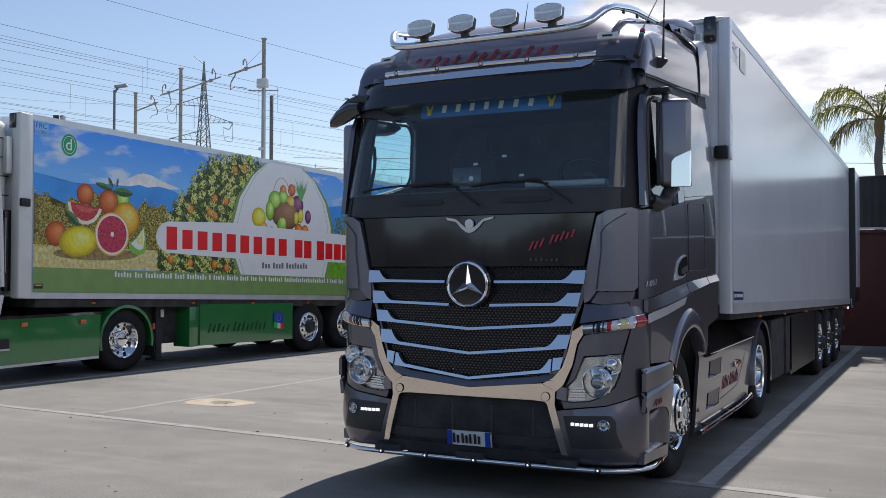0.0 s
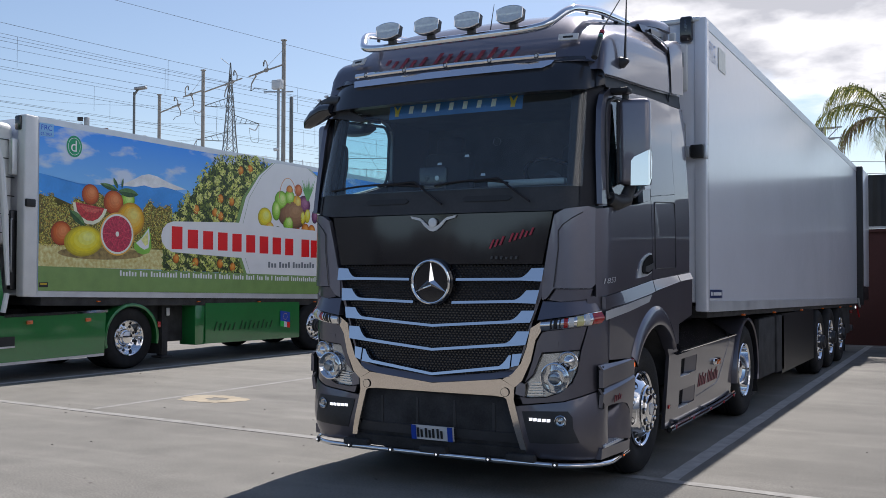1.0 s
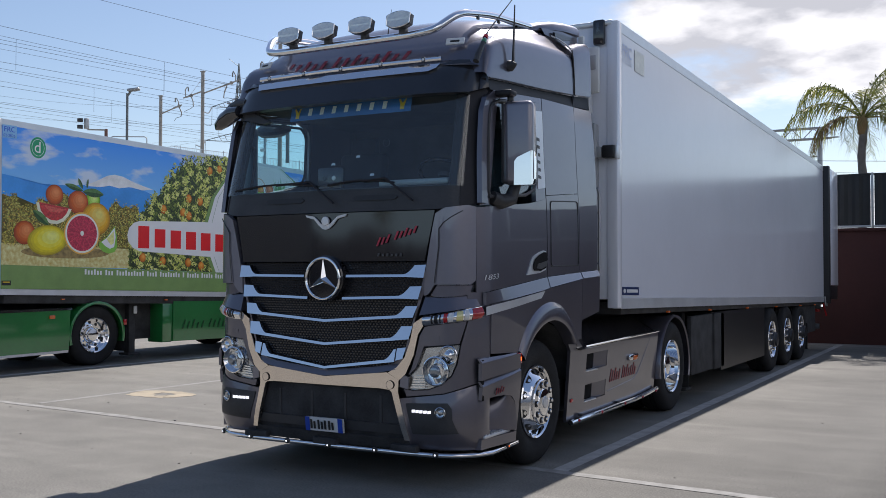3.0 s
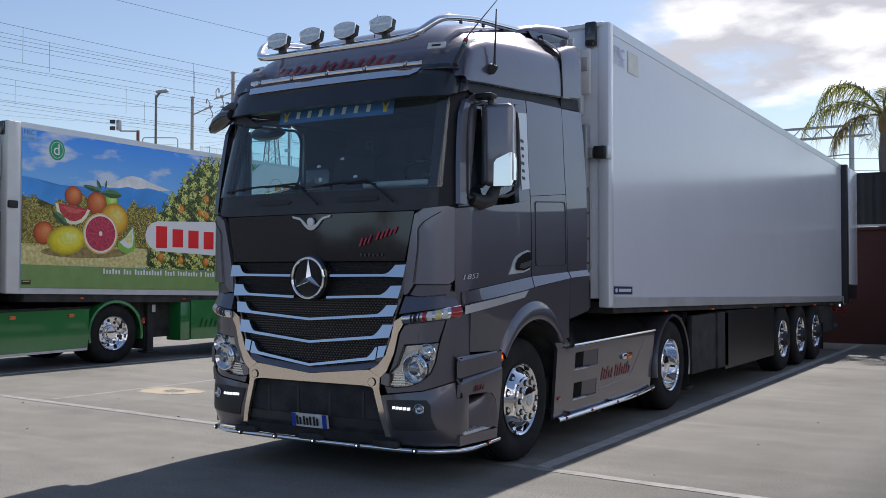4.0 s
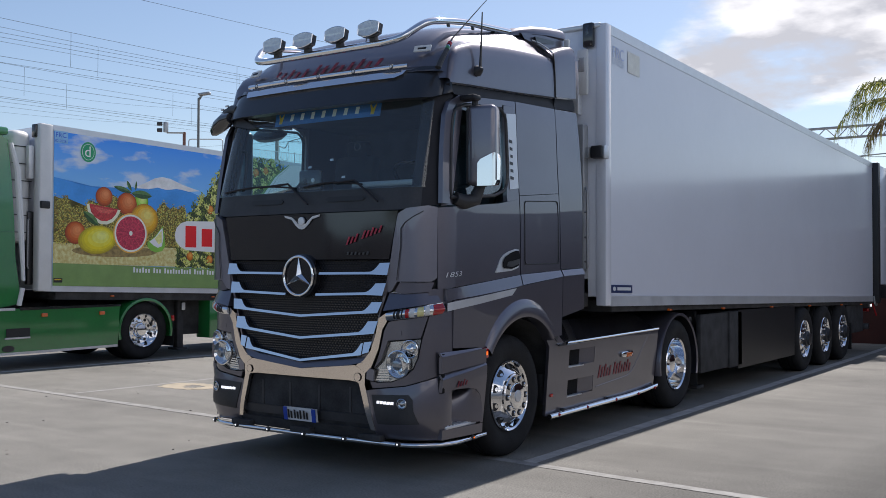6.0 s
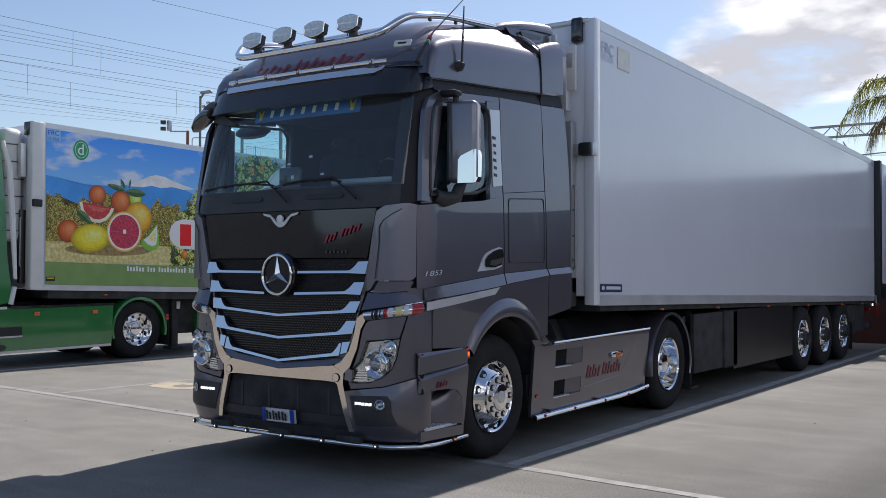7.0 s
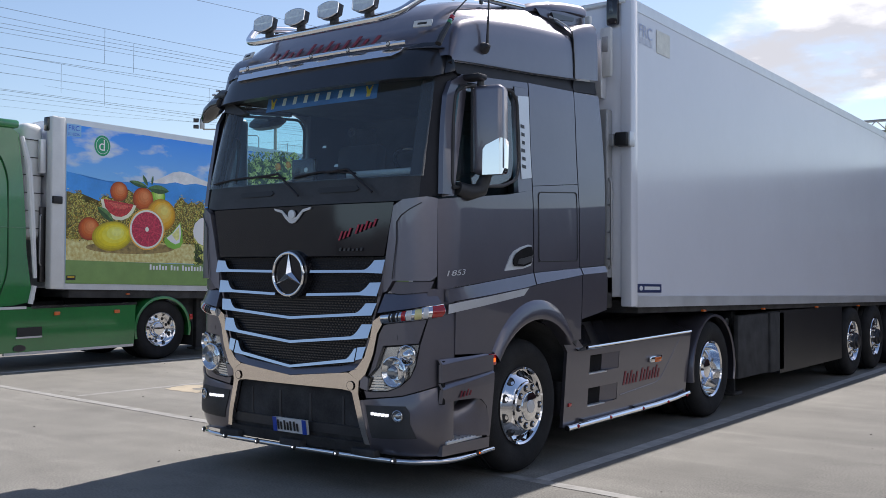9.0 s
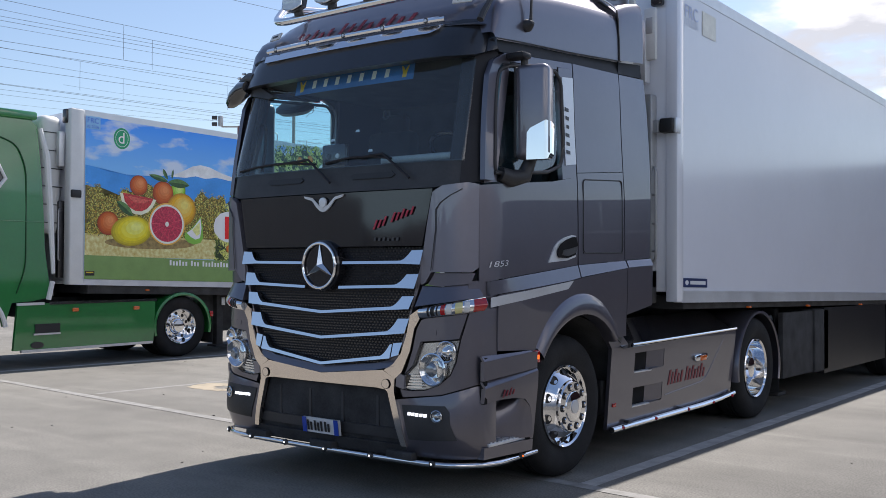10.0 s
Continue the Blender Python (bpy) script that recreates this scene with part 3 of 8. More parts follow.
def build_palm(at):
    x0, y0 = at
    p = thing("palm_tree", (x0, y0, 0), "palm tree with arching green fronds behind the wall", "palm tree", "palm trees")
    top_z = 5.22
    pts = [(x0 + 0.03 * math.sin(k * 0.7), y0, top_z * k / 30) for k in range(31)]
    rad = [0.105 - 0.02 * k / 30 + (0.008 if k % 2 else 0) for k in range(31)]
    part("trunk", tube(pts, rad, 14), M["bark"], p, "grey ringed trunk")
    rnd = random.Random(5)
    top = Vector((x0, y0, top_z))
    for i in range(19):
        az = i * 2.399963 + 0.75 + rnd.uniform(-0.15, 0.15)
        el = radians(72 - 66 * (i / 18) ** 0.85 + rnd.uniform(-4, 4))
        L = rnd.uniform(2.0, 2.45) * (1.0 if i < 11 else 0.74)
        d = Vector((math.cos(az) * math.cos(el), math.sin(az) * math.cos(el), math.sin(el)))
        pos, pts = top.copy(), []
        n = 54
        droop = rnd.uniform(0.062, 0.080)
        for k in range(n + 1):
            pts.append(pos.copy())
            pos = pos + d * (L / n)
            d = (d + Vector((0, 0, -droop * (0.25 + 1.1 * k / n)))).normalized()
        bm = tube(pts, [0.022 * (1 - 0.9 * k / n) for k in range(n + 1)], 5)
        for k in range(10, n + 1):
            t = (pts[k] - pts[k - 1]).normalized()
            side = t.cross(Vector((0, 0, 1)))
            side = side.normalized() if side.length > 1e-3 else Vector((1, 0, 0))
            for s in (-1, 1):
                ln = (0.46 * math.sin(math.pi * min(1, 0.12 + 0.80 * k / n)) + 0.20) * rnd.uniform(0.7, 1.2)
                q = pts[k] - t * rnd.uniform(0, L / n)
                w = (side * s * rnd.uniform(0.3, 0.9) + t * rnd.uniform(0.5, 1.0) + Vector((0, 0, rnd.uniform(-0.5, 0.15)))).normalized()
                m1 = q + w * ln * 0.40
                w2 = (w * 0.55 + Vector((0, 0, -1.0 * rnd.uniform(0.7, 1.2)))).normalized()
                e = m1 + w2 * ln * 0.70
                wd = t * 0.011 + Vector((0, 0, 0.003))
                a = [bm.verts.new(v) for v in (q - wd * 0.6, q + wd * 0.6, m1 + wd, m1 - wd)]
                tip = bm.verts.new(e)
                bm.faces.new(a); bm.faces.new((a[3], a[2], tip))
        part("frond", bm, M["frond"] if i < 17 else M["dryfrond"], p)
    bm = lathe([(0.0, top_z - 0.42), (0.095, top_z - 0.38), (0.125, top_z - 0.15), (0.10, top_z + 0.05), (0.0, top_z + 0.2)], (x0, y0, 0), (0, 0, 1), 12)
    part("crown_base", bm, M["dryfrond"], p)
    return p


palm = build_palm((1.72, 25.1))
for px_, py_, k_ in ((-23.0, -38.0, 40), (-9.0, -40.0, 170)):
    copy_thing(palm, pose(px_, py_, 0, 0, 0, k_))


def build_railway():
    # raised line behind the green lorry, with its parapet fence
    d = Vector((math.sin(radians(8)), math.cos(radians(8)), 0))
    base = Vector((-26.7, 40.8, 0))
    deck = 6.35

    def along(k, side=0.0, z=0.0):
        return base + d * k + Vector((d.y, -d.x, 0)) * side + Vector((0, 0, z))
    bm = box((0, 0, deck / 2), (26, 190, deck), 0.03)
    bmesh.ops.transform(bm, matrix=Matrix.Translation(along(12, -13.2)) @ pose(0, 0, 0, 0, 0, -8), verts=bm.verts)
    solo("viaduct", bm, M["concrete"], "grey concrete railway embankment wall", "viaduct", "structure")
    fence = thing("parapet_fence", tuple(along(0, -0.3, deck)), "thin galvanised railing along the raised railway", "fence")
    for z in (deck + 0.06, deck + 0.98):
        part("rail", tube([along(-8, -0.3, z), along(80, -0.3, z)], 0.014, 6), M["palegalv"], fence)
    bm = None
    for k in range(-80, 801):
        if k % 25 == 0:
            part("post", tube([along(k / 10, -0.3, deck), along(k / 10, -0.3, deck + 1.05)], 0.022, 6), M["palegalv"], fence)
        elif k < 420 or k % 2:
            bm = tube([along(k / 10, -0.3, deck + 0.05), along(k / 10, -0.3, deck + 0.98)], 0.006, 4, bm)
    ob = part("infill_bars", bm, M["palegalv"], fence)
    ob["kind"] = "stuff"
    # catenary masts with their cantilever arms
    # each arm: foot and tip, clamp, horn insulator, dropper and steady arm, as (reach, height)
    arm_a = [[(0.0, 11.70), (-2.46, 11.40)], [(-2.02, 11.44), (-1.04, 11.59)], [(-1.14, 11.63), (-1.17, 11.91), (-1.34, 12.10), (-1.41, 11.78)], [(-1.93, 11.38), (-2.28, 11.01), (-2.31, 10.66), (-2.0, 10.77), (-1.16, 10.61)]]
    arm_b = [[(0.0, 11.70), (-1.70, 11.50)], [(-1.41, 11.53), (-0.91, 11.58)], [(-1.49, 11.54), (-1.55, 11.96), (-1.29, 12.12), (-1.26, 11.83)], [(-1.02, 11.55), (-0.84, 11.23), (-0.80, 10.94), (-1.0, 10.85), (-1.6, 10.72)]]
    arm_c = [[(0.0, 11.57), (3.16, 11.98)], [(1.82, 11.80), (2.55, 11.90)], [(2.74, 11.92), (2.78, 12.20), (2.54, 12.53), (2.50, 12.20)], [(2.04, 11.75), (1.82, 11.42), (1.78, 11.12), (2.12, 11.10), (2.56, 10.99)]]
    arm_d = [[(0.0, 11.16), (2.01, 11.50)], [(1.24, 11.38), (1.88, 11.48)], [(1.67, 11.47), (1.74, 11.68), (1.43, 12.01), (1.40, 11.72)], [(1.76, 11.40), (2.02, 11.02), (1.93, 10.81), (1.51, 10.78), (1.30, 10.61)]]
    for (x, y), h, arms in (((-26.0, 38.0), 12.87, [arm_a]), ((-34.1, 41.25), 12.80, [arm_b, arm_c]), ((-39.5, 43.4), 12.25, [arm_d])):
        m = thing("catenary_mast", (x, y, deck), "weathered steel railway mast carrying a wire bracket", "mast", "catenary masts")
        part("pole", tube([(x, y, deck), (x, y, h)], [0.105, 0.095], 8), M["mastpaint"], m)
        part("pole_cap", box((x, y, h), (0.24, 0.2, 0.07), 0.02), M["mastpaint"], m)
        for arm in arms:
            bar, clamp, horn, drop = [[Vector((x + d.y * u, y - d.x * u, z)) for u, z in line] for line in arm]
            part("bracket", tube(bar, [0.042, 0.036], 6), M["mastpaint"], m)
            part("bracket_sleeve", tube(clamp, 0.055, 8), M["mastpaint"], m)
            part("clamp", box(clamp[1].lerp(clamp[0], 0.2), (0.16, 0.12, 0.18), 0.03), M["mastpaint"], m)
            part("stay", tube([(x, y, bar[0].z + 0.75), clamp[0].lerp(clamp[1], 0.5)], 0.010, 5), M["galv"], m)
            part("insulator", tube(arc_pts(horn, 0.10), 0.028, 6), M["mastpaint"], m)
            part("horn_end", tube([horn[3], horn[3] + Vector((0, 0, 0.22))], 0.036, 6), M["pylon"], m)
            part("dropper_arm", tube(arc_pts(drop[:3], 0.12), [0.035] * 3 + [0.028] * 5, 6), M["mastpaint"], m)
            part("steady_arm", tube(arc_pts(drop[2:], 0.05), 0.016, 5), M["pylon"], m)
    # dark cable duct on the near mast
    m = thing("cable_duct", (-25.7, 38.3, 7.0), "dark upright cable duct beside the mast", "duct")
    part("duct", box((-25.72, 38.25, 8.55), (0.14, 0.14, 3.2), 0.02), M["pylon"], m)
    # slim pole with a square box, a crossbar and a small camera
    bx, by = -15.97, 24.9
    m = thing("camera_pole", (bx, by, 0), "slim grey pole with a pale square box and a crossbar", "pole")
    part("pole", tube([(bx, by, 0), (bx, by, 7.75)], 0.045, 8), M["galv"], m)
    part("case", box((bx, by - 0.05, 7.58), (0.38, 0.16, 0.30), 0.03), M["whiteplastic"], m, "pale square box")
    part("crossbar", box((bx, by, 7.36), (0.95, 0.05, 0.04), 0.008, m=pose(0, 0, 0, 0, 0, 25)), M["galv"], m)
    part("camera", lathe([(0.0, -0.09), (0.05, -0.08), (0.055, 0.06), (0.0, 0.08)], (bx - 0.03, by - 0.08, 5.52), (-0.5, -0.8, -0.2), 12), M["whiteplastic"], m)
    # lattice pylon far behind
    px, py = -80.0, 96.3
    p = thing("lattice_pylon", (px, py, 0), "dark steel lattice power pylon", "pylon")

    def hw(z):
        return lerp_table([(0, 2.0), (17.8, 0.65), (20.8, 0.47), (24.4, 0.25), (28.3, 0.03)], z)
    corners = [(-1, -1), (1, -1), (1, 1), (-1, 1)]
    rz = pose(0, 0, 0, 0, 0, 20)

    def pt(k, z):
        v = rz @ Vector((corners[k % 4][0] * hw(z), corners[k % 4][1] * hw(z), 0))
        return (px + v.x, py + v.y, z)
    for k in range(4):
        part("leg", tube([pt(k, 0), pt(k, 17.8), pt(k, 24.6), pt(k, 28.3)], [0.09, 0.075, 0.06, 0.035], 5), M["pylon"], p)
    zs = [10 + 1.3 * i for i in range(14)]
    bm = None
    for a, b in zip(zs, zs[1:]):
        for k in range(4):
            bm = tube([pt(k, a), pt(k + 1, b)], 0.034, 4, bm)
            bm = tube([pt(k + 1, a), pt(k, b)], 0.034, 4, bm)
    part("lattice", bm, M["pylon"], p)
    part("earth_peak", tube([(px, py, 27.9), (px - 1.1, py - 0.6, 28.9)], 0.04, 4), M["pylon"], p)
    for z, sgn, ln in ((22.7, -1, 3.3), (20.6, 1, 3.6), (18.4, -1, 4.1)):
        ux, uy = 0.80 * sgn, 0.60 * sgn
        tip = (px + ux * ln, py + uy * ln, z)
        bm = tube([(px, py, z + 1.2), tip], 0.05, 4)
        bm = tube([(px, py, z - 0.1), tip], 0.05, 4, bm)
        for i in range(1, 6):
            t0, t1 = i / 6, (i + 0.5) / 6
            bm = tube([(px + ux * ln * t0, py + uy * ln * t0, z - 0.1 + 0.1 * t0), (px + ux * ln * t1, py + uy * ln * t1, z + 1.2 - 1.2 * t1)], 0.03, 4, bm)
        part("crossarm", bm, M["pylon"], p)
        part("insulator_string", tube(arc_pts([tip, (tip[0] - 0.4, tip[1] - 0.2, z - 0.9), (tip[0] - 1.1, tip[1] - 0.6, z - 0.55)], 0.3), 0.07, 6), M["whiteplastic"], p)
        part("jumper", tube(arc_pts([tip, (tip[0] - 0.05, tip[1], z - 2.5), (tip[0] - 0.9, tip[1] - 0.5, z - 2.3), (tip[0] - 1.1, tip[1] - 0.6, z - 0.55)], 0.6), 0.025, 4), M["wire"], p)
    # wires of the railway: earth wires, carrying wires with droppers, contact wires
    specs = [(-26.0, 38.0, 12.75, 0), (-27.3, 37.3, 11.2, 1), (-27.4, 37.3, 9.75, 2), (-28.3, 37.3, 10.7, 0), (-35.4, 40.4, 11.3, 1), (-35.5, 40.3, 9.7, 2), (-32.3, 42.2, 12.2, 1), (-32.4, 42.2, 10.7, 2),
             (-40.7, 46.3, 12.0, 1), (-40.8, 46.3, 10.5, 2), (-30.2, 39.6, 8.7, 0), (-44, 48, 9.4, 0), (-38, 43.2, 8.6, 0), (-31.0, 40.0, 11.6, 0), (-36.5, 43.5, 12.6, 0), (-46.0, 50.0, 11.2, 2), (-29.0, 38.5, 9.15, 2), (-42.0, 47.0, 8.2, 0)]
    for x, y, z, kind in specs:
        w = thing("overhead_wire", (x, y, z), "thin dark overhead railway wire", "wire", "overhead wires")

        def sag(u):
            return 0.0 if kind == 2 else (0.16 if kind == 0 else 0.55) * ((u / 28.0) ** 2 - 0.35)
        pts = []
        for k in range(-14, 26):
            u = ((k * 4.0 + 28) % 56) - 28
            pts.append(Vector((x, y, z + sag(u))) + d * (k * 4.0))
        part("strand", tube(pts, 0.0085, 4), M["wire"], w)
        if kind == 1:
            for k in range(-7, 13):
                u = k * 8.0 + 3.0
                q = Vector((x, y, z + sag(((u + 28) % 56) - 28))) + d * u
                part("dropper", tube([q, Vector((q.x, q.y, z - 1.45))], 0.007, 4), M["wire"], w)
    # slack feeder loops between the masts
    for k0, z in ((9.0, 9.4), (12.0, 9.2), (15.5, 9.6)):
        w = thing("feeder_loop", tuple(along(k0, -4.0, z)), "slack dark feeder wire hanging in a loop", "wire", "feeder loops")
        part("strand", tube([along(k0 + 5.0 * t / 12, -4.0, z - 1.9 * math.sin(math.pi * t / 12)) for t in range(13)], 0.008, 4), M["wire"], w)
    for a, b in (((-112, 62, 21.5), (-77.1, 98.5, 20.6)), ((-116, 68, 18.6), (-83.3, 93.8, 18.4)), ((-110, 70, 24.6), (-82.6, 94.3, 22.7)), ((-83.3, 93.8, 18.4), (-99, 60, 12.5))):
        w = thing("power_line", a, "thin dark high-voltage wire to the pylon", "wire", "power lines")
        A, B = Vector(a), Vector(b)
        pts = [A.lerp(B, t / 16) - Vector((0, 0, 1.1 * math.sin(math.pi * t / 16))) for t in range(17)]
        part("strand", tube(pts, 0.014, 4), M["wire"], w)
    # street lamp
    lx, ly = -23.93, 26.8
    l = thing("street_lamp", (lx, ly, 0), "dark street lamp post with a flat pale head", "street lamp")
    part("post", tube([(lx - 0.2, ly - 0.12, 0), (lx - 0.2, ly - 0.12, 8.35)], [0.06, 0.045], 8), M["pylon"], l)
    part("head", box((lx, ly, 8.50), (0.46, 0.26, 0.10), 0.04, m=pose(0, 0, 0, 0, -8, 30), seg=3), M["galv"], l)
    part("arm", tube([(lx - 0.2, ly - 0.12, 8.25), (lx - 0.08, ly - 0.05, 8.46)], 0.04, 6), M["pylon"], l)
    # signal lamp on a bracket over the embankment
    sx, sy, sz = -36.1, 35.0, 9.2
    sg = thing("rail_signal", (sx, sy, deck), "small railway signal with a hood on a rusty bracket", "signal")
    part("post", box((sx + 0.75, sy + 0.6, 7.65), (0.12, 0.12, 2.6), 0.01), mat("rusty_post", (0.17, 0.08, 0.06), 0.8, var=0.2), sg)
    part("bracket", box((sx + 0.4, sy + 0.3, 8.90), (0.9, 0.07, 0.07), 0.01, m=pose(0, 0, 0, 0, 0, 38)), M["mastpaint"], sg)
    part("case", box((sx, sy, sz), (0.20, 0.20, 0.55), 0.03), M["galv"], sg)
    for dz in (0.17, -0.17):
        part("hood", lathe([(0.11, 0), (0.10, 0.26), (0.085, 0.26), (0.095, 0)], (sx - 0.12, sy - 0.14, sz + dz), (-0.7, -0.7, 0), 12), M["black"], sg)
    part("rail", tube(arc_pts([(sx + 1.1, sy + 0.6, deck), (sx + 1.1, sy + 0.6, 8.55), (sx + 2.6, sy + 1.6, 8.55), (sx + 2.6, sy + 1.6, deck)], 0.15), 0.03, 5), M["galv"], sg)
    # lattice gantry beyond the palm
    g = thing("signal_gantry", (-3.8, 54.4, 0), "grey lattice railway gantry with a single post", "gantry")
    part("post", tube([(-3.7, 54.3, 0), (-3.7, 54.3, 9.2)], 0.13, 8), M["galv"], g)
    A, B = Vector((-13.0, 50.6, 8.1)), Vector((-3.0, 54.6, 8.65))
    for z in (0, 0.55):
        for s_ in (-0.2, 0.2):
            part("chord", tube([A + Vector((s_, -s_, z)), B + Vector((s_, -s_, z))], 0.04, 5), M["galv"], g)
    bm = None
    for i in range(20):
        p0, p1 = A.lerp(B, i / 20), A.lerp(B, (i + 1) / 20)
        bm = tube([p0 + Vector((0, 0, 0 if i % 2 else 0.55)), p1 + Vector((0, 0, 0.55 if i % 2 else 0))], 0.028, 4, bm)
    part("lattice", bm, M["galv"], g)
    part("arm", tube(arc_pts([(-6.5, 53.2, 8.2), (-6.2, 53.4, 7.6), (-7.4, 52.9, 7.35), (-3.7, 54.3, 7.7)], 0.2), 0.035, 5), M["galv"], g)
    for z in (7.0, 6.4, 5.6, 4.7):
        w = thing("overhead_wire", (-3, 54, z), "thin dark overhead railway wire", "wire", "overhead wires")
        part("strand", tube([(-30, 46, z + 1.2), (30, 62, z - 0.8)], 0.018, 4), M["wire"], w)


build_railway()

# ---- wheels ----


def wheel(parent, c, side, kind, R=0.52, wd=0.30):
    """A lorry wheel: tyre with its rim, hub and nuts; side is the outward x sense."""
    ax = (side, 0, 0)
    h = wd / 2
    tyre = [(0.30, h - 0.03), (0.335, h - 0.008), (0.40, h + 0.012), (0.45, h + 0.006), (0.475, h - 0.002), (0.497, h - 0.018), (R - 0.008, h - 0.045), (R, h - 0.075), (R, h - 0.10), (R - 0.014, h - 0.103), (R - 0.014, h - 0.115), (R, h - 0.118), (R, 0.012), (R - 0.014, 0.01), (R - 0.014, -0.01), (R, -0.012), (R, -h + 0.08), (R - 0.02, -h + 0.03), (0.45, -h), (0.30, -h + 0.03)]
    t = part("wheel", lathe(tyre, c, ax, 48), M["rubber"], parent, "black tyre on a polished rim")
    C = Vector(c)
    out = Vector(ax)
    if kind == "steer":
        prof = [(0.30, h - 0.06), (0.305, h - 0.01), (0.298, h + 0.0), (0.285, h - 0.012), (0.275, h - 0.05), (0.245, h - 0.03), (0.215, h + 0.01), (0.195, h + 0.022), (0.19, h + 0.026), (0.19, h + 0.045), (0.18, h + 0.055), (0.115, h + 0.058), (0.11, h + 0.066), (0.105, h + 0.068), (0.0, h + 0.07)]
        part("rim", lathe(prof, c, ax, 56), M["chrome"], t, "polished chrome rim with a hub cover")
        for k in range(10):
            a = 2 * math.pi * k / 10
            v = Vector((0, math.cos(a), math.sin(a)))
            part("nut", lathe([(0.015, 0), (0.015, 0.016), (0.018, 0.018), (0.018, 0.024), (0.012, 0.028), (0.0, 0.029)], C + out * (h + 0.044) + v * 0.15, ax, 6), M["chrome"], t)
            part("nut_socket", lathe([(0.027, 0.0), (0.027, 0.009), (0.018, 0.009)], C + out * (h + 0.053) + v * 0.15, ax, 14), M["ink"], t)
        for k in range(10):
            a = 2 * math.pi * (k + 0.5) / 10
            v = Vector((0, math.cos(a), math.sin(a)))
            nrm = (out * 0.83 + v * 0.55).normalized()
            part("vent_hole", lathe([(0.034, -0.004), (0.034, 0.005), (0.029, 0.007), (0.027, 0.0), (0.0, -0.004)], C + out * (h - 0.020) + v * 0.243, nrm, 16), M["ink"], t)
        part("hub_badge", lathe([(0.05, 0.0), (0.05, 0.008), (0.042, 0.01), (0.0, 0.01)], C + out * (h + 0.068), ax, 20), M["alu"], t)
    else:
        deep = 0.15 if kind == "drive" else 0.02
        f = h - deep
        prof = [(0.30, h - 0.06), (0.305, h - 0.01), (0.298, h), (0.282, h - 0.015), (0.272, f + 0.02 if deep > 0.1 else h - 0.05), (0.255, f - 0.01), (0.23, f), (0.15, f + 0.012), (0.14, f + 0.015)]
        hub = [(0.135, f + 0.014), (0.125, f + 0.06), (0.105, f + 0.07), (0.10, f + 0.10), (0.06, f + 0.11), (0.0, f + 0.112)]
        part("rim", lathe(prof, c, ax, 48), M["chrome"], t, "polished chrome rim")
        part("hub", lathe(hub, c, ax, 24), M["chrome"] if kind == "drive" else M["dark_metal"], t)
        for k in range(10):
            a = 2 * math.pi * k / 10
            v = Vector((0, math.cos(a), math.sin(a)))
            part("nut", lathe([(0.017, 0), (0.017, 0.025), (0.01, 0.04), (0.0, 0.042)], C + out * (f + 0.008) + v * 0.168, ax, 6), M["chrome"], t)
            a += math.pi / 10
            v = Vector((0, math.cos(a), math.sin(a)))
            part("vent_hole", lathe([(0.028, -0.002), (0.028, 0.003), (0.0, 0.004)], C + out * (f + 0.004) + v * 0.213, ax, 14), M["ink"], t)
    return t


# ---- the grey tractor unit ----
FRONT = [(0.22, 6.62), (0.30, 6.56), (0.45, 6.535), (0.85, 6.53), (2.05, 6.53), (2.22, 6.56), (2.95, 6.73), (3.10, 6.77), (3.40, 6.92)]
RC = 0.30


def W(z):
    return lerp_table([(0.0, 1.22), (0.4, 1.245), (1.5, 1.25), (2.1, 1.245), (3.0, 1.21), (3.2, 1.185)], z)


def F(s, z, off=0.0):
    """The cab's skin: s runs from the middle of the nose round the corner and back along the flank."""
    a, sg, w = abs(s), (1 if s >= 0 else -1), W(z)
    y0, c0, L = lerp_table(FRONT, z), w - RC, RC * math.pi / 2
    if a <= c0:
        x, y, nx, ny = a, y0 + 0.07 * (a / w) ** 2, 0.08 * a, -1.0
    elif a < c0 + L:
        th = (a - c0) / RC
        x = c0 + RC * math.sin(th)
        y, nx, ny = y0 + 0.07 * (x / w) ** 2 + RC * (1 - math.cos(th)), math.sin(th), -math.cos(th)
    else:
        x, y, nx, ny = w, y0 + 0.07 + RC + (a - c0 - L), 1.0, 0.0
    return Vector((sg * (x + nx * off), y + ny * off, z))


def D(y, z, off=0.0):
    """The flank, by depth and height (the side with the driver's door)."""
    crown = 0.012 * (1 - min(1.0, ((z - 1.8) / 0.7) ** 2)) + 0.010 * (1 - min(1.0, ((y - 7.9) / 1.2) ** 2))
    return Vector((W(z) + crown + off, y, z))


def both(name, make, material, parent, label="", angle=32):
    a = make()
    b = mirrored(a)
    return part(name, a, material, parent, label, angle=angle), part(name, b, material, parent, label, angle=angle)


T = thing("tractor_unit", (0, 8.6, 0), "grey metallic long-haul tractor unit with chrome grille bars and roof lamps", "truck")


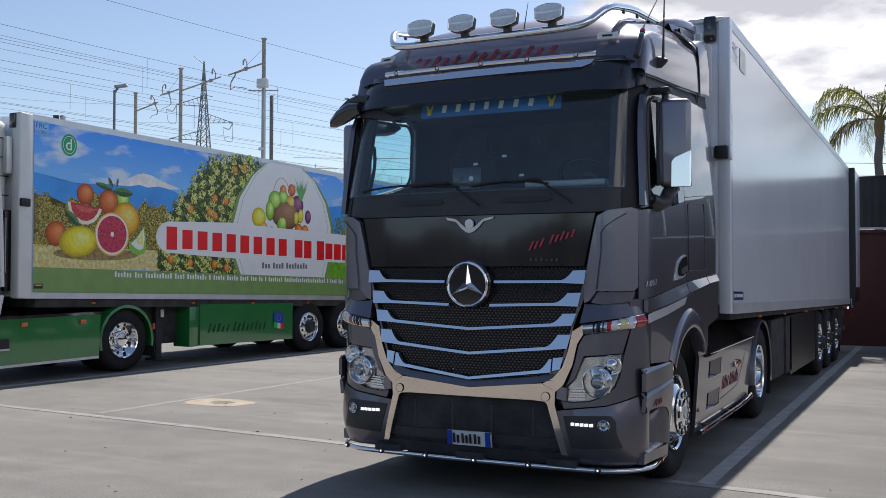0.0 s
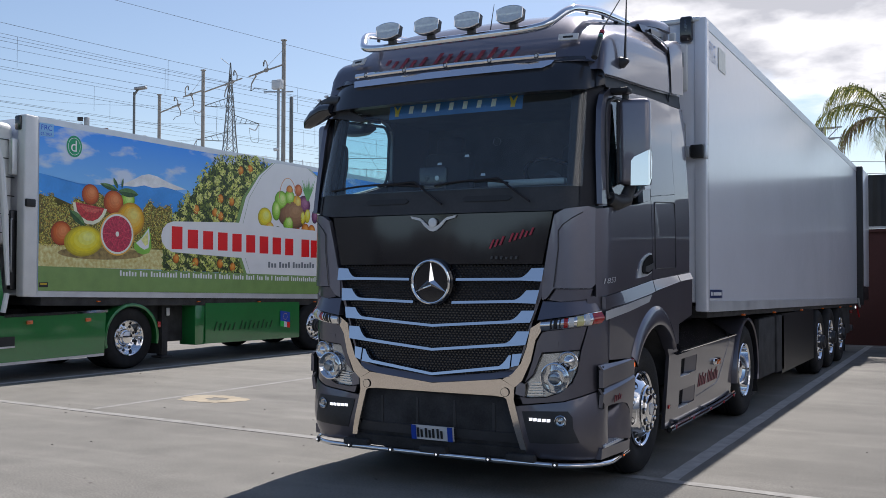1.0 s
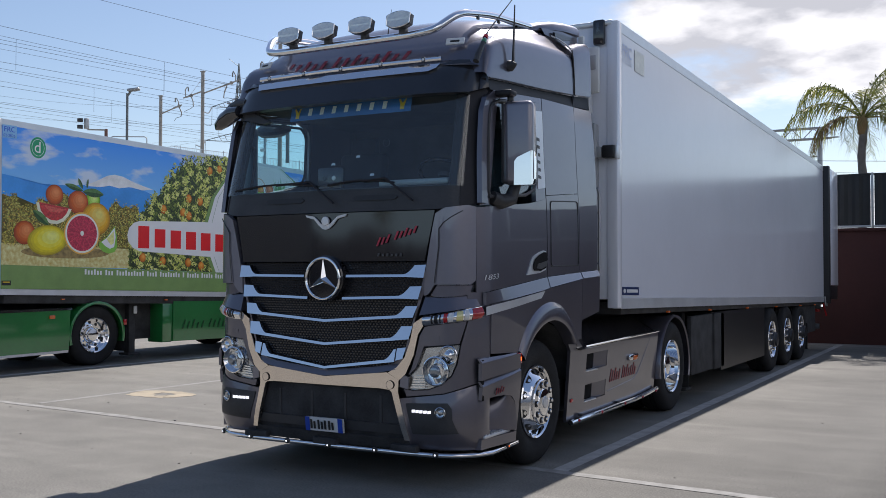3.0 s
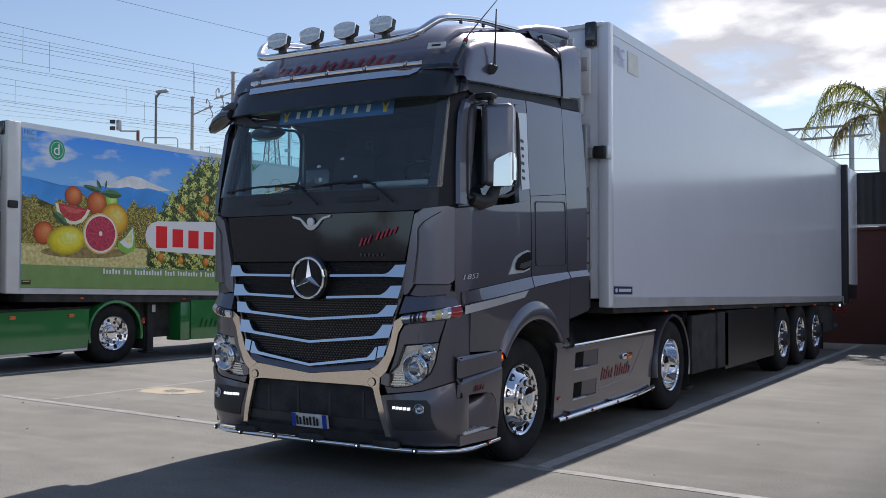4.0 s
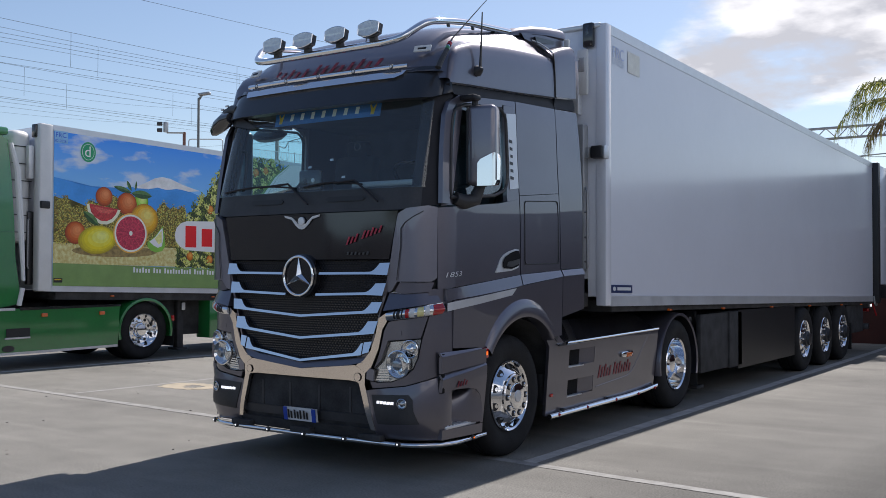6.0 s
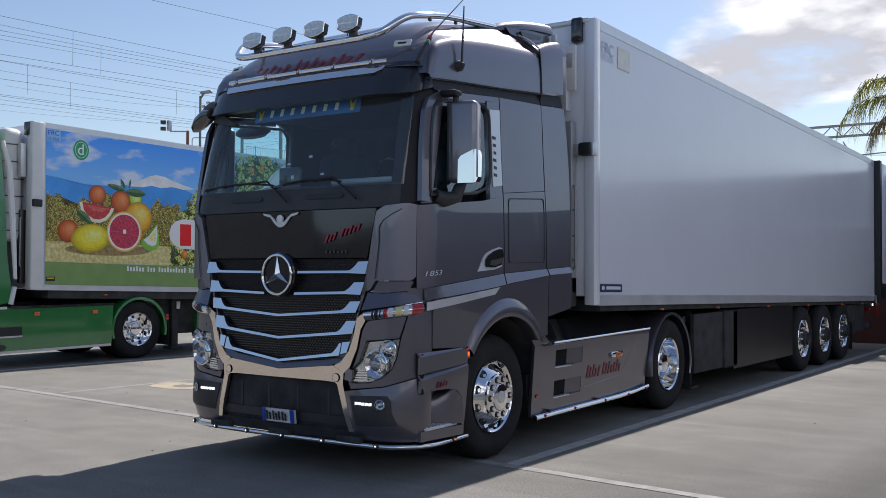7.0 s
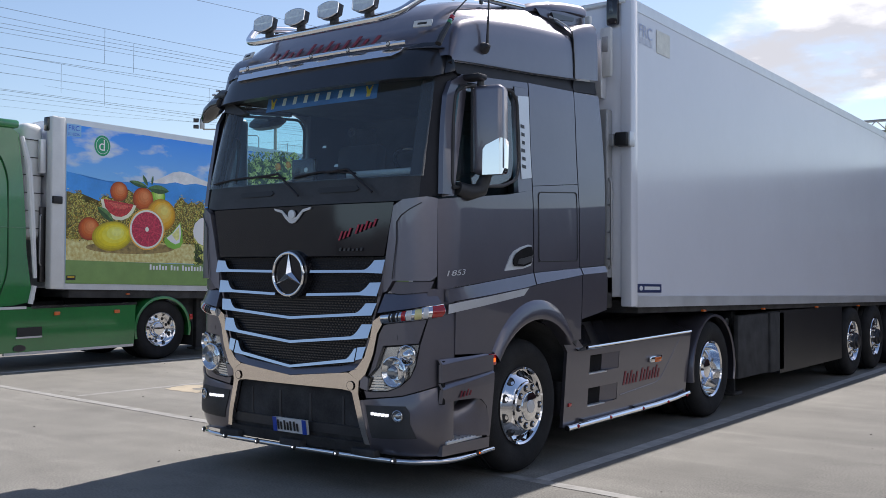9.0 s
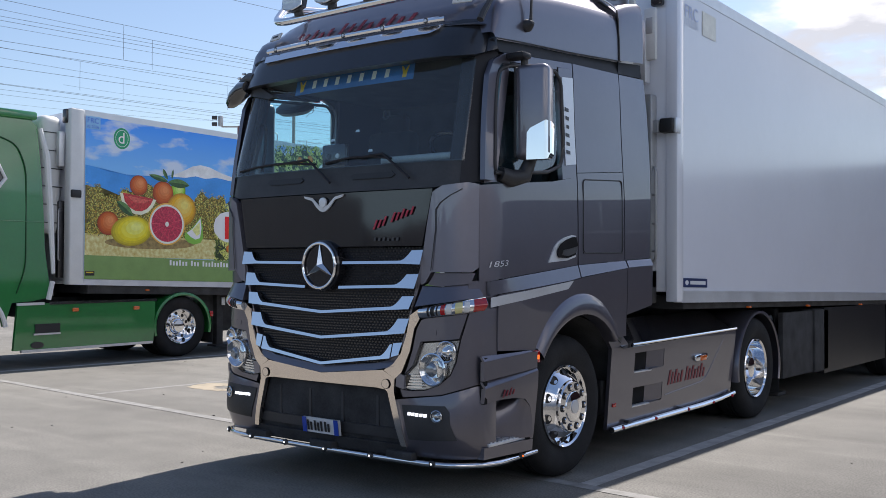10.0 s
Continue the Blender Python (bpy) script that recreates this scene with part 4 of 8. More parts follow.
def build_nose():
    # lower bumper: black middle, grey corners
    part("lower_grille", panel([(-0.74, 0.30), (0.74, 0.30), (0.60, 0.71), (-0.60, 0.71)], F, 0.05, off=-0.035), M["matte"], T, "black lower air intake")
    part("bumper_lip", panel([(-0.78, 0.27), (0.78, 0.27), (0.76, 0.355), (-0.76, 0.355)], F, 0.05, off=0.004), M["matte"], T)
    def crease(u):
        return lerp_table([(0.64, 0.652), (0.90, 0.687), (1.02, 0.703), (1.12, 0.732), (1.22, 0.761), (1.31, 0.780), (1.40, 0.787)], abs(u))

    def B(u, z, o=0.0):
        k = max(0.0, min(1.0, (abs(u) - 0.70) / 0.16)) * max(0.0, min(1.0, (1.40 - abs(u)) / 0.12))
        return F(u, z, o + 0.034 * k * math.sin(math.pi * max(0.0, min(1.0, (z - 0.27) / (crease(u) + 0.03 - 0.27)))) ** 0.8)
    tops = (1.40, 1.31, 1.22, 1.12, 1.02, 0.90, 0.64)
    both("bumper_corner", lambda: panel([(0.745, 0.29), (1.385, 0.29), (1.40, 0.60)] + [(u, crease(u) - 0.002) for u in tops] + [(0.70, 0.46)], B, 0.05, 0.04, 0.04, 0.008, 0.005), M["paint"], T, "grey painted bumper corner")
    both("fog_recess", lambda: panel([(0.775, 0.40), (1.12, 0.42), (1.082, 0.52), (1.078, 0.60), (1.05, 0.64), (0.90, 0.634), (0.715, 0.622), (0.73, 0.56)], B, 0.02, 0.04, 0.04, 0.004, 0.002, off=0.004), M["black"], T, "black fog lamp surround")

    def led():
        bm = None
        for k in range(5):
            x = 0.775 + 0.034 * k
            bm = panel([(x, 0.560), (x + 0.025, 0.562), (x + 0.025, 0.582), (x, 0.580)], B, 0.01, edge=0.003, off=0.012, bm=bm)
        return bm
    both("day_light", led, M["led"], T, "lit white daytime running light")

    def fog():
        p, q = B(1.005, 0.572, 0.006), B(1.005, 0.572, 1.0)
        return lathe([(0.038, 0), (0.042, 0.006), (0.037, 0.009), (0.032, 0.0), (0.018, -0.004), (0.014, 0.008), (0.0, 0.012)], p, q - p, 24)
    both("fog_lamp", fog, M["lampbody"], T, "round fog lamp")
    for u in (-0.48, -0.16, 0.16, 0.48):
        part("intake_rib", panel([(u - 0.012, 0.40), (u + 0.012, 0.40), (u + 0.010, 0.66), (u - 0.010, 0.66)], F, 0.02, off=-0.030), M["black"], T)
    part("intake_shelf", panel([(-0.70, 0.385), (0.70, 0.385), (0.66, 0.455), (-0.66, 0.455)], F, 0.03, edge=0.012, drop=0.012, off=-0.012), M["black"], T)
    # polished band under the grille with arms up round the headlamps
    mid = [(-0.60, 0.70), (-0.58, 0.715), (-0.50, 0.722), (0.50, 0.722), (0.58, 0.715), (0.60, 0.70), (0.70, 0.345), (0.745, 0.345), (0.655, 0.70), (0.66, 0.79), (0.56, 0.843), (0.0, 0.788), (-0.56, 0.843), (-0.66, 0.79), (-0.655, 0.70), (-0.745, 0.345), (-0.70, 0.345)]
    part("chrome_band", panel(mid, F, 0.03, 0.1, 0.08, 0.008, 0.006, off=0.016), M["steel"], T, "polished steel trim band below the grille")
    both("chrome_arm", lambda: panel([(0.662, 0.789), (0.72, 0.84), (0.785, 0.98), (0.82, 1.13), (0.862, 1.195), (0.86, 1.262), (0.785, 1.215), (0.755, 1.08), (0.71, 0.96), (0.645, 0.885), (0.568, 0.842)], F, 0.03, 0.05, 0.05, 0.006, 0.006, off=0.016), M["steel"], T, "polished trim over the headlamp")
    def blade(u, z, o=0.0):
        lo = 1.195 + 0.125 * (u - 0.862)
        k = max(0.0, min(1.0, (z - lo) / 0.082))
        return F(u, z, o + 0.026 * math.sin(math.pi * k) + 0.012)
    both("lamp_blade", lambda: panel([(0.864, 1.196), (1.10, 1.225), (1.20, 1.238), (1.285, 1.250), (1.30, 1.29), (1.298, 1.342), (1.20, 1.325), (1.05, 1.300), (0.866, 1.268)], blade, 0.03, 0.04, 0.012, 0.004, 0.004, off=0.004), M["chrome"], T, "chrome blade over the headlamp", 60)
    # coloured strips that paint reflections onto the chrome blade
    for u0, u1, mt in ((0.935, 0.950, "ink"), (0.962, 0.985, "ink"), (0.998, 1.006, "ink"), (1.025, 1.050, "redlens"), (1.056, 1.088, "plate"), (1.108, 1.150, "blade_yellow"), (1.160, 1.190, "plate")):
        both("reflection_strip", lambda: panel([(u0, 1.202 + 0.125 * (u0 - 0.862)), (u1, 1.202 + 0.125 * (u1 - 0.862)), (u1 + 0.004, 1.262 + 0.17 * (u1 - 0.866)), (u0 + 0.004, 1.262 + 0.17 * (u0 - 0.866))], blade, 0.006, 0.03, 0.012, 0.002, 0.002, off=0.006), M[mt], T, "", 60)
    # red end piece, likewise a reflection put into colour
    both("blade_red_end", lambda: panel([(1.215, 1.244), (1.283, 1.254), (1.296, 1.29), (1.294, 1.337), (1.22, 1.325)], blade, 0.01, 0.03, 0.012, 0.002, 0.002, off=0.008), M["redlens"], T, "dark red blade end, coloured for a reflection", 60)
    both("tow_cap", lambda: lathe([(0.030, 0), (0.030, 0.001), (0.0, 0.001)], F(0.590, 0.752, 0.018), (0.047, -1, 0), 24), M["steel"], T)
    both("tow_cap_ring", lambda: lathe([(0.033, 0), (0.033, 0.002), (0.030, 0.002), (0.030, 0)], F(0.590, 0.752, 0.017), (0.047, -1, 0), 24), M["ink"], T)
    # headlamps
    hl = [(0.675, 0.79), (0.70, 0.733), (0.77, 0.724), (0.90, 0.735), (1.0, 0.775), (1.072, 0.84), (1.107, 0.92), (1.135, 1.06), (0.87, 1.033), (0.845, 0.98), (0.80, 0.875), (0.735, 0.815)]
    both("headlamp_housing", lambda: panel(hl, F, 0.05, 0.05, 0.05, 0.004, 0.002, off=-0.03), M["lampbody"], T, "bright headlamp housing")

    def bowl(s, z, r):
        p, q = F(s, z, -0.02), F(s, z, 1.0)
        d = (q - p + Vector((0, -1.2, 0))).normalized()
        bm = lathe([(r, 0.018), (r * 1.04, 0.03), (r * 0.96, 0.034), (r * 0.8, 0.012), (r * 0.55, -0.004), (r * 0.5, 0.02), (r * 0.44, 0.034), (r * 0.25, 0.045), (0, 0.05)], p, d, 32)
        return bm
    both("main_beam", lambda: bowl(0.962, 0.868, 0.105), M["chrome"], T, "round chrome-ringed main beam")
    both("dipped_beam", lambda: bowl(1.058, 0.985, 0.070), M["chrome"], T)
    both("beam_core", lambda: lathe([(0.046, 0), (0.044, 0.014), (0.032, 0.028), (0.0, 0.036)], F(0.962, 0.868, 0.012), (0.12, -1, 0), 24), M["lampcore"], T)

    def ribs():
        bm = None
        for k in range(5):
            z = 0.737 + 0.019 * k
            bm = panel([(0.75 + 0.008 * k, z), (0.870, z + 0.006), (0.870, z + 0.016), (0.75 + 0.008 * k, z + 0.01)], F, 0.012, edge=0, off=-0.008, bm=bm)
        return bm
    both("indicator_ribs", ribs, M["chrome"], T)
    both("headlamp_lens", lambda: panel(hl, F, 0.03, 0.05, 0.05, 0.006, 0.005, off=0.008), M["lampglass"], T, "clear headlamp lens")
    both("lamp_corner_plate", lambda: panel([(0.668, 0.742), (0.735, 0.725), (0.742, 0.815), (0.678, 0.835)], F, 0.02, off=0.012), M["paint_lt"], T)
    both("corner_backing", lambda: panel([(0.66, 0.70), (0.90, 0.68), (1.40, 0.76), (1.40, 1.34), (0.86, 1.29), (0.79, 1.22), (0.74, 0.98)], F, 0.01, 0.05, 0.08, 0, 0, off=-0.045), M["pillar"], T)
    # body-colour block above and beside the lamp
    both("lamp_surround", lambda: panel([(0.862, 1.045), (1.132, 1.070), (1.185, 1.232), (0.905, 1.197), (0.866, 1.185), (0.828, 1.12), (0.796, 0.985), (0.762, 0.885), (0.735, 0.828), (0.797, 0.885), (0.838, 0.985)], F, 0.03, 0.05, 0.05, 0.005, 0.004), M["paint"], T)
    both("washer_cap", lambda: panel([(0.92, 1.09), (0.985, 1.092), (0.985, 1.125), (0.915, 1.12)], F, 0.006, edge=0.003, off=0.003), M["paint"], T)
    both("corner_side", lambda: panel([(0.72, 0.672), (0.90, 0.693), (1.02, 0.709), (1.12, 0.738), (1.22, 0.767), (1.31, 0.786), (1.405, 0.793), (1.405, 1.272), (1.31, 1.254), (1.195, 1.234), (1.145, 1.062), (1.117, 0.915), (1.080, 0.832), (1.003, 0.766), (0.90, 0.727), (0.77, 0.716), (0.70, 0.724)], F, 0.03, 0.05, 0.08, 0.003, 0.002), M["paint"], T, "smooth grey corner beside the headlamp")
    # radiator grille
    part("grille_mesh", panel([(-0.56, 0.845), (0.0, 0.80), (0.56, 0.845), (0.70, 1.0), (0.80, 1.30), (0.88, 1.66), (-0.88, 1.66), (-0.80, 1.30), (-0.70, 1.0)], F, 0.02, 0.15, 0.2, 0, 0, off=-0.055), M["pillar"], T, "black grille mesh")
    bm = bmesh.new()
    for i in range(60):
        for k in range(44):
            s, z = -0.87 + 1.74 * i / 59 + (0.0147 if k % 2 else 0), 0.83 + 0.83 * k / 43
            lim = lerp_table([(0.8, 0.0), (0.845, 0.54), (1.0, 0.68), (1.3, 0.78), (1.66, 0.86)], z)
            if abs(s) < lim:
                p = F(s, z, -0.05)
                v = [bm.verts.new(p + Vector(o)) for o in ((-0.011, 0, 0), (0, -0.012, -0.007), (0.011, 0, 0), (0, -0.012, 0.007))]
                bm.faces.new(v)
    ob = part("grille_weave", bm, M["gloss"], T)
    ob["kind"] = "stuff"
    both("grille_frame", lambda: panel([(0.585, 0.835), (0.69, 0.94), (0.745, 1.08), (0.79, 1.25), (0.845, 1.40), (0.955, 1.66), (0.885, 1.66), (0.80, 1.33), (0.70, 1.0), (0.56, 0.86)], F, 0.06, 0.05, 0.1, 0.01, 0.008, off=0.0), M["paint"], T)
    # five chrome bars with flared ends: inner end, knee, foot and tip of each
    for xi, zi, xk, zk, xb, zb, xr, zr, xl in ((0.20, 1.560, 0.715, 1.564, 0.873, 1.553, 0.880, 1.645, 0.786), (0.165, 1.390, 0.667, 1.404, 0.829, 1.395, 0.845, 1.487, 0.747),
                                               (0.0, 1.216, 0.635, 1.257, 0.786, 1.260, 0.812, 1.341, 0.712), (0.0, 1.038, 0.595, 1.090, 0.752, 1.100, 0.771, 1.192, 0.675), (0.0, 0.856, 0.545, 0.924, 0.631, 0.929, 0.632, 1.018, 0.612)):
        t = 0.0095

        def half():
            poly = [(xi, zi - t), (xk, zk - t), (xb, zb - 0.004), (xr, zr), (xl, zr - 0.003)]
            for k in range(1, 6):
                a = k / 6
                poly.append((xl + (xk - 0.02 - xl) * a, zk + t + (zr - 0.003 - zk - t) * (1 - a) ** 2))
            poly += [(xk - 0.03, zk + t), (xi, zi + t)]
            return panel(poly, lambda u, z, o=0.0: F(u, z, o) + Vector((0, 0.27 * (z - lerp_table([(xi, zi), (xk, zk), (xb, zb + 0.03)], abs(u))), 0)), 0.03, 0.1, 0.012, 0.003, 0.003, off=0.022)
        if xi:
            both("grille_bar", half, M["chrome"], T, "chrome grille bar")
        else:
            bm = half()
            part("grille_bar", join(bm, mirrored(bm)), M["chrome"], T, "chrome grille bar bent to a shallow V")
    both("bar_tip", lambda: panel([(0.643, 0.935), (0.699, 0.950), (0.715, 1.033), (0.642, 1.024)], lambda u, z, o=0.0: F(u, z, o) + Vector((0, 0.27 * (z - 0.96), 0)), 0.03, 0.1, 0.03, 0.003, 0.003, off=0.024), M["chrome"], T)
    sill = panel([(0.0, 0.792), (0.49, 0.838), (0.655, 0.872), (0.665, 0.925), (0.49, 0.885), (0.0, 0.838)], lambda u, z, o=0.0: F(u, z, o + 0.45 * (0.838 + 0.1 * abs(u) - z)), 0.03, 0.1, 0.03, 0.004, 0.004)
    part("grille_sill", join(sill, mirrored(sill)), M["paint"], T, "grey painted sill below the grille")
    # three-spoke emblem in a ring
    y = F(0, 1.54)[1]
    part("emblem_plate", lathe([(0.0, 0.03), (0.168, 0.03), (0.178, 0.02), (0.18, -0.04)], (0, y, 1.54), (0, -1, 0), 48), M["gloss"], T, "round black emblem plate")
    part("emblem_ring", tube([(0.158 * math.cos(a), y - 0.042, 1.54 + 0.158 * math.sin(a)) for a in [2 * math.pi * k / 48 for k in range(48)]], 0.0115, 10, closed=True), M["chrome"], T)
    bm = bmesh.new()
    c = bm.verts.new((0, y - 0.066, 1.54))
    ring = []
    for k in range(6):
        a = radians(90 + 60 * k)
        r = 0.155 if k % 2 == 0 else 0.030
        ring.append(bm.verts.new((r * math.cos(a), y - (0.040 if k % 2 == 0 else 0.034), 1.54 + r * math.sin(a))))
    for k in range(6):
        bm.faces.new((c, ring[k], ring[(k + 1) % 6]))
    part("emblem_star", bm, M["chrome"], T, "", angle=5)
    # gloss bonnet and its winged badge
    part("bonnet", panel([(-0.865, 1.672), (0.865, 1.672), (0.945, 2.045), (-0.945, 2.045)], F, 0.03, 0.15, 0.1, 0.012, 0.008), M["gloss"], T, "gloss black bonnet panel")
    part("scuttle", panel([(-0.955, 2.052), (0.955, 2.052), (1.13, 2.078), (1.13, 2.235), (-1.13, 2.235), (-1.13, 2.078)], F, 0.03, 0.05, 0.06, 0.01, 0.006, off=-0.004), M["black"], T, "black plastic scuttle below the windscreen")
    both("scuttle_slot", lambda: panel([(0.26, 2.135), (0.60, 2.135), (0.63, 2.155), (0.60, 2.175), (0.26, 2.175), (0.23, 2.155)], F, 0.02, off=0.002), M["ink"], T)
    wing = [(0.0, 1.955), (0.045, 1.965), (0.085, 2.00), (0.115, 2.022), (0.195, 2.036), (0.185, 2.018), (0.11, 2.00), (0.07, 1.955), (0.03, 1.925), (0.0, 1.918)]
    bm = panel(wing, F, 0.01, edge=0.002, off=0.012, du=0.05)
    part("winged_badge", join(bm, mirrored(bm)), M["whiteplastic"], T, "pale winged badge")
    part("badge_disc", lathe([(0.036, 0), (0.034, 0.012), (0.0, 0.016)], (0, F(0, 1.985)[1] - 0.004, 1.985), (0, -1, 0), 24), M["alu"], T)
    bars([3, 5], 0.46, 1.785, 0.066, 0.36, F, T, M["redscript"], slant=0.45, width=0.24, rise=0.30, off=0.004)
    bars([6], 0.47, 1.708, 0.024, 0.9, F, T, M["dark_metal"], slant=0.2, width=0.7, off=0.003)
    # corner air deflectors
    both("air_deflector", lambda: panel([(0.866, 1.415), (0.905, 1.43), (0.96, 1.50), (1.21, 1.50), (1.254, 1.53), (1.254, 2.072), (1.18, 2.082), (1.03, 2.06), (0.965, 2.02), (0.925, 1.85), (0.87, 1.56)], lambda s, z, o=0.0: F(s, z, o + 0.03 * max(0.0, 1 - ((s - 1.06) / 0.20) ** 2)), 0.05, 0.03, 0.1, 0.008, 0.006, off=0.004), M["paint_lt"], T, "light grey corner air deflector")
    both("deflector_groove", lambda: tube([F(0.962 + 0.03 * min(1.0, k / 6) + (0.03 * (k - 9) ** 1.5 if k > 9 else 0.0), 1.51 + 0.044 * k, 0.031) for k in range(13)], 0.004, 5), M["dark_metal"], T)
    both("deflector_chin", lambda: panel([(0.915, 1.418), (1.0, 1.405), (1.205, 1.425), (1.236, 1.495), (1.205, 1.494), (0.965, 1.494)], F, 0.03, 0.05, 0.05, 0.004, 0.004, off=-0.004), M["paint"], T)
    both("deflector_foot", lambda: panel([(0.845, 1.274), (1.06, 1.306), (1.285, 1.346), (1.262, 1.40), (1.235, 1.428), (1.0, 1.402), (0.868, 1.410)], lambda u, z, o=0.0: F(u, z, o + 0.052 - 0.42 * (z - 1.27)), 0.06, 0.05, 0.05, 0.010, 0.010), M["paint"], T)
    both("corner_fill", lambda: panel([(1.19, 1.245), (1.41, 1.262), (1.41, 1.462), (1.19, 1.44)], F, 0.02, 0.03, 0.08, 0, 0, off=-0.010), M["paint"], T)
    # number plate, its characters as plain bars
    pl = part("number_plate", panel([(-0.175, 0.362), (0.175, 0.362), (0.175, 0.468), (-0.175, 0.468)], F, 0.02, edge=0.003, off=0.03), M["plate"], T, "white number plate with blue ends")
    for a in (-0.175, 0.133):
        part("plate_end", panel([(a, 0.361), (a + 0.042, 0.361), (a + 0.042, 0.469), (a, 0.469)], F, 0.001, edge=0, off=0.0335), M["euroblue"], pl)
    bars([2, 3, 2], -0.125, 0.379, 0.072, 0.16, F, pl, M["ink"], width=0.27, space=0.10, off=0.034, thick=0.001)
    # light bar round the foot of the bumper
    pts = [F(s, 0.258 - 0.002 * abs(s), lerp_table([(0.9, 0.06), (1.35, 0.025), (1.85, -0.02)], abs(s))) for s in [-1.85 + 3.7 * k / 60 for k in range(61)]]
    part("bumper_bar", tube(pts, 0.018, 12), M["chrome"], T, "chrome tube light bar under the bumper")
    for s, mt in ((-1.1, "led"), (-0.75, "led"), (-0.36, "led"), (0.04, "led"), (0.46, "led"), (0.96, "led"), (1.62, "hot"), (-1.62, "hot")):
        p = F(s, 0.262, lerp_table([(0.9, 0.060), (1.35, 0.025), (1.85, -0.02)], abs(s)) + 0.020)
        l = part("bar_light", lathe([(0.022, -0.012), (0.022, 0.0), (0.016, 0.006), (0, 0.007)], p, F(s, 0.3, 1.0) - F(s, 0.3, 0.0), 14), M["black"], T)
        part("bar_light_lens", lathe([(0.008, 0.0), (0.005, 0.005), (0, 0.006)], p + (F(s, 0.3, 0.006) - F(s, 0.3, 0)), F(s, 0.3, 1.0) - F(s, 0.3, 0.0), 10), M[mt], l)
    for s in (-0.7, 0.0, 0.7):
        part("bar_bracket", box(F(s, 0.29, 0.02), (0.22, 0.07, 0.05), 0.008), M["matte"], T)


build_nose()


def build_screen():
    # windscreen, pillars, cab interior
    part("windscreen", panel([(-1.24, 2.225), (1.14, 2.225), (1.108, 3.02), (-1.21, 3.02)], F, 0.0, 0.025, 0.08, 0, 0, off=0.010), M["ws"], T, "tinted windscreen glass")
    both("a_pillar", lambda: panel([(1.128, 2.078), (1.282, 2.092), (1.25, 3.03), (1.095, 3.03)], F, 0.05, 0.03, 0.1, 0.006, 0.006, off=0.004), M["pillar"], T, "dark windscreen pillar")
    both("inner_pillar", lambda: panel([(1.03, 2.12), (1.21, 2.12), (1.18, 3.02), (1.00, 3.02)], F, 0.03, 0.06, 0.1, 0, 0, off=-0.055), M["pillar"], T, "dark inner pillar trim")
    part("cab_floor", box((0, 7.6, 1.55), (2.3, 1.9, 0.06)), M["interior"], T)
    part("cab_back", box((0, 8.52, 2.3), (2.3, 0.06, 1.6)), M["interior"], T)
    part("cab_ceiling", box((0, 7.75, 3.02), (2.3, 1.6, 0.04)), M["interior"], T)
    part("dashboard", box((0, 7.0, 2.05), (2.16, 0.60, 0.34), 0.06), M["interior"], T, "dark dashboard")
    part("dash_shelf", box((0.66, 6.78, 2.275), (0.62, 0.10, 0.05), 0.012), M["galv"], T)
    for sx in (-0.68, 0.68):
        part("seat", box((sx, 7.75, 1.98), (0.52, 0.52, 0.16), 0.05), M["seat"], T, "dark cloth cab seat")
        part("seat_back", box((sx, 8.02, 2.35), (0.50, 0.14, 0.72), 0.05, m=pose(0, 0, 0, -8)), M["seat"], T)
        part("head_rest", box((sx, 8.08, 2.76), (0.28, 0.1, 0.2), 0.04), M["seat"], T)
    c, n = Vector((0.68, 7.22, 2.36)), Vector((0, 0.55, 0.83)).normalized()
    u, v = Vector((1, 0, 0)), n.cross(Vector((1, 0, 0)))
    part("steering_wheel", tube([c + 0.22 * (math.cos(a) * u + math.sin(a) * v) for a in [2 * math.pi * k / 36 for k in range(36)]], 0.015, 8, closed=True), M["gloss"], T, "dark steering wheel")
    part("steering_hub", lathe([(0.07, 0), (0.06, 0.03), (0, 0.035)], c, -n, 16), M["interior"], T)
    part("dash_device", box((-0.15, 6.80, 2.33), (0.24, 0.05, 0.21), 0.015), M["gloss"], T, "small dark device box on the dashboard")
    for dx, mt in ((-0.045, "dark_metal"), (0.045, "alu")):
        part("device_button", lathe([(0.02, 0), (0.018, 0.004), (0, 0.005)], (-0.15 + dx, 6.772, 2.345), (0, -1, 0), 14), M[mt], T)
    # strip sign behind the glass: bars and plain yellow shapes
    def S(s, z, off=0.0):
        return F(s, z, off - 0.03)
    sg = part("strip_sign", panel([(-0.53, 2.825), (0.63, 2.825), (0.63, 2.955), (-0.53, 2.955)], S, 0.004, edge=0), M["blue"], T, "blue strip sign with pale bars inside the screen")
    bars([7], -0.345, 2.86, 0.060, 1.38, S, sg, M["cream"], width=0.62, slant=0.1, off=0.004, thick=0.001, level=True)
    for a in (-0.455, 0.555):
        part("sign_shape", panel([(a - 0.018, 2.845), (a + 0.016, 2.845), (a + 0.020, 2.88), (a + 0.034, 2.93), (a + 0.022, 2.925), (a + 0.002, 2.893), (a - 0.022, 2.928), (a - 0.034, 2.925), (a - 0.018, 2.88)], S, 0.001, edge=0, off=0.004), M["yellow"], sg)
    # wipers
    for s0, s1 in ((-0.08, -0.95), (0.62, 0.02)):
        a, b = F(s0 + 0.16, 2.12, 0.035), F(s0 - 0.1, 2.30, 0.03)
        part("wiper_arm", tube([a, b, F((s0 + s1) / 2, 2.285, 0.025)], 0.009, 6), M["pillar"], T)
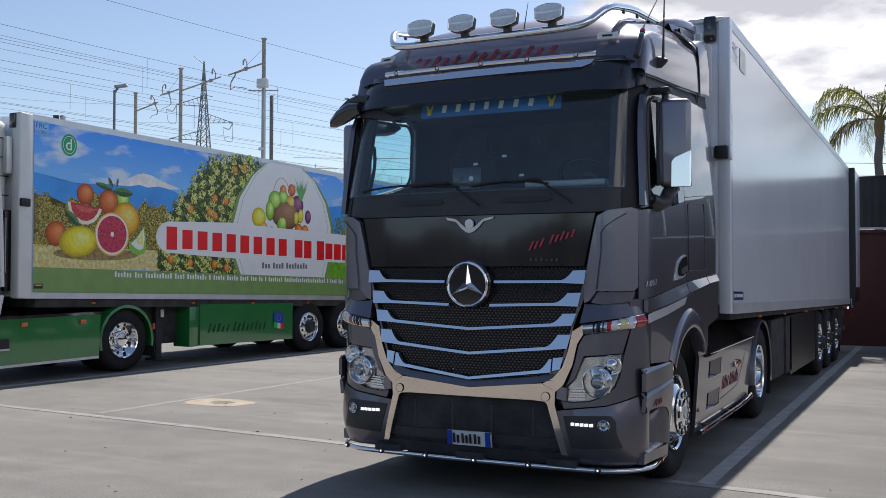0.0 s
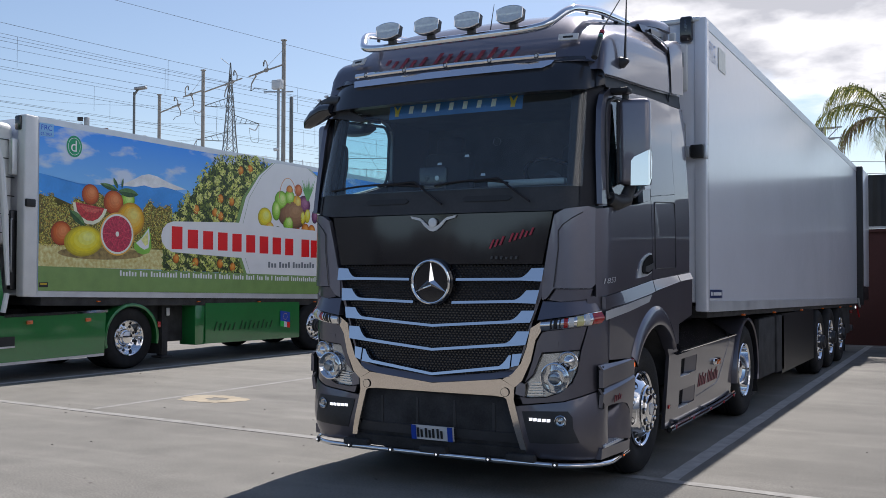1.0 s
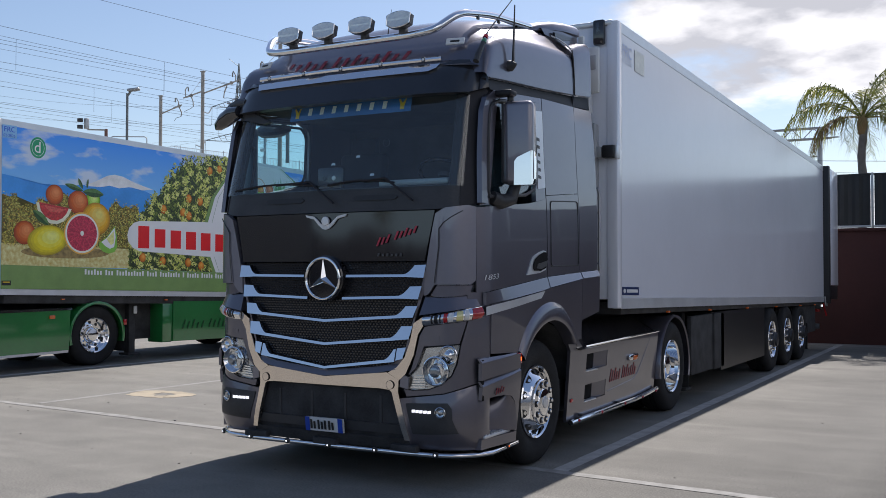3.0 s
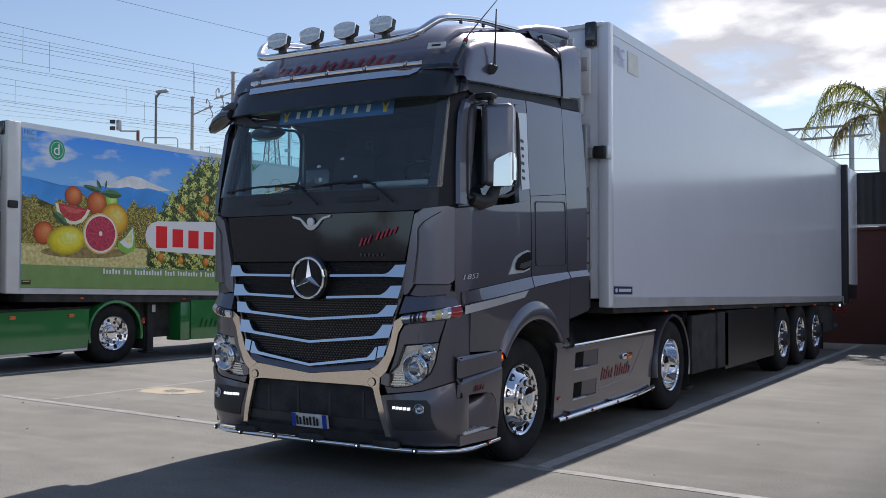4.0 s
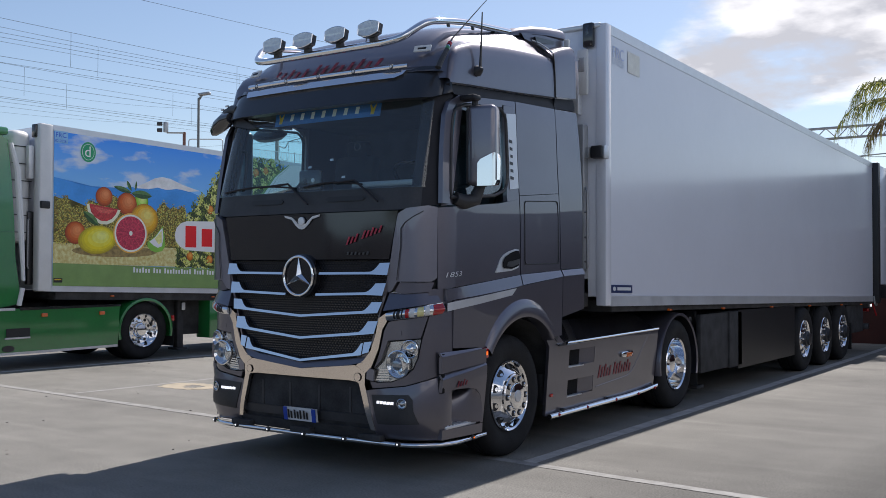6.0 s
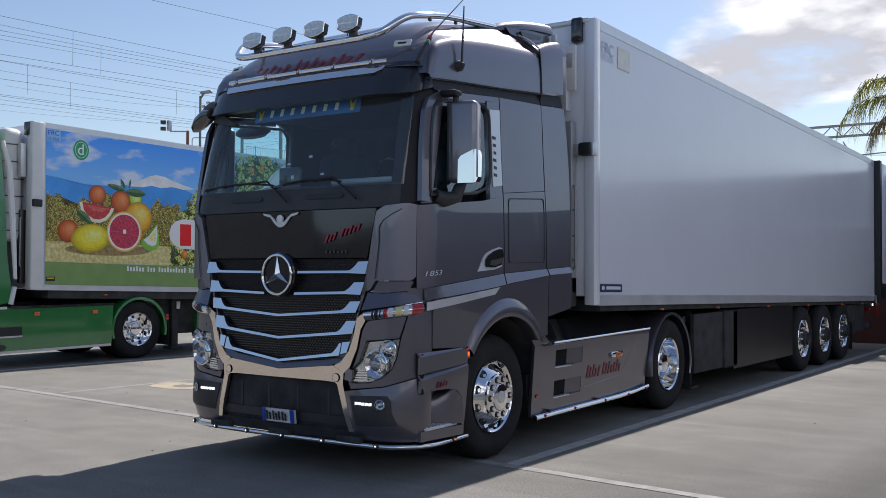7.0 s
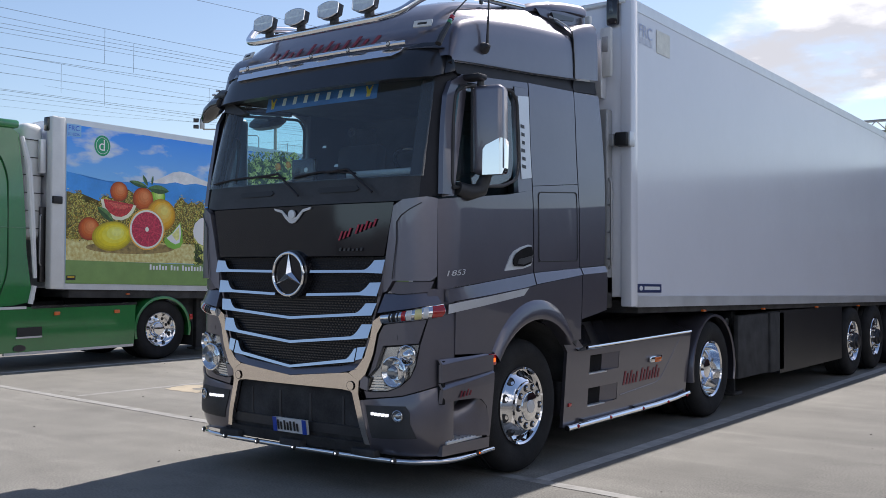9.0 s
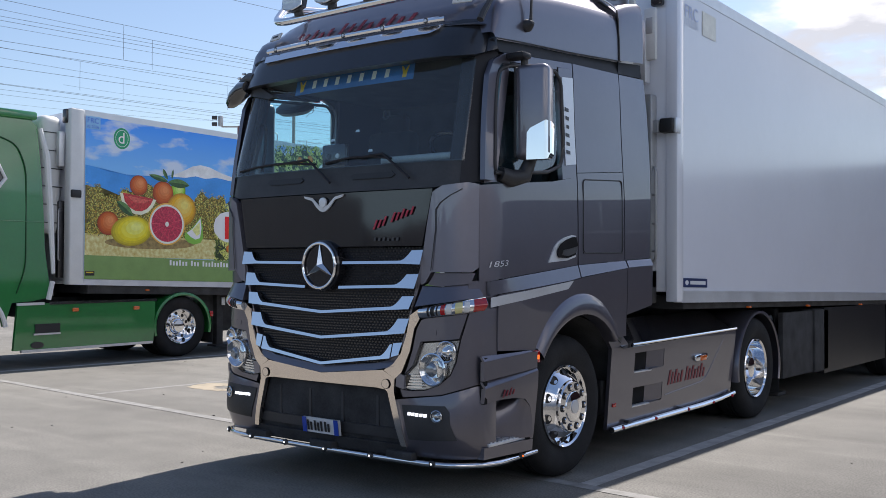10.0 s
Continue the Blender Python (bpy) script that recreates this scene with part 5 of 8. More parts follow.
        part("wiper_blade", tube([F(s0 - (s0 - s1) * k / 10 - 0.02, 2.262 + 0.03 * math.sin(math.pi * k / 10), 0.02) for k in range(11)], 0.008, 6), M["pillar"], T, "black wiper blade")
    for k, (s, z) in enumerate(((0.01, 2.425), (0.235, 2.475), (0.385, 2.325))):
        part("screen_sticker", panel([(s - 0.02, z), (s + 0.02, z), (s + 0.015, z + 0.018), (s - 0.015, z + 0.018)], F, 0.001, edge=0, off=0.002), M["alu"], T)
    part("rain_sensor", tube([F(0.46, 2.58, -0.02) + Vector((0.03 * math.cos(a), 0, 0.03 * math.sin(a))) for a in [2 * math.pi * k / 20 for k in range(20)]], 0.004, 5, closed=True), M["black"], T)


build_screen()


def V(s, z, off=0.0):
    """The sun visor's skin, proud of the screen."""
    k = (z - 2.88) / 0.27
    ease = max(0.2, 1 - max(0.0, (abs(s) - 0.80) / 0.44) ** 2)
    p = F(s, z, (0.13 - 0.05 * k) * ease + off)
    return p


def build_visor_and_roof():
    half = [(1.0, 2.925), (1.10, 2.938), (1.165, 2.965), (1.188, 3.0), (1.195, 3.06), (1.192, 3.15), (1.175, 3.196), (1.13, 3.205), (0.98, 3.198), (0.90, 3.168)]
    vis = half + [(-s, z) for s, z in half[::-1]]
    part("sun_visor", panel(vis, V, 0.10, 0.04, 0.04, 0.012, 0.012), M["visor"], T, "dark plastic sun visor")
    both("visor_cheek", lambda: panel([(0.0, 2.965), (1.0, 2.985), (1.0, 3.10), (0.55, 3.165), (0.0, 3.200)], lambda u, z, o=0.0: V(1.165, z, 0.003).lerp(Vector((W(z) + 0.006, 6.925, z)), u) + Vector((o, -0.6 * o, 0)), 0.03, 0.1, 0.05, 0.003, 0.003), M["visor"], T, "", 60)
    part("visor_top", panel([(-1.12, 3.15), (1.12, 3.15), (1.1, 3.21), (-1.1, 3.21)], lambda s, z, off=0.0: F(s, z, 0.07 - (z - 3.15) * 1.3 + off), 0.05, 0.06, 0.03, 0, 0), M["visor"], T)
    part("visor_strip", panel([(-0.83, 3.105), (0.80, 3.105), (0.86, 3.13), (0.88, 3.165), (-0.86, 3.165)], V, 0.02, 0.08, 0.1, 0.004, 0.004, off=0.014), M["chrome"], T, "polished steel visor strip")
    # small marker tube
    pts = [V(s, 3.205, 0.02) for s in [-0.85 + 1.74 * k / 24 for k in range(25)]]
    part("visor_bar", tube(pts, 0.022, 10), M["chrome"], T, "chrome tube with small marker lights")
    for s in (-0.74, -0.37, 0.0, 0.37, 0.74):
        p = V(s, 3.205, 0.042)
        l = part("bar_light", lathe([(0.021, -0.008), (0.020, -0.002), (0.015, 0.0), (0, 0.001)], p, (0, -1, 0), 14), M["dark_metal"], T)
        part("bar_light_lens", lathe([(0.012, 0.001), (0.008, 0.005), (0, 0.006)], p, (0, -1, 0), 10), M["alu"], l)
    # roof shell: flat sides with a shoulder, then a raised dome
    secs = [(6.80, 3.10), (6.84, 3.26), (6.90, 3.34), (6.96, 3.39), (7.02, 3.47), (7.2, 3.60), (7.45, 3.69), (7.75, 3.745), (8.1, 3.785), (8.4, 3.80), (8.60, 3.80)]
    shoulder = [(6.80, 3.08), (6.86, 3.21), (6.89, 3.276), (6.97, 3.352), (7.20, 3.440), (7.67, 3.505), (8.22, 3.552), (8.62, 3.572)]
    foot = [(6.90, 3.060), (7.19, 3.082), (7.90, 3.130), (8.67, 3.196)]

    def roof_row(y, zt):
        bow = 0.09 * max(0, 1 - (y - 6.8) / 0.9)
        ys = y + bow * 0.9
        zs, zf = min(lerp_table(shoulder, ys), zt - 0.004), lerp_table(foot, ys)
        zf = min(zf, zs - 0.004)
        h, d = zs - zf, zt - zs
        k = max(0.0, min(1.0, (y - 7.6) / 0.8))
        half = [(1.216, zf), (1.213, zf + 0.3 * h), (1.207, zf + 0.6 * h), (1.198, zf + 0.82 * h), (1.185, zf + 0.93 * h), (1.163, zf + 0.985 * h), (1.125, zs + 0.10 * k * d), (1.085, zs + (0.05 + 0.30 * k) * d), (1.04, zs + (0.18 + 0.42 * k) * d), (0.99, zs + (0.42 + 0.36 * k) * d), (0.93, zs + (0.66 + 0.22 * k) * d), (0.83, zs + (0.84 + 0.10 * k) * d), (0.66, zs + (0.94 + 0.03 * k) * d), (0.38, zs + 0.99 * d), (0.0, zt)]
        pts = half + [(-x, z) for x, z in half[-2::-1]]
        return [(x, y + bow * (x / 1.2) ** 2, z) for x, z in pts]
    bm = bmesh.new()
    rows = [[bm.verts.new(v) for v in roof_row(y, zt)] for y, zt in secs]
    for A, B in zip(rows, rows[1:]):
        for i in range(len(A) - 1):
            bm.faces.new((A[i], A[i + 1], B[i + 1], B[i]))
    bmesh.ops.recalc_face_normals(bm, faces=bm.faces)
    part("roof", bm, M["paint"], T, "grey high roof shell with a raised dome", angle=60)
    # air deflector behind the roof: side fairing, recessed panel, and a thin rising cap
    def fairing():
        bm = bmesh.new()
        rows = []
        for y, zt in ((8.615, 3.606), (8.66, 3.640), (8.72, 3.668), (8.80, 3.694), (8.90, 3.720), (9.00, 3.742), (9.035, 3.738)):
            zb = 3.196 + 0.10 * (y - 8.62)
            h = zt - zb
            rows.append([bm.verts.new(v) for v in ((1.212, y, zb), (1.212, y, zb + 0.4 * h), (1.204, y, zb + 0.8 * h), (1.192, y, zt - 0.035), (1.170, y, zt - 0.008), (1.145, y, zt), (1.10, y, zt + 0.004), (1.075, y, zt + 0.012), (1.070, y, zt + 0.16), (0.0, y, zt + 0.17))])
        for A, B in zip(rows, rows[1:]):
            for i in range(9):
                bm.faces.new((A[i], B[i], B[i + 1], A[i + 1]))
        bm.faces.new(rows[-1])
        foot = [bm.verts.new((v.co.x - 0.03, v.co.y + 0.03, v.co.z - 0.12)) for v in rows[0]]
        for a, b, c, e in zip(rows[0], rows[0][1:], foot[1:], foot):
            bm.faces.new((a, b, c, e))
        for v, (x, y, z) in zip(rows[0][4:], ((1.172, 8.575, 3.600), (1.140, 8.53, 3.632), (1.085, 8.44, 3.682), (1.045, 8.34, 3.705), (1.03, 8.30, 3.755), (0.0, 8.30, 3.77))):
            v.co = (x, y, z)
        bmesh.ops.recalc_face_normals(bm, faces=bm.faces)
        if sum(f.normal.x * f.calc_area() for f in bm.faces) < 0:
            bmesh.ops.reverse_faces(bm, faces=bm.faces)
        return bm
    both("roof_fairing", fairing, M["paint"], T, "grey fairing behind the roof", angle=40)
    bm = bmesh.new()
    rows = []
    for y, zt, hw, th in ((8.12, 3.728, 0.90, 0.03), (8.18, 3.768, 0.97, 0.065), (8.32, 3.814, 1.02, 0.085), (8.50, 3.856, 1.06, 0.09), (8.72, 3.888, 1.085, 0.095), (8.95, 3.912, 1.10, 0.10), (9.03, 3.915, 1.10, 0.10)):
        half = [(hw - 0.35, zt - th - 0.01), (hw - 0.02, zt - th), (hw, zt - th + 0.010), (hw - 0.006, zt - 0.035), (hw - 0.035, zt - 0.004), (0.6, zt + 0.012), (0.0, zt + 0.018)]
        rows.append([bm.verts.new((x, y, z)) for x, z in half + [(-x, z) for x, z in half[-2::-1]]])
    for A, B in zip(rows, rows[1:]):
        for i in range(len(A) - 1):
            bm.faces.new((A[i], A[i + 1], B[i + 1], B[i]))
        bm.faces.new((A[-1], A[0], B[0], B[-1]))
    bm.faces.new(rows[-1])
    bm.faces.new(rows[0][::-1])
    bmesh.ops.recalc_face_normals(bm, faces=bm.faces)
    part("roof_spoiler", bm, M["paint"], T, "grey roof air deflector cap", angle=50)
    both("fairing_pocket", lambda: panel([(8.50, 3.690), (8.84, 3.745), (8.84, 3.775), (8.47, 3.745)], lambda y, z, o=0.0: Vector((1.088 + o, y, z)), 0.02, 0.2, 0.1, 0.004, 0.003), M["visor"], T, "dark recessed panel under the deflector")
    both("fairing_end", lambda: box((1.12, 9.03, 3.775), (0.05, 0.04, 0.09), 0.006), M["whiteplastic"], T)
    both("deflector_slot", lambda: tube([(1.035, 8.40, 3.700), (1.07, 8.46, 3.678), (1.115, 8.515, 3.645), (1.165, 8.565, 3.598)], [0.005, 0.013, 0.015, 0.006], 6), M["ink"], T, "black slot beside the deflector")
    both("slot_trim", lambda: tube([(1.05, 8.47, 3.715), (1.10, 8.525, 3.690), (1.15, 8.575, 3.650), (1.192, 8.605, 3.604)], 0.009, 6), M["alu"], T)
    both("deflector_seam", lambda: tube([(1.196, 8.608, 3.598), (1.207, 8.612, 3.52), (1.216, 8.612, 3.36), (1.221, 8.612, 3.19)], 0.007, 6), M["ink"], T)
    # fascia lettering as bars
    def R(s, z, off=0.0):
        k = (z - 3.2) / 0.2
        return Vector((s, 6.815 + 0.12 * k - off + 0.13 * (s / 1.18) ** 2, z))
    bars([5, 8], -0.69, 3.248, 0.098, 0.60, R, T, M["redtext"], slant=0.45, width=0.36, space=0.4, off=0.020)
    both("marker_lamp", lambda: box((0.93, 6.915, 3.36), (0.15, 0.014, 0.062), 0.006, m=pose(0, 0, 0, -28, 0, 12)), M["whiteplastic"], T, "white roof marker lamp")
    both("marker_lens", lambda: box((0.93, 6.908, 3.36), (0.075, 0.010, 0.018), 0.003, m=pose(0, 0, 0, -28, 0, 12)), M["ink"], T)
    # roof lamp bar
    ctrl = [(-0.95, 8.22, 3.755), (-0.95, 7.48, 3.690), (-0.92, 6.99, 3.602), (-0.81, 6.80, 3.44), (-0.66, 6.76, 3.412), (0.66, 6.76, 3.412), (0.81, 6.80, 3.44), (0.92, 6.99, 3.602), (0.95, 7.48, 3.690), (0.95, 8.22, 3.755)]
    part("roof_bar", tube(arc_pts(ctrl, 0.16, 7), 0.030, 12), M["chrome"], T, "chrome roof bar carrying four lamps")
    for y in (7.25, 7.62, 7.98):
        both("bar_foot", lambda: box((0.95, y, lerp_table([(7.25, 3.63), (7.62, 3.68), (7.98, 3.71)], y)), (0.02, 0.03, 0.06), 0.005), M["dark_metal"], T)
    def lamp_shape(a, b):
        top = [(a * (1 - 2 * k / 17) * (1.0 - 0.02 * abs(1 - 2 * k / 17)), b * (0.60 + 0.40 * (1 - (1 - 2 * k / 17) ** 2))) for k in range(18)]
        return top + [(0.96 * u, -0.98 * v) for u, v in top[::-1]]
    for x in (-0.51, -0.157, 0.198, 0.553):
        def at(u, v, o):
            return Vector((x + u, 6.70 - 0.97 * o + 0.17 * v, 3.525 + v + 0.17 * o))
        lamp = part("roof_lamp", panel(lamp_shape(0.108, 0.065), at, 0.040, 0.05, 0.05, 0.008, 0.004), M["dark_metal"], T, "oval roof lamp with clear lens")

        def bowl(u, v, o):
            k = min(1.0, (u / 0.112) ** 2 + (v / 0.072) ** 2)
            return at(u, v, o + 0.008 + 0.008 * k + 0.0011 * math.sin(150 * u) * math.cos(85 * v) + (0.0015 if v > 0.004 else -0.0015))
        part("lamp_reflector", panel(lamp_shape(0.107, 0.063), bowl, 0.002, 0.0065, 0.0065, 0, 0), M["reflector"], lamp)
        part("lamp_lens", panel(lamp_shape(0.108, 0.064), lambda u, v, o: at(u, v, o + 0.018 + 0.010 * (1 - (u / 0.114) ** 2) * (1 - (v / 0.074) ** 2)), 0.016, 0.03, 0.03, 0.004, 0.004), M["lampglass"], lamp)
        part("lamp_rim", tube([at(u, v, 0.012) for u, v in lamp_shape(0.108, 0.064)], 0.005, 6, closed=True), M["chrome"], lamp)
        part("lamp_foot", box((x + 0.01, 6.75, 3.455), (0.06, 0.05, 0.06), 0.01), M["black"], lamp)
    # aerials
    part("aerial_whip", tube([(1.245, 7.28, 3.215), (1.245, 7.285, 3.32), (1.25, 7.30, 3.69)], [0.013, 0.010, 0.005], 6), M["black"], T)
    part("aerial_base", lathe([(0.04, 0), (0.045, 0.02), (0.03, 0.05), (0.012, 0.08), (0.0, 0.085)], (1.205, 7.28, 3.205), (0.95, -0.3, 0.1), 18), M["black"], T, "black aerial base")
    part("aerial_tilted", tube([(1.19, 6.76, 3.15), (1.19, 6.79, 3.20), (1.19, 6.86, 3.29), (1.19, 6.955, 3.415), (1.22, 7.39, 3.80), (1.25, 7.78, 4.15)], [0.024, 0.024, 0.020, 0.006, 0.003, 0.0015], 10), M["black"], T)
    part("aerial_sleeve", tube([(1.19, 6.835, 3.255), (1.19, 6.86, 3.29), (1.19, 6.93, 3.382)], [0.019, 0.017, 0.013], 10), M["chrome"], T, "bright sleeve at the aerial foot")
    for k, mt in ((0.55, "green"), (0.85, "redlens")):
        p = Vector((1.19, 6.835, 3.255)).lerp(Vector((1.19, 6.93, 3.382)), k)
        part("sleeve_band", lathe([(0.020, -0.014), (0.020, 0.014), (0.0, 0.014)], p, (0, 0.6, 0.8), 12), M[mt], T)
    part("aerial_small", tube([(0.19, 7.1, 3.5), (0.23, 7.1, 3.74)], [0.006, 0.002], 5), M["black"], T)
    part("aerial_foot", lathe([(0.03, 0), (0.024, 0.03), (0, 0.035)], (0.19, 7.1, 3.48), (0, 0, 1), 12), M["black"], T)


build_visor_and_roof()


def bulge(y):
    k = max(0.0, min(1.0, (y - 6.76) / 0.5))
    return 0.027 * k * k * (3 - 2 * k)


def E(y, z, off=0.0):
    """The lower flank, swelling out below the ledge."""
    return D(y, z, off + bulge(y))


LEDGE_TOP = [(6.70, 1.432), (7.90, 1.556), (8.66, 1.597), (9.08, 1.616)]
LEDGE_FOOT = [(6.70, 1.340), (7.79, 1.447), (7.92, 1.468), (8.67, 1.541), (9.09, 1.561)]


def ledge(y, z, off=0.0):
    a, b = lerp_table(LEDGE_TOP, y), lerp_table(LEDGE_FOOT, y)
    return D(y, z, off + bulge(y) * (a - z) / (a - b))


def G(u, z, off=0.0):
    """The door skin, which turns round the front corner of the cab."""
    a = W(z) + RC * (math.pi / 2 - 1) + u - lerp_table(FRONT, z) - 0.07 - RC
    p = F(a, z)
    crown = D(p.y, z).x - W(z)
    return F(a, z, off + crown * max(0.0, min(1.0, (u - 6.70) / 0.22)))


def build_flank():
    for nm, poly, mt, lab in (
        ("door_top", [(7.05, 2.94), (7.66, 2.985), (7.885, 3.0), (7.885, 3.046), (7.0, 2.972)], "paint", ""),
        ("flank_upper", [(7.90, 2.235), (8.62, 2.30), (8.62, 3.084), (7.90, 3.048)], "paint", "grey sleeper side panel"),
        ("flank_lower", [(7.90, 1.558), (8.62, 1.596), (8.62, 2.295), (7.90, 2.23)], "paint", "")):
        both(nm, lambda: panel(poly, D, 0.04, 0.15, 0.12, 0.005, 0.004), M[mt], T, lab)
    for y0, y1 in ((6.80, 7.885), (7.90, 8.63), (8.65, 9.085)):
        ys = [y0 + (y1 - y0) * k / 8 for k in range(9)]
        both("body_ledge", lambda: panel([(y, lerp_table(LEDGE_FOOT, y)) for y in ys] + [(y, lerp_table(LEDGE_TOP, y) - 0.002) for y in ys[::-1]], ledge, 0.03, 0.1, 0.03, 0.003, 0.002), M["paint"], T, "sloping ledge along the cab side")
    both("door_front", lambda: panel([(1.285, 2.085), (1.395, 2.095), (1.385, 2.5), (1.375, 2.88), (1.37, 2.93), (1.265, 2.94)], F, 0.04, 0.03, 0.1, 0.005, 0.005), M["paint"], T)
    both("door_lower", lambda: panel([(6.738, 1.440), (7.0, 1.466), (7.885, 1.556), (7.885, 2.20), (7.55, 2.145), (6.872, 2.08), (6.738, 2.066)], G, 0.04, 0.035, 0.12, 0.004, 0.003), M["paint"], T, "grey cab door")
    # pale flash along the door foot
    both("door_flash", lambda: panel([(6.80, 1.272), (7.707, 1.381), (7.780, 1.440), (6.80, 1.336)], E, 0.004, 0.2, 0.2, 0.002, 0.002, off=0.005), M["alu"], T, "pale aluminium flash on the door")
    near_pane = [(6.81, 2.15), (7.55, 2.21), (7.68, 2.27), (7.69, 2.93), (7.62, 2.97), (7.04, 2.945), (6.95, 2.87)]
    far_pane = [(6.81, 2.19), (7.55, 2.35), (7.83, 2.42), (7.868, 2.48), (7.868, 2.88), (7.80, 2.965), (7.04, 2.945), (6.95, 2.87)]
    part("side_window", panel(near_pane, D, 0.0, 0.2, 0.2, 0, 0, off=-0.02), M["winglass"], T, "side window glass")
    part("side_window", mirrored(panel(far_pane, D, 0.0, 0.2, 0.2, 0, 0, off=-0.02)), M["winglass"], T, "side window glass")
    part("door_rear", panel([(7.69, 2.17), (7.885, 2.20), (7.885, 3.0), (7.69, 2.985)], D, 0.04, 0.15, 0.12, 0.005, 0.004), M["paint"], T)
    part("door_rear", mirrored(panel([(6.84, 2.06), (7.885, 2.18), (7.885, 3.0), (7.70, 2.99), (7.79, 2.962), (7.845, 2.925), (7.868, 2.87), (7.872, 2.46), (7.83, 2.415), (7.55, 2.345), (6.84, 2.19)], D, 0.04, 0.15, 0.12, 0.003, 0.002)), M["paint"], T)

    def door_frame():
        outer = [(6.73, 2.10), (6.755, 2.37), (6.79, 2.63), (6.82, 2.80), (6.88, 2.905), (6.99, 2.962), (7.66, 3.005), (7.66, 2.965), (7.10, 2.925), (6.97, 2.895), (6.925, 2.85), (6.885, 2.68), (6.865, 2.42), (6.83, 2.10)]
        return panel(outer, lambda y, z, o=0.0: D(y, z, o), 0.04, 0.05, 0.08, 0.006, 0.005, off=0.006)
    both("door_frame", door_frame, M["paint"], T, "grey painted frame round the door window")
    part("door_pale_strip", panel([(7.735, 2.275), (7.882, 2.295), (7.882, 2.935), (7.725, 2.92)], D, 0.004, 0.1, 0.1, 0.002, 0.002, off=0.004), M["alu"], T, "pale strip behind the door window")
    near_seal = [(6.84, 2.15), (7.48, 2.205), (7.67, 2.27), (7.72, 2.42), (7.715, 2.88), (7.64, 2.95), (7.08, 2.905), (6.925, 2.84), (6.89, 2.66)]
    far_seal = [(6.84, 2.19), (7.55, 2.345), (7.81, 2.41), (7.868, 2.50), (7.866, 2.88), (7.79, 2.955), (7.08, 2.905), (6.925, 2.84), (6.89, 2.66)]

    def frame_strip(line):
        return tube(arc_pts([D(*p, 0.0) for p in line + line[:2]], 0.06, 4), 0.013, 8)
    part("window_seal", frame_strip(near_seal), M["black"], T, "black window seal")
    part("window_seal", mirrored(frame_strip(far_seal)), M["black"], T, "black window seal")
    lk = [(7.965, 1.645), (8.585, 1.655), (8.59, 2.225), (7.975, 2.19)]
    both("locker_groove", lambda: tube(arc_pts([D(*q_, 0.0) for q_ in lk + lk[:2]], 0.04, 4), 0.0045, 6), M["ink"], T, "groove round the flush locker door")
    both("roof_gutter", lambda: panel([(6.90, 3.052), (7.19, 3.074), (7.90, 3.121), (8.64, 3.186), (8.64, 3.09), (7.93, 3.054), (6.97, 2.975)], lambda y, z, o=0.0: D(y, z, o - 0.012), 0.03, 0.2, 0.05, 0.006, 0.006, off=0.004), M["pillar"], T, "dark gutter band under the roof")
    both("gutter_line", lambda: tube([(1.219, 6.92, 3.056), (1.219, 7.19, 3.079), (1.219, 7.90, 3.127), (1.219, 8.64, 3.190)], 0.005, 6), M["ink"], T)
    both("side_deflector", lambda: panel([(8.645, 1.60), (9.085, 1.622), (9.14, 2.5), (9.095, 3.112), (8.645, 3.086)], D, 0.04, 0.2, 0.3, 0.008, 0.006, off=-0.004), M["paint"], T, "grey side air deflector")
    both("side_deflector_foot", lambda: panel([(8.645, 1.165), (9.09, 1.23), (9.088, 1.557), (8.645, 1.537)], E, 0.04, 0.2, 0.3, 0.008, 0.006, off=-0.004), M["paint"], T)
    both("deflector_gutter", lambda: panel([(8.66, 3.095), (9.085, 3.126), (9.075, 3.236), (8.66, 3.192)], lambda y, z, o=0.0: D(y, z, o - 0.014), 0.03, 0.2, 0.05, 0.006, 0.006), M["pillar"], T)

    # wheel arch side and its broad raised lip
    out_arc = [(7.915 + 0.70 * math.cos(a), 0.545 + 0.785 * math.sin(a)) for a in [radians(147 - 5.1 * k) for k in range(23)]]
    lower = [(6.885, 0.985), (7.20, 0.974), (7.27, 0.966)] + out_arc + [(8.62, 1.00), (8.62, 1.532), (7.92, 1.463), (7.79, 1.442), (6.885, 1.353)]
    both("arch_panel", lambda: panel(lower, E, 0.05, 0.12, 0.12, 0.003, 0.002), M["paint"], T, "grey wheel arch panel")

    def lip():
        bm = bmesh.new()
        prof = [(1.03, 1.025, -0.01), (1.0, 1.0, 0.006), (0.985, 0.965, 0.018), (0.95, 0.90, 0.029), (0.925, 0.845, 0.033), (0.915, 0.822, 0.028), (0.91, 0.815, 0.0), (0.91, 0.815, -0.08)]
        rows = []
        for k in range(29):
            a = radians(147 - 3.8 * k)
            row = []
            for ry, rz, o in prof:
                y, z = 7.91 + 0.715 * ry * math.cos(a), 0.545 + 0.79 * rz * math.sin(a)
                row.append(bm.verts.new(E(y, z, o)))
            rows.append(row)
        for A, B in zip(rows, rows[1:]):
            for i in range(len(prof) - 1):
                bm.faces.new((A[i], A[i + 1], B[i + 1], B[i]))
        bmesh.ops.recalc_face_normals(bm, faces=bm.faces)
        if sum(f.normal.x * f.calc_area() for f in bm.faces) < 0:
            bmesh.ops.reverse_faces(bm, faces=bm.faces)
        return bm
    both("arch_lip", lip, M["paint"], T, "raised wheel arch lip", angle=60)
    cy, cz = 7.895, 0.54
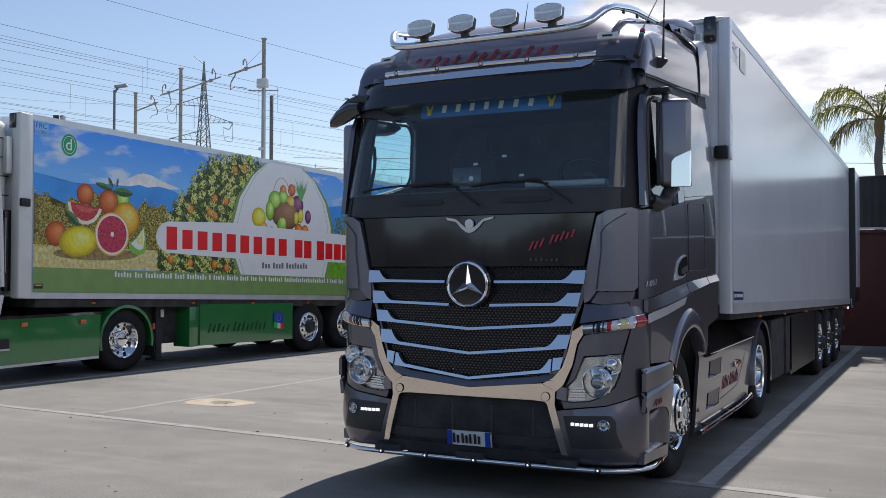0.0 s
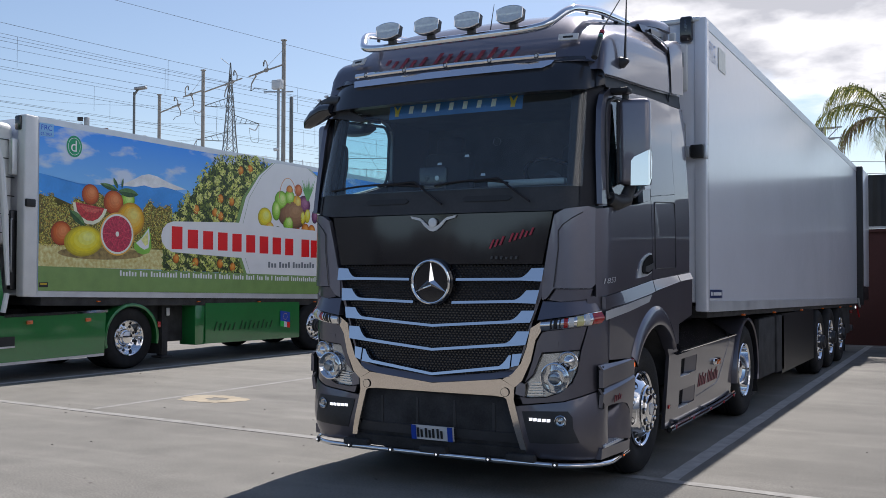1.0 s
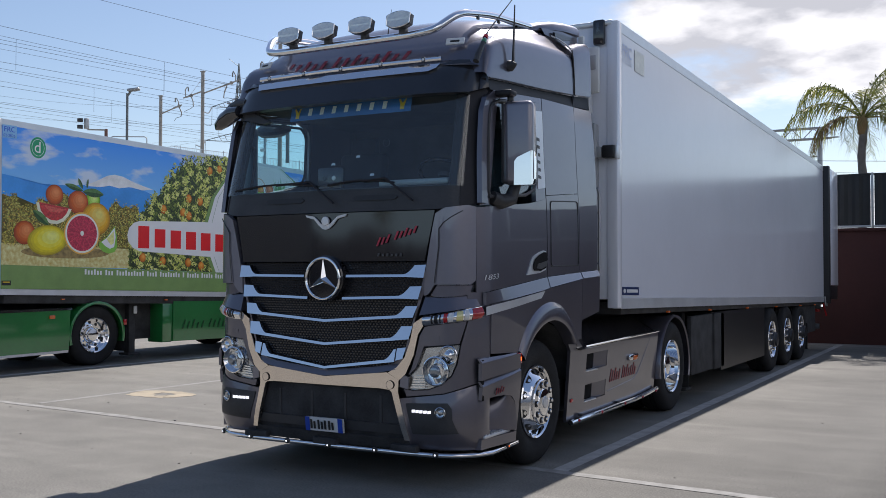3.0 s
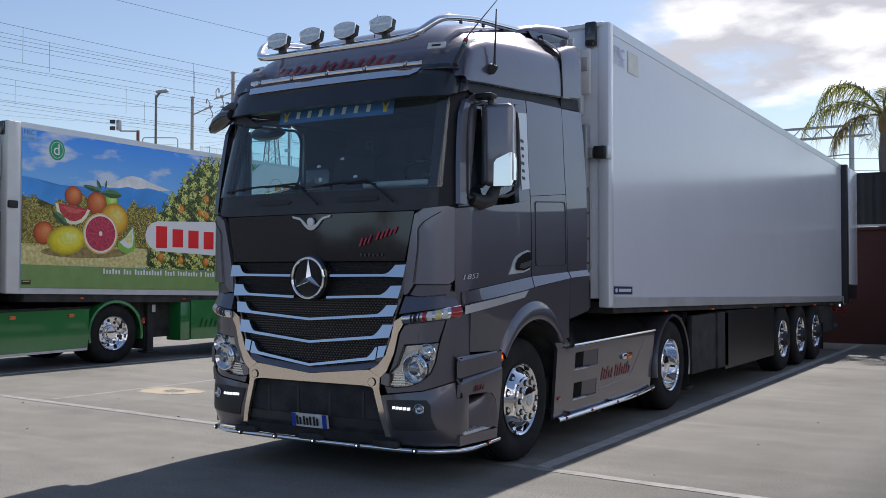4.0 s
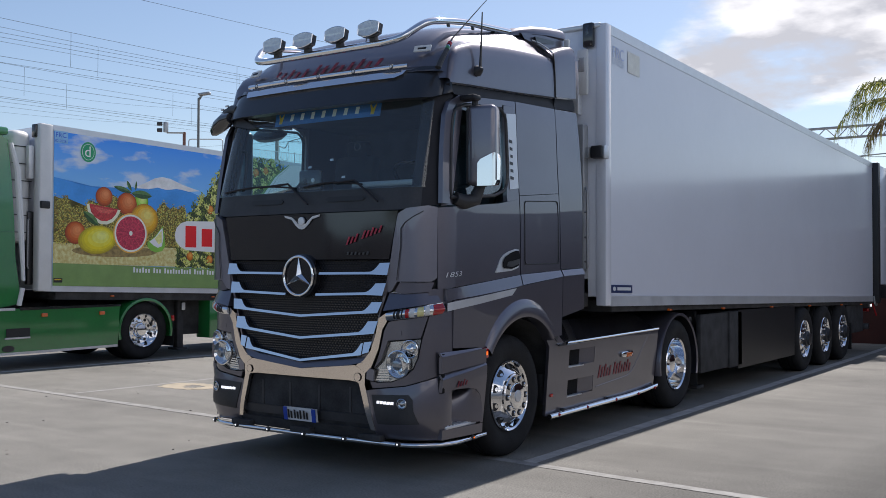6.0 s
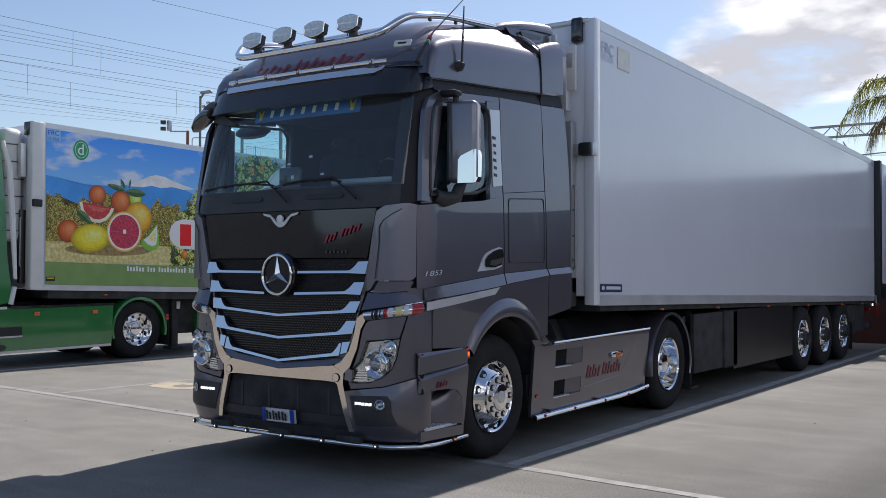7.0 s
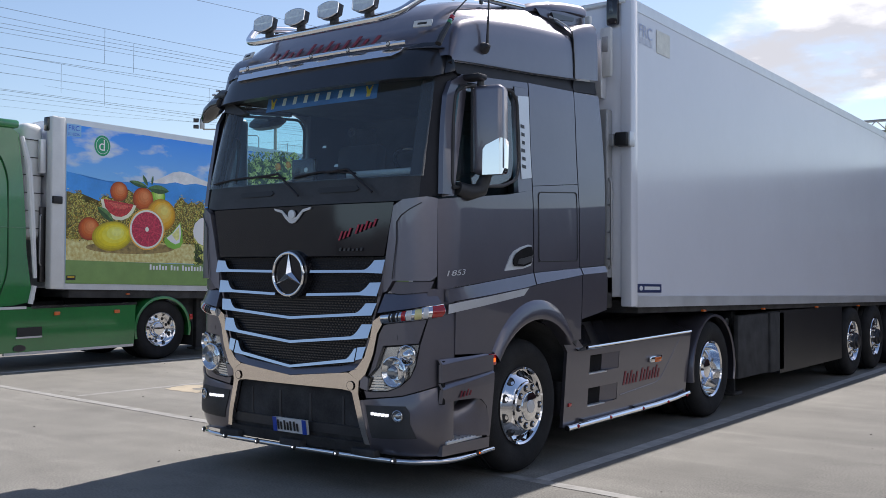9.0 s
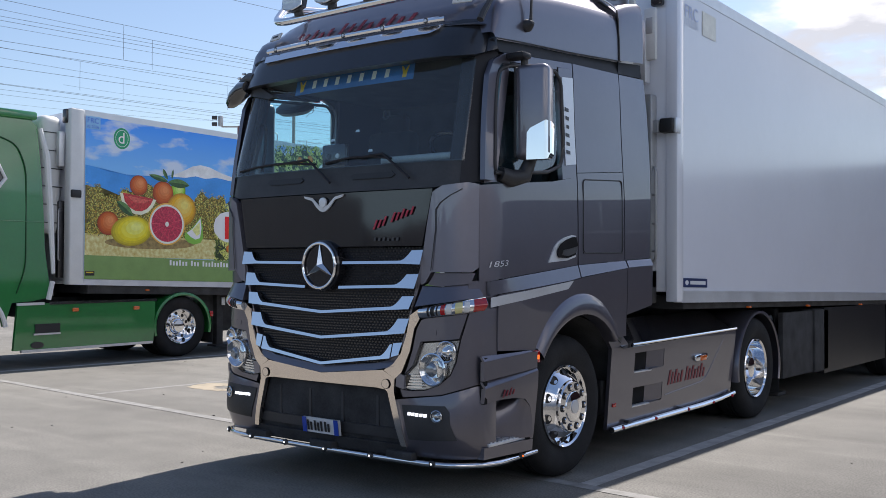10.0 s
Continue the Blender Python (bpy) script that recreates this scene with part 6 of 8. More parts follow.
    both("rear_mudwing", lambda: panel([(8.40, 1.06), (8.60, 0.94), (8.62, 1.06), (8.50, 1.14)], D, 0.05, 0.1, 0.1, 0.01, 0.008), M["black"], T)
    wl = []
    for k in range(19):
        a = radians(8 + 9 * k)
        wl.append((cy + 0.75 * math.cos(a), cz + 0.64 * math.sin(a)))

    def liner():
        bm = bmesh.new()
        A = [bm.verts.new((1.20, y, z)) for y, z in wl]
        B = [bm.verts.new((0.78, y, z)) for y, z in wl]
        for k in range(18):
            bm.faces.new((A[k], A[k + 1], B[k + 1], B[k]))
        return bm
    both("arch_liner", liner, M["matte"], T)
    # entry steps behind the bumper corner
    def swell(y):
        return 0.018 + 0.016 * max(0.0, min(1.0, (y - 6.72) / 0.3))

    def flare(top, low):
        return lambda y, z, o=0.0: E(y, z, o + swell(y) - 0.75 * max(0.0, z - low - (top - low) * (y - 6.72) / 0.55))
    both("step_box", lambda: box((0.99, 7.02, 0.62), (0.20, 0.46, 0.60), 0.02), M["matte"], T, "dark step well")
    # black strip in place of the shaded slit beside the step panels
    both("step_shade_strip", lambda: box((1.238, 6.752, 0.80), (0.040, 0.030, 0.30), 0.004), M["shade_black"], T)
    both("step_ledge", lambda: panel([(6.722, 0.926), (7.215, 0.966), (7.20, 0.974), (6.722, 0.958)], flare(0.968, 0.926), 0.02, 0.06, 0.01, 0, 0), M["paint"], T)
    both("step_panel", lambda: panel([(6.722, 0.800), (7.272, 0.853), (7.272, 0.962), (7.215, 0.964), (6.722, 0.924)], lambda y, z, o=0.0: E(y, z, o + swell(y)), 0.03, 0.06, 0.05, 0.003, 0.002), M["paint"], T, "grey panel beside the entry steps")
    both("riser_ledge", lambda: panel([(6.735, 0.752), (7.278, 0.834), (7.278, 0.850), (6.735, 0.791)], flare(0.835, 0.752), 0.02, 0.06, 0.012, 0, 0), M["paint"], T)
    both("step_riser", lambda: panel([(6.735, 0.655), (6.90, 0.668), (7.05, 0.668), (7.15, 0.650), (7.21, 0.60), (7.24, 0.52), (7.25, 0.37), (7.285, 0.37), (7.285, 0.833), (6.735, 0.750)], lambda y, z, o=0.0: E(y, z, o + swell(y) - 0.10 * max(0.0, 0.76 - z)), 0.03, 0.05, 0.05, 0.003, 0.002), M["paint"], T, "flared grey panel over the step")

    def rim_y(z):
        return lerp_table([(0.38, 6.985), (0.48, 6.985), (0.56, 7.01), (0.62, 7.06), (0.655, 7.13)], z)

    def out_y(z):
        return lerp_table([(0.38, 7.252), (0.52, 7.243), (0.60, 7.213), (0.655, 7.152)], z)
    zs = [0.385 + 0.0275 * k for k in range(11)]
    # black plate puts the shade of the deep well into its colour
    both("step_back", lambda: box((1.085, 6.96, 0.52), (0.03, 0.46, 0.31), 0.003), M["black"], T, "back of the step well, coloured black for its shade")

    def cheek():
        bm = bmesh.new()
        rows = []
        for z in zs:
            a, b = rim_y(min(z, 0.655)), out_y(min(z, 0.655))
            rows.append([bm.verts.new(E(a + (b - a) * k / 8, z, -0.15 * (1 - k / 8) ** 1.6 + 0.012)) for k in range(9)])
        for A, B in zip(rows, rows[1:]):
            for k in range(8):
                bm.faces.new((A[k], A[k + 1], B[k + 1], B[k]))
        return bm
    both("step_cheek", cheek, M["paint"], T, "", 60)
    both("step_lamp", lambda: box((1.115, 6.96, 0.628), (0.03, 0.07, 0.018), 0.005), M["whiteplastic"], T, "small white step lamp")

    def tread():
        bm = box((1.19, 7.01, 0.378), (0.12, 0.42, 0.022), 0.004)
        for k in range(9):
            bm = box((1.19, 6.83 + 0.045 * k, 0.391), (0.11, 0.018, 0.008), 0, bm)
        return bm
    both("step_tread", tread, M["alu"], T, "ribbed aluminium step tread")
    both("step_foot", lambda: panel([(6.76, 0.29), (7.28, 0.29), (7.28, 0.366), (6.76, 0.366)], E, 0.05, 0.1, 0.1, 0.008, 0.006, off=0.002), M["paint"], T)
    bars([4], 6.90, 0.682, 0.05, 0.4, E, T, M["redtext"], slant=0.4, width=0.28, rise=0.15, off=0.030)
    both("side_marker", lambda: box((1.284, 7.298, 0.925), (0.04, 0.065, 0.085), 0.012), M["redlens"], T, "red side marker lamp")
    both("side_marker_core", lambda: box((1.304, 7.292, 0.922), (0.010, 0.03, 0.03), 0.003), M["hot"], T)
    # handle, badge bars
    both("handle_rim", lambda: panel([(7.475, 1.569), (7.722, 1.586), (7.842, 1.612), (7.878, 1.697), (7.848, 1.768), (7.80, 1.772), (7.69, 1.750), (7.60, 1.718), (7.551, 1.68)], D, 0.012, 0.05, 0.05, 0.006, 0.005, off=0.010), M["alu"], T, "pale surround of the handle")
    # flat dark sheet proud of the door, painted as the recess's shade
    both("handle_shade_sheet", lambda: panel([(7.580, 1.622), (7.60, 1.606), (7.72, 1.603), (7.83, 1.628), (7.862, 1.70), (7.838, 1.757), (7.79, 1.757), (7.70, 1.735), (7.62, 1.70), (7.585, 1.66)], D, 0.006, 0.05, 0.05, 0.002, 0.001, off=0.016), M["shade_black"], T, "dark sheet painted for the shade of the handle recess")
    both("door_handle", lambda: panel([(7.63, 1.625), (7.72, 1.618), (7.83, 1.645), (7.85, 1.69), (7.72, 1.668), (7.65, 1.66)], D, 0.012, 0.05, 0.05, 0.006, 0.006, off=0.026), M["black"], T, "black door handle")
    part("model_number", text_mesh("1853", 0.062, lambda u, v, o=0.0: G(6.782 + u * 1.62 + 0.3 * v, 1.530 + 0.12 * u + v * 0.9, o), 0.0, 0.0, 0.005), M["alu"], T, "raised silver model number")
    bars([6], 2.36, -7.80, 0.05, 0.75, lambda u, v, o=0.0: D(-v, u, o), T, M["dark_metal"], slant=0.1, width=0.50, off=0.006)


build_flank()


def build_mirrors():
    def housing():
        return box((1.362, 7.15, 2.575), (0.235, 0.16, 0.64), 0.045, m=pose(0, 0, 0, 0, 0, 14), seg=4)
    # lighter than the body paint, to stand in for sky mirrored in the housing
    part("mirror_housing", housing(), M["paint_lt"], T, "tall grey mirror housing")
    part("mirror_housing", mirrored(housing()), M["paint_lt"], T, "tall grey mirror housing")
    part("mirror_edge", box((1.247, 7.125, 2.575), (0.03, 0.12, 0.61), 0.012, m=pose(0, 0, 0, 0, 0, 14)), M["black"], T)
    def cap_skin(u, v, o):
        a = radians(14)
        b = max(0.0, u - 0.098) * 2.2
        x, y = u - 0.3 * b, -0.088 + b - o
        return Vector((1.372 + x * math.cos(a) - y * math.sin(a), 7.15 + x * math.sin(a) + y * math.cos(a), 2.40 + v))
    part("mirror_cap", panel([(-0.036, -0.150), (0.09, -0.150), (0.125, -0.142), (0.14, -0.12), (0.145, 0.09), (0.13, 0.108), (0.10, 0.11), (-0.01, 0.060), (-0.033, 0.03)], cap_skin, 0.04, 0.02, 0.06, 0.010, 0.010, off=0.010), M["chrome"], T, "chrome mirror cap", angle=50)
    part("mirror_glass", box((1.342, 7.232, 2.58), (0.19, 0.006, 0.55), 0.0, m=pose(0, 0, 0, 0, 0, 14)), M["mirror"], T)
    both("mirror_arm_top", lambda: box((1.268, 7.075, 2.952), (0.17, 0.11, 0.042), 0.014), M["pillar"], T, "black mirror arm")
    part("mirror_post", tube([(1.30, 7.12, 2.95), (1.30, 7.12, 2.86)], 0.026, 8), M["black"], T)
    both("mirror_arm_foot", lambda: tube([(1.24, 6.92, 2.15), (1.265, 7.02, 2.125), (1.30, 7.12, 2.15), (1.33, 7.16, 2.27)], [0.05, 0.06, 0.055, 0.04], 12), M["black"], T)
    # twin front mirror pods on the far corner
    part("front_mirror_arm", panel([(-1.24, 2.97), (-0.98, 2.965), (-0.70, 2.83), (-0.78, 2.82), (-1.05, 2.88), (-1.22, 2.90)], F, 0.05, 0.1, 0.05, 0.012, 0.014, off=0.045), M["black"], T, "black bracket of the front mirrors")
    part("front_mirror", tube([(-1.45, 6.87, 2.845), (-1.41, 6.86, 2.87), (-1.32, 6.84, 2.915), (-1.20, 6.81, 2.955), (-1.08, 6.76, 2.955)], [0.010, 0.045, 0.068, 0.070, 0.05], 14), M["gloss"], T, "glossy black front mirror pod")
    part("kerb_mirror", tube([(-1.39, 6.91, 2.955), (-1.35, 6.90, 2.975), (-1.25, 6.87, 3.01), (-1.12, 6.82, 3.03), (-1.0, 6.77, 3.02)], [0.010, 0.04, 0.055, 0.055, 0.04], 14), M["black"], T, "black kerb mirror pod")
    for x, y, z in ((-1.27, 6.83, 3.058), (-1.17, 6.79, 3.075)):
        part("pod_light", box((x, y, z), (0.035, 0.02, 0.018), 0.006), M["alu"], T)
    # rounded mirror over the far door, seen through the cab
    part("door_top_mirror", lathe([(0.0, 0.07), (0.10, 0.06), (0.16, 0.02), (0.17, -0.01), (0.16, -0.015)], (-1.33, 7.50, 2.905), (0.12, -0.35, 1), 24), M["black"], T, "black bowl-shaped mirror over the door")
    part("door_top_glass", lathe([(0.165, -0.012), (0.12, -0.045), (0.0, -0.065)], (-1.33, 7.50, 2.905), (0.12, -0.35, 1), 24), M["dark_metal"], T)
    part("grab_handle", tube(arc_pts([(-1.14, 6.96, 2.68), (-1.06, 6.93, 2.66), (-1.05, 6.92, 2.50), (-1.10, 6.93, 2.30)], 0.06), 0.014, 8), M["black"], T)


build_mirrors()


def build_chassis():
    both("frame_rail", lambda: box((0.40, 9.9, 0.90), (0.09, 5.2, 0.26), 0.01), M["matte"], T)
    part("engine_tunnel", box((0, 7.7, 0.95), (1.5, 2.0, 0.8), 0.05), M["matte"], T)
    part("front_axle", tube([(-0.95, 7.93, 0.5), (0.95, 7.895, 0.5)], 0.07, 10), M["matte"], T)
    part("rear_axle", tube([(-0.95, 11.585, 0.52), (0.95, 11.585, 0.52)], 0.10, 10), M["matte"], T)
    part("fifth_wheel", lathe([(0.0, 0.10), (0.42, 0.10), (0.45, 0.05), (0.45, 0.0), (0, 0)], (0, 11.3, 1.06), (0, 0, 1), 28), M["matte"], T)
    part("deck_plate", box((0, 9.7, 0.97), (2.0, 1.7, 0.05), 0.01), M["matte"], T)
    part("fuel_tank", box((0.82, 9.75, 0.60), (0.55, 2.2, 0.56), 0.1, seg=3), M["dark_metal"], T)
    part("battery_box", box((-0.86, 9.75, 0.60), (0.55, 2.2, 0.56), 0.1, seg=3), M["dark_metal"], T)
    def K(y, z, o=0.0):
        return Vector((1.240 + o - 0.07 * max(0.0, 0.90 - z), y, z))

    def skirt():
        bm = None
        for poly in ([(8.46, 0.27), (8.87, 0.275), (8.86, 0.43), (8.86, 0.912), (8.755, 0.908), (8.70, 0.95), (8.53, 1.075), (8.36, 1.02), (8.46, 0.90)], [(8.86, 0.845), (9.40, 0.85), (9.40, 0.918), (8.86, 0.912)],
                     [(8.86, 0.562), (9.40, 0.565), (9.40, 0.70), (8.86, 0.684)], [(8.87, 0.275), (9.40, 0.285), (9.40, 0.415), (8.86, 0.404)], [(9.40, 0.285), (10.93, 0.325), (10.98, 0.945), (9.40, 0.918)]):
            bm = panel(poly, K, 0.03, 0.2, 0.0215, 0, 0, bm=bm)
        return bm
    both("side_skirt", skirt, M["paint"], T, "grey chassis side skirt")
    for z0, z1 in ((0.684, 0.848), (0.404, 0.562)):
        # dark sheet just behind each hole, its shade put into the colour
        both("step_opening_shade", lambda: panel([(8.85, z0 - 0.02), (9.23, z0 - 0.01), (9.23, z1 + 0.01), (8.85, z1 + 0.01)], lambda y, z, o=0: K(y, z, o - 0.055), 0.02, 0.2, 0.05, 0, 0), M["shade_black"], T, "dark sheet for the shade inside the step opening")
        both("step_cheek", lambda: panel([(9.165, z0 - 0.01), (9.405, z0 + 0.02), (9.405, z1), (9.165, z1 + 0.005)], lambda y, z, o=0: K(y, z, o - 0.05 + 0.048 * (y - 9.165) / 0.24), 0.02, 0.2, 0.05, 0, 0), M["paint"], T)
        both("skirt_tread", lambda: box((K(9.0, z0).x - 0.024, 9.02, z0 + 0.002), (0.05, 0.32, 0.014), 0.004), M["alu"], T)
    both("skirt_shelf", lambda: panel([(8.60, 0.90), (11.0, 0.94), (11.0, 1.12), (8.55, 1.10)], lambda y, z, o=0.0: Vector((1.235 - 1.6 * (z - 0.93) + o, y, z)), 0.02, 0.3, 0.06, 0.006, 0.006), M["gloss"], T, "glossy black shelf over the skirt")
    both("skirt_crease", lambda: tube(arc_pts([K(10.74, 0.93, -0.002), K(10.50, 0.70, -0.002), K(10.28, 0.50, -0.002), K(9.46, 0.446, -0.002)], 0.12, 5), 0.006, 8), M["paint"], T)
    part("skirt_marker", box((K(8.546, 0.454).x + 0.003, 8.546, 0.454), (0.016, 0.05, 0.03), 0.003), M["redlens"], T)
    both("skirt_top_bar", lambda: tube([(1.252, 8.78, 0.920), (1.252, 10.95, 0.955)], 0.013, 8), M["chrome"], T, "chrome bar along the skirt top")
    for y in (8.75, 9.75, 10.75):
        both("bar_bracket", lambda: box((1.175, y, 0.305), (0.13, 0.03, 0.02), 0.004), M["dark_metal"], T)
    both("skirt_bottom_bar", lambda: tube([(1.235, 8.47, 0.268), (1.235, 10.2, 0.288), (1.235, 10.6, 0.305), (1.235, 10.93, 0.330)], 0.024, 10), M["chrome"], T, "chrome tube along the skirt foot")
    for y in (8.62, 9.2, 9.85, 10.4, 10.85):
        part("bar_light", lathe([(0.016, -0.01), (0.014, 0.006), (0, 0.008)], (1.258, y, 0.272 + 0.010 * (y - 8.6) + (0.015 if y > 10.5 else 0)), (1, 0, -0.4), 10), M["redlens"], T)
    part("skirt_lamp", box((1.242, 10.14, 0.728), (0.03, 0.26, 0.06), 0.012), M["chrome"], T)
    part("skirt_lamp_lens", box((1.255, 10.17, 0.722), (0.02, 0.13, 0.048), 0.008), M["amber"], T, "amber side lamp")
    bars([5, 7], 9.50, 0.530, 0.125, 0.24, K, T, M["redtext"], slant=0.25, width=0.26, space=0.3, rise=0.02, off=0.004)
    # drive axle mudguards

    def guard():
        bm = bmesh.new()
        rows = []
        for k in range(25):
            a = radians(-18 + 8.7 * k)
            y, z = 11.585 + 0.60 * math.cos(a), 0.53 + 0.585 * math.sin(a)
            z = max(z, 0.36)
            rows.append([bm.verts.new((x, 11.585 + (y - 11.585) * r, 0.53 + (z - 0.53) * r)) for x, r in ((0.66, 1.0), (1.235, 1.0), (1.26, 0.985), (1.262, 0.95), (1.25, 0.935))])
        for A, B in zip(rows, rows[1:]):
            for i in range(4):
                bm.faces.new((A[i], A[i + 1], B[i + 1], B[i]))
        return bm
    both("mudguard", guard, M["paint"], T, "grey drive wheel mudguard")
    both("mud_flap", lambda: box((0.95, 12.22, 0.42), (0.56, 0.015, 0.42), 0.004), M["rubber"], T)
    for sx in (1, -1):
        wheel(T, (sx * 1.04, 7.862, 0.52), sx, "steer")
        wheel(T, (sx * 1.07, 11.585, 0.52), sx, "drive")
        wheel(T, (sx * 0.74, 11.585, 0.52), sx, "drive")
    bm = None
    for k in range(3):
        pts = [(0.2 * k - 0.2 + 0.1 * math.sin(j), 8.7 + 0.12 * j, 1.75 - 0.5 * math.sin(math.pi * j / 7)) for j in range(8)]
        part("air_hose", tube(pts, 0.018, 6), M["black"], T)


build_chassis()

# ---- the white refrigerated trailer ----
SL = 0.0185


def build_trailer():
    t = thing("refrigerated_trailer", (0, 16, 0), "long white refrigerated box trailer with aluminium edges", "trailer")

    def X(y, z, o=0.0):
        return Vector((1.30 + o, y, z - SL * (y - 9.5)))

    def sh(bm):
        for v in bm.verts:
            v.co.z -= SL * (v.co.y - 9.5)
        return bm
    y0, y1 = 9.52, 22.06
    part("body", sh(box((0, (y0 + y1) / 2, 2.68), (2.56, y1 - y0, 2.70), 0.02)), M["white"], t, "white insulated body")
    both("side_panel", lambda: panel([(9.62, 1.345), (22.05, 1.345), (22.05, 3.965), (9.62, 3.965)], X, 0.02, 0.6, 0.3, 0.004, 0.003), M["white"], t, "smooth white side panel")
    both("top_rail", lambda: panel([(9.52, 3.965), (22.06, 3.965), (22.06, 4.065), (9.52, 4.065)], X, 0.05, 1.0, 0.3, 0.01, 0.01, off=0.012), M["alu"], t, "aluminium top rail")
    both("bottom_rail", lambda: panel([(9.60, 1.24), (22.06, 1.24), (22.06, 1.345), (9.60, 1.345)], X, 0.08, 1.0, 0.3, 0.012, 0.01, off=0.014), M["alu"], t, "bright aluminium bottom rail")
    both("front_post", lambda: sh(box((1.25, 9.57, 2.655), (0.11, 0.13, 2.82), 0.012, seg=2)), M["white"], t, "white front corner post")
    part("roof_front", sh(box((0, 9.56, 4.05), (2.5, 0.13, 0.05), 0.015)), M["alu"], t)
    both("corner_cap", lambda: sh(box((1.125, 9.49, 3.955), (0.12, 0.06, 0.25), 0.022)), M["gloss"], t, "black corner lamp cap")
    both("corner_lamp", lambda: sh(box((1.125, 9.455, 3.99), (0.035, 0.02, 0.12), 0.008)), M["lampglass"], t)
    both("side_clasp", lambda: sh(box((1.232, 9.47, 2.77), (0.125, 0.09, 0.125), 0.015)), M["ink"], t, "black corner clasp")
    both("clasp_edge", lambda: sh(box((1.305, 9.50, 2.77), (0.025, 0.10, 0.13), 0.006)), M["alu"], t)
    both("clasp_plate", lambda: sh(box((1.08, 9.44, 2.765), (0.17, 0.05, 0.11), 0.01)), M["galv"], t)
    both("rear_post", lambda: sh(box((1.285, 22.16, 2.64), (0.25, 0.18, 2.86), 0.012)), M["ink"], t, "black rear door seal post")
    both("rear_door", lambda: sh(box((1.38, 22.78, 2.81), (0.06, 1.04, 2.44), 0.012)), M["white"], t, "white rear door folded back")
    both("rear_door_foot", lambda: sh(box((1.375, 22.76, 1.44), (0.05, 1.0, 0.28), 0.01)), M["dark_metal"], t)
    part("rear_frame", sh(box((0, 22.05, 1.22), (2.5, 0.2, 0.24), 0.02)), M["dark_metal"], t)
    both("tail_lamp", lambda: box((1.10, 22.25, 0.85), (0.18, 0.12, 0.12), 0.02), M["redlens"], t)
    both("tail_marker", lambda: tube([(1.27, 22.1, 0.98), (1.30, 22.35, 0.72)], 0.02, 6), M["redlens"], t)
    both("rear_marker", lambda: box((1.27, 22.0, 0.93), (0.02, 0.05, 0.05), 0.006), M["led"], t)
    # door latch hook
    part("latch_hook", tube(arc_pts([(1.33, 22.0, 1.12), (1.34, 22.02, 0.95), (1.34, 22.22, 0.92), (1.34, 22.24, 1.15)], 0.05), 0.014, 6), M["galv"], t)
    # cooling unit and fittings on the front wall
    part("cooling_unit", sh(box((0, 9.36, 3.0), (1.9, 0.30, 1.75), 0.12, seg=4)), M["whiteplastic"], t, "white cooling unit on the front wall")
    both("unit_door", lambda: sh(box((0.98, 9.42, 3.42), (0.18, 0.1, 0.55), 0.02)), M["alu"], t)
    both("unit_vent", lambda: sh(box((0.985, 9.365, 3.46), (0.09, 0.02, 0.16), 0.004)), M["dark_metal"], t)
    both("unit_side", lambda: sh(box((1.0, 9.44, 2.2), (0.24, 0.12, 1.7), 0.02)), M["galv"], t)
    both("grab_rail", lambda: sh(tube(arc_pts([(1.06, 9.46, 1.58), (1.155, 9.40, 1.60), (1.155, 9.40, 2.40), (1.06, 9.46, 2.44)], 0.07), 0.012, 6)), M["galv"], t)
    for z in (1.68, 1.92, 2.17):
        part("grab_rung", sh(tube([(0.98, 9.42, z), (1.155, 9.40, z)], 0.010, 6)), M["galv"], t)
    both("unit_foot", lambda: sh(box((1.02, 9.42, 1.38), (0.2, 0.16, 0.3), 0.02)), M["black"], t)
    both("unit_hatch", lambda: sh(box((1.10, 9.41, 3.57), (0.115, 0.05, 0.46), 0.02)), M["whiteplastic"], t, "white hatch on the front wall")
    both("hatch_recess", lambda: sh(box((1.10, 9.382, 3.64), (0.06, 0.01, 0.14), 0.004)), M["galv"], t)
    # markings
    part("class_letters", text_mesh("FRC", 0.165, X, 9.66, 3.755), mat("faded_blue_ink", (0.42, 0.49, 0.70), 0.4, var=0.05), t, "faded blue letters")
    part("class_date", text_mesh("07/2026", 0.085, X, 9.665, 3.685), mat("faded_blue_date", (0.52, 0.56, 0.66), 0.4, var=0.05), t, "faded blue date")
    part("sheet_label", panel([(10.04, 3.665), (10.34, 3.665), (10.34, 3.885), (10.04, 3.885)], X, 0.002, 0.5, 0.5, 0, 0, off=0.003), mat("grey_green_sheet", (0.78, 0.77, 0.69), 0.35, var=0.15, scale=9), t, "grey-green sheet label")
    part("maker_label", panel([(9.63, 1.375), (10.14, 1.375), (10.14, 1.455), (9.63, 1.455)], X, 0.002, 0.9, 0.5, 0, 0, off=0.004), M["navy"], t, "navy maker's label with a plain pale bar")
    part("maker_bar", panel([(9.77, 1.40), (10.10, 1.40), (10.10, 1.432), (9.77, 1.432)], X, 0.001, 0.9, 0.5, 0, 0, off=0.006), M["plate"], t)
    part("maker_mark", panel(ellipse((9.70, 1.415), 0.035, 0.022, 14), X, 0.001, 0.9, 0.5, 0, 0, off=0.006), M["plate"], t)
    for y in (11.2, 13.0, 15.1, 17.2, 19.4, 21.0):
        part("side_lamp", box((1.29, y, 1.19 - SL * (y - 9.5)), (0.04, 0.06, 0.022), 0.006), M["amber"], t, "small amber side lamp")
    # underside
    both("chassis_rail", lambda: sh(box((0.45, 15.9, 1.08), (0.12, 12.2, 0.30), 0.01)), M["matte"], t)
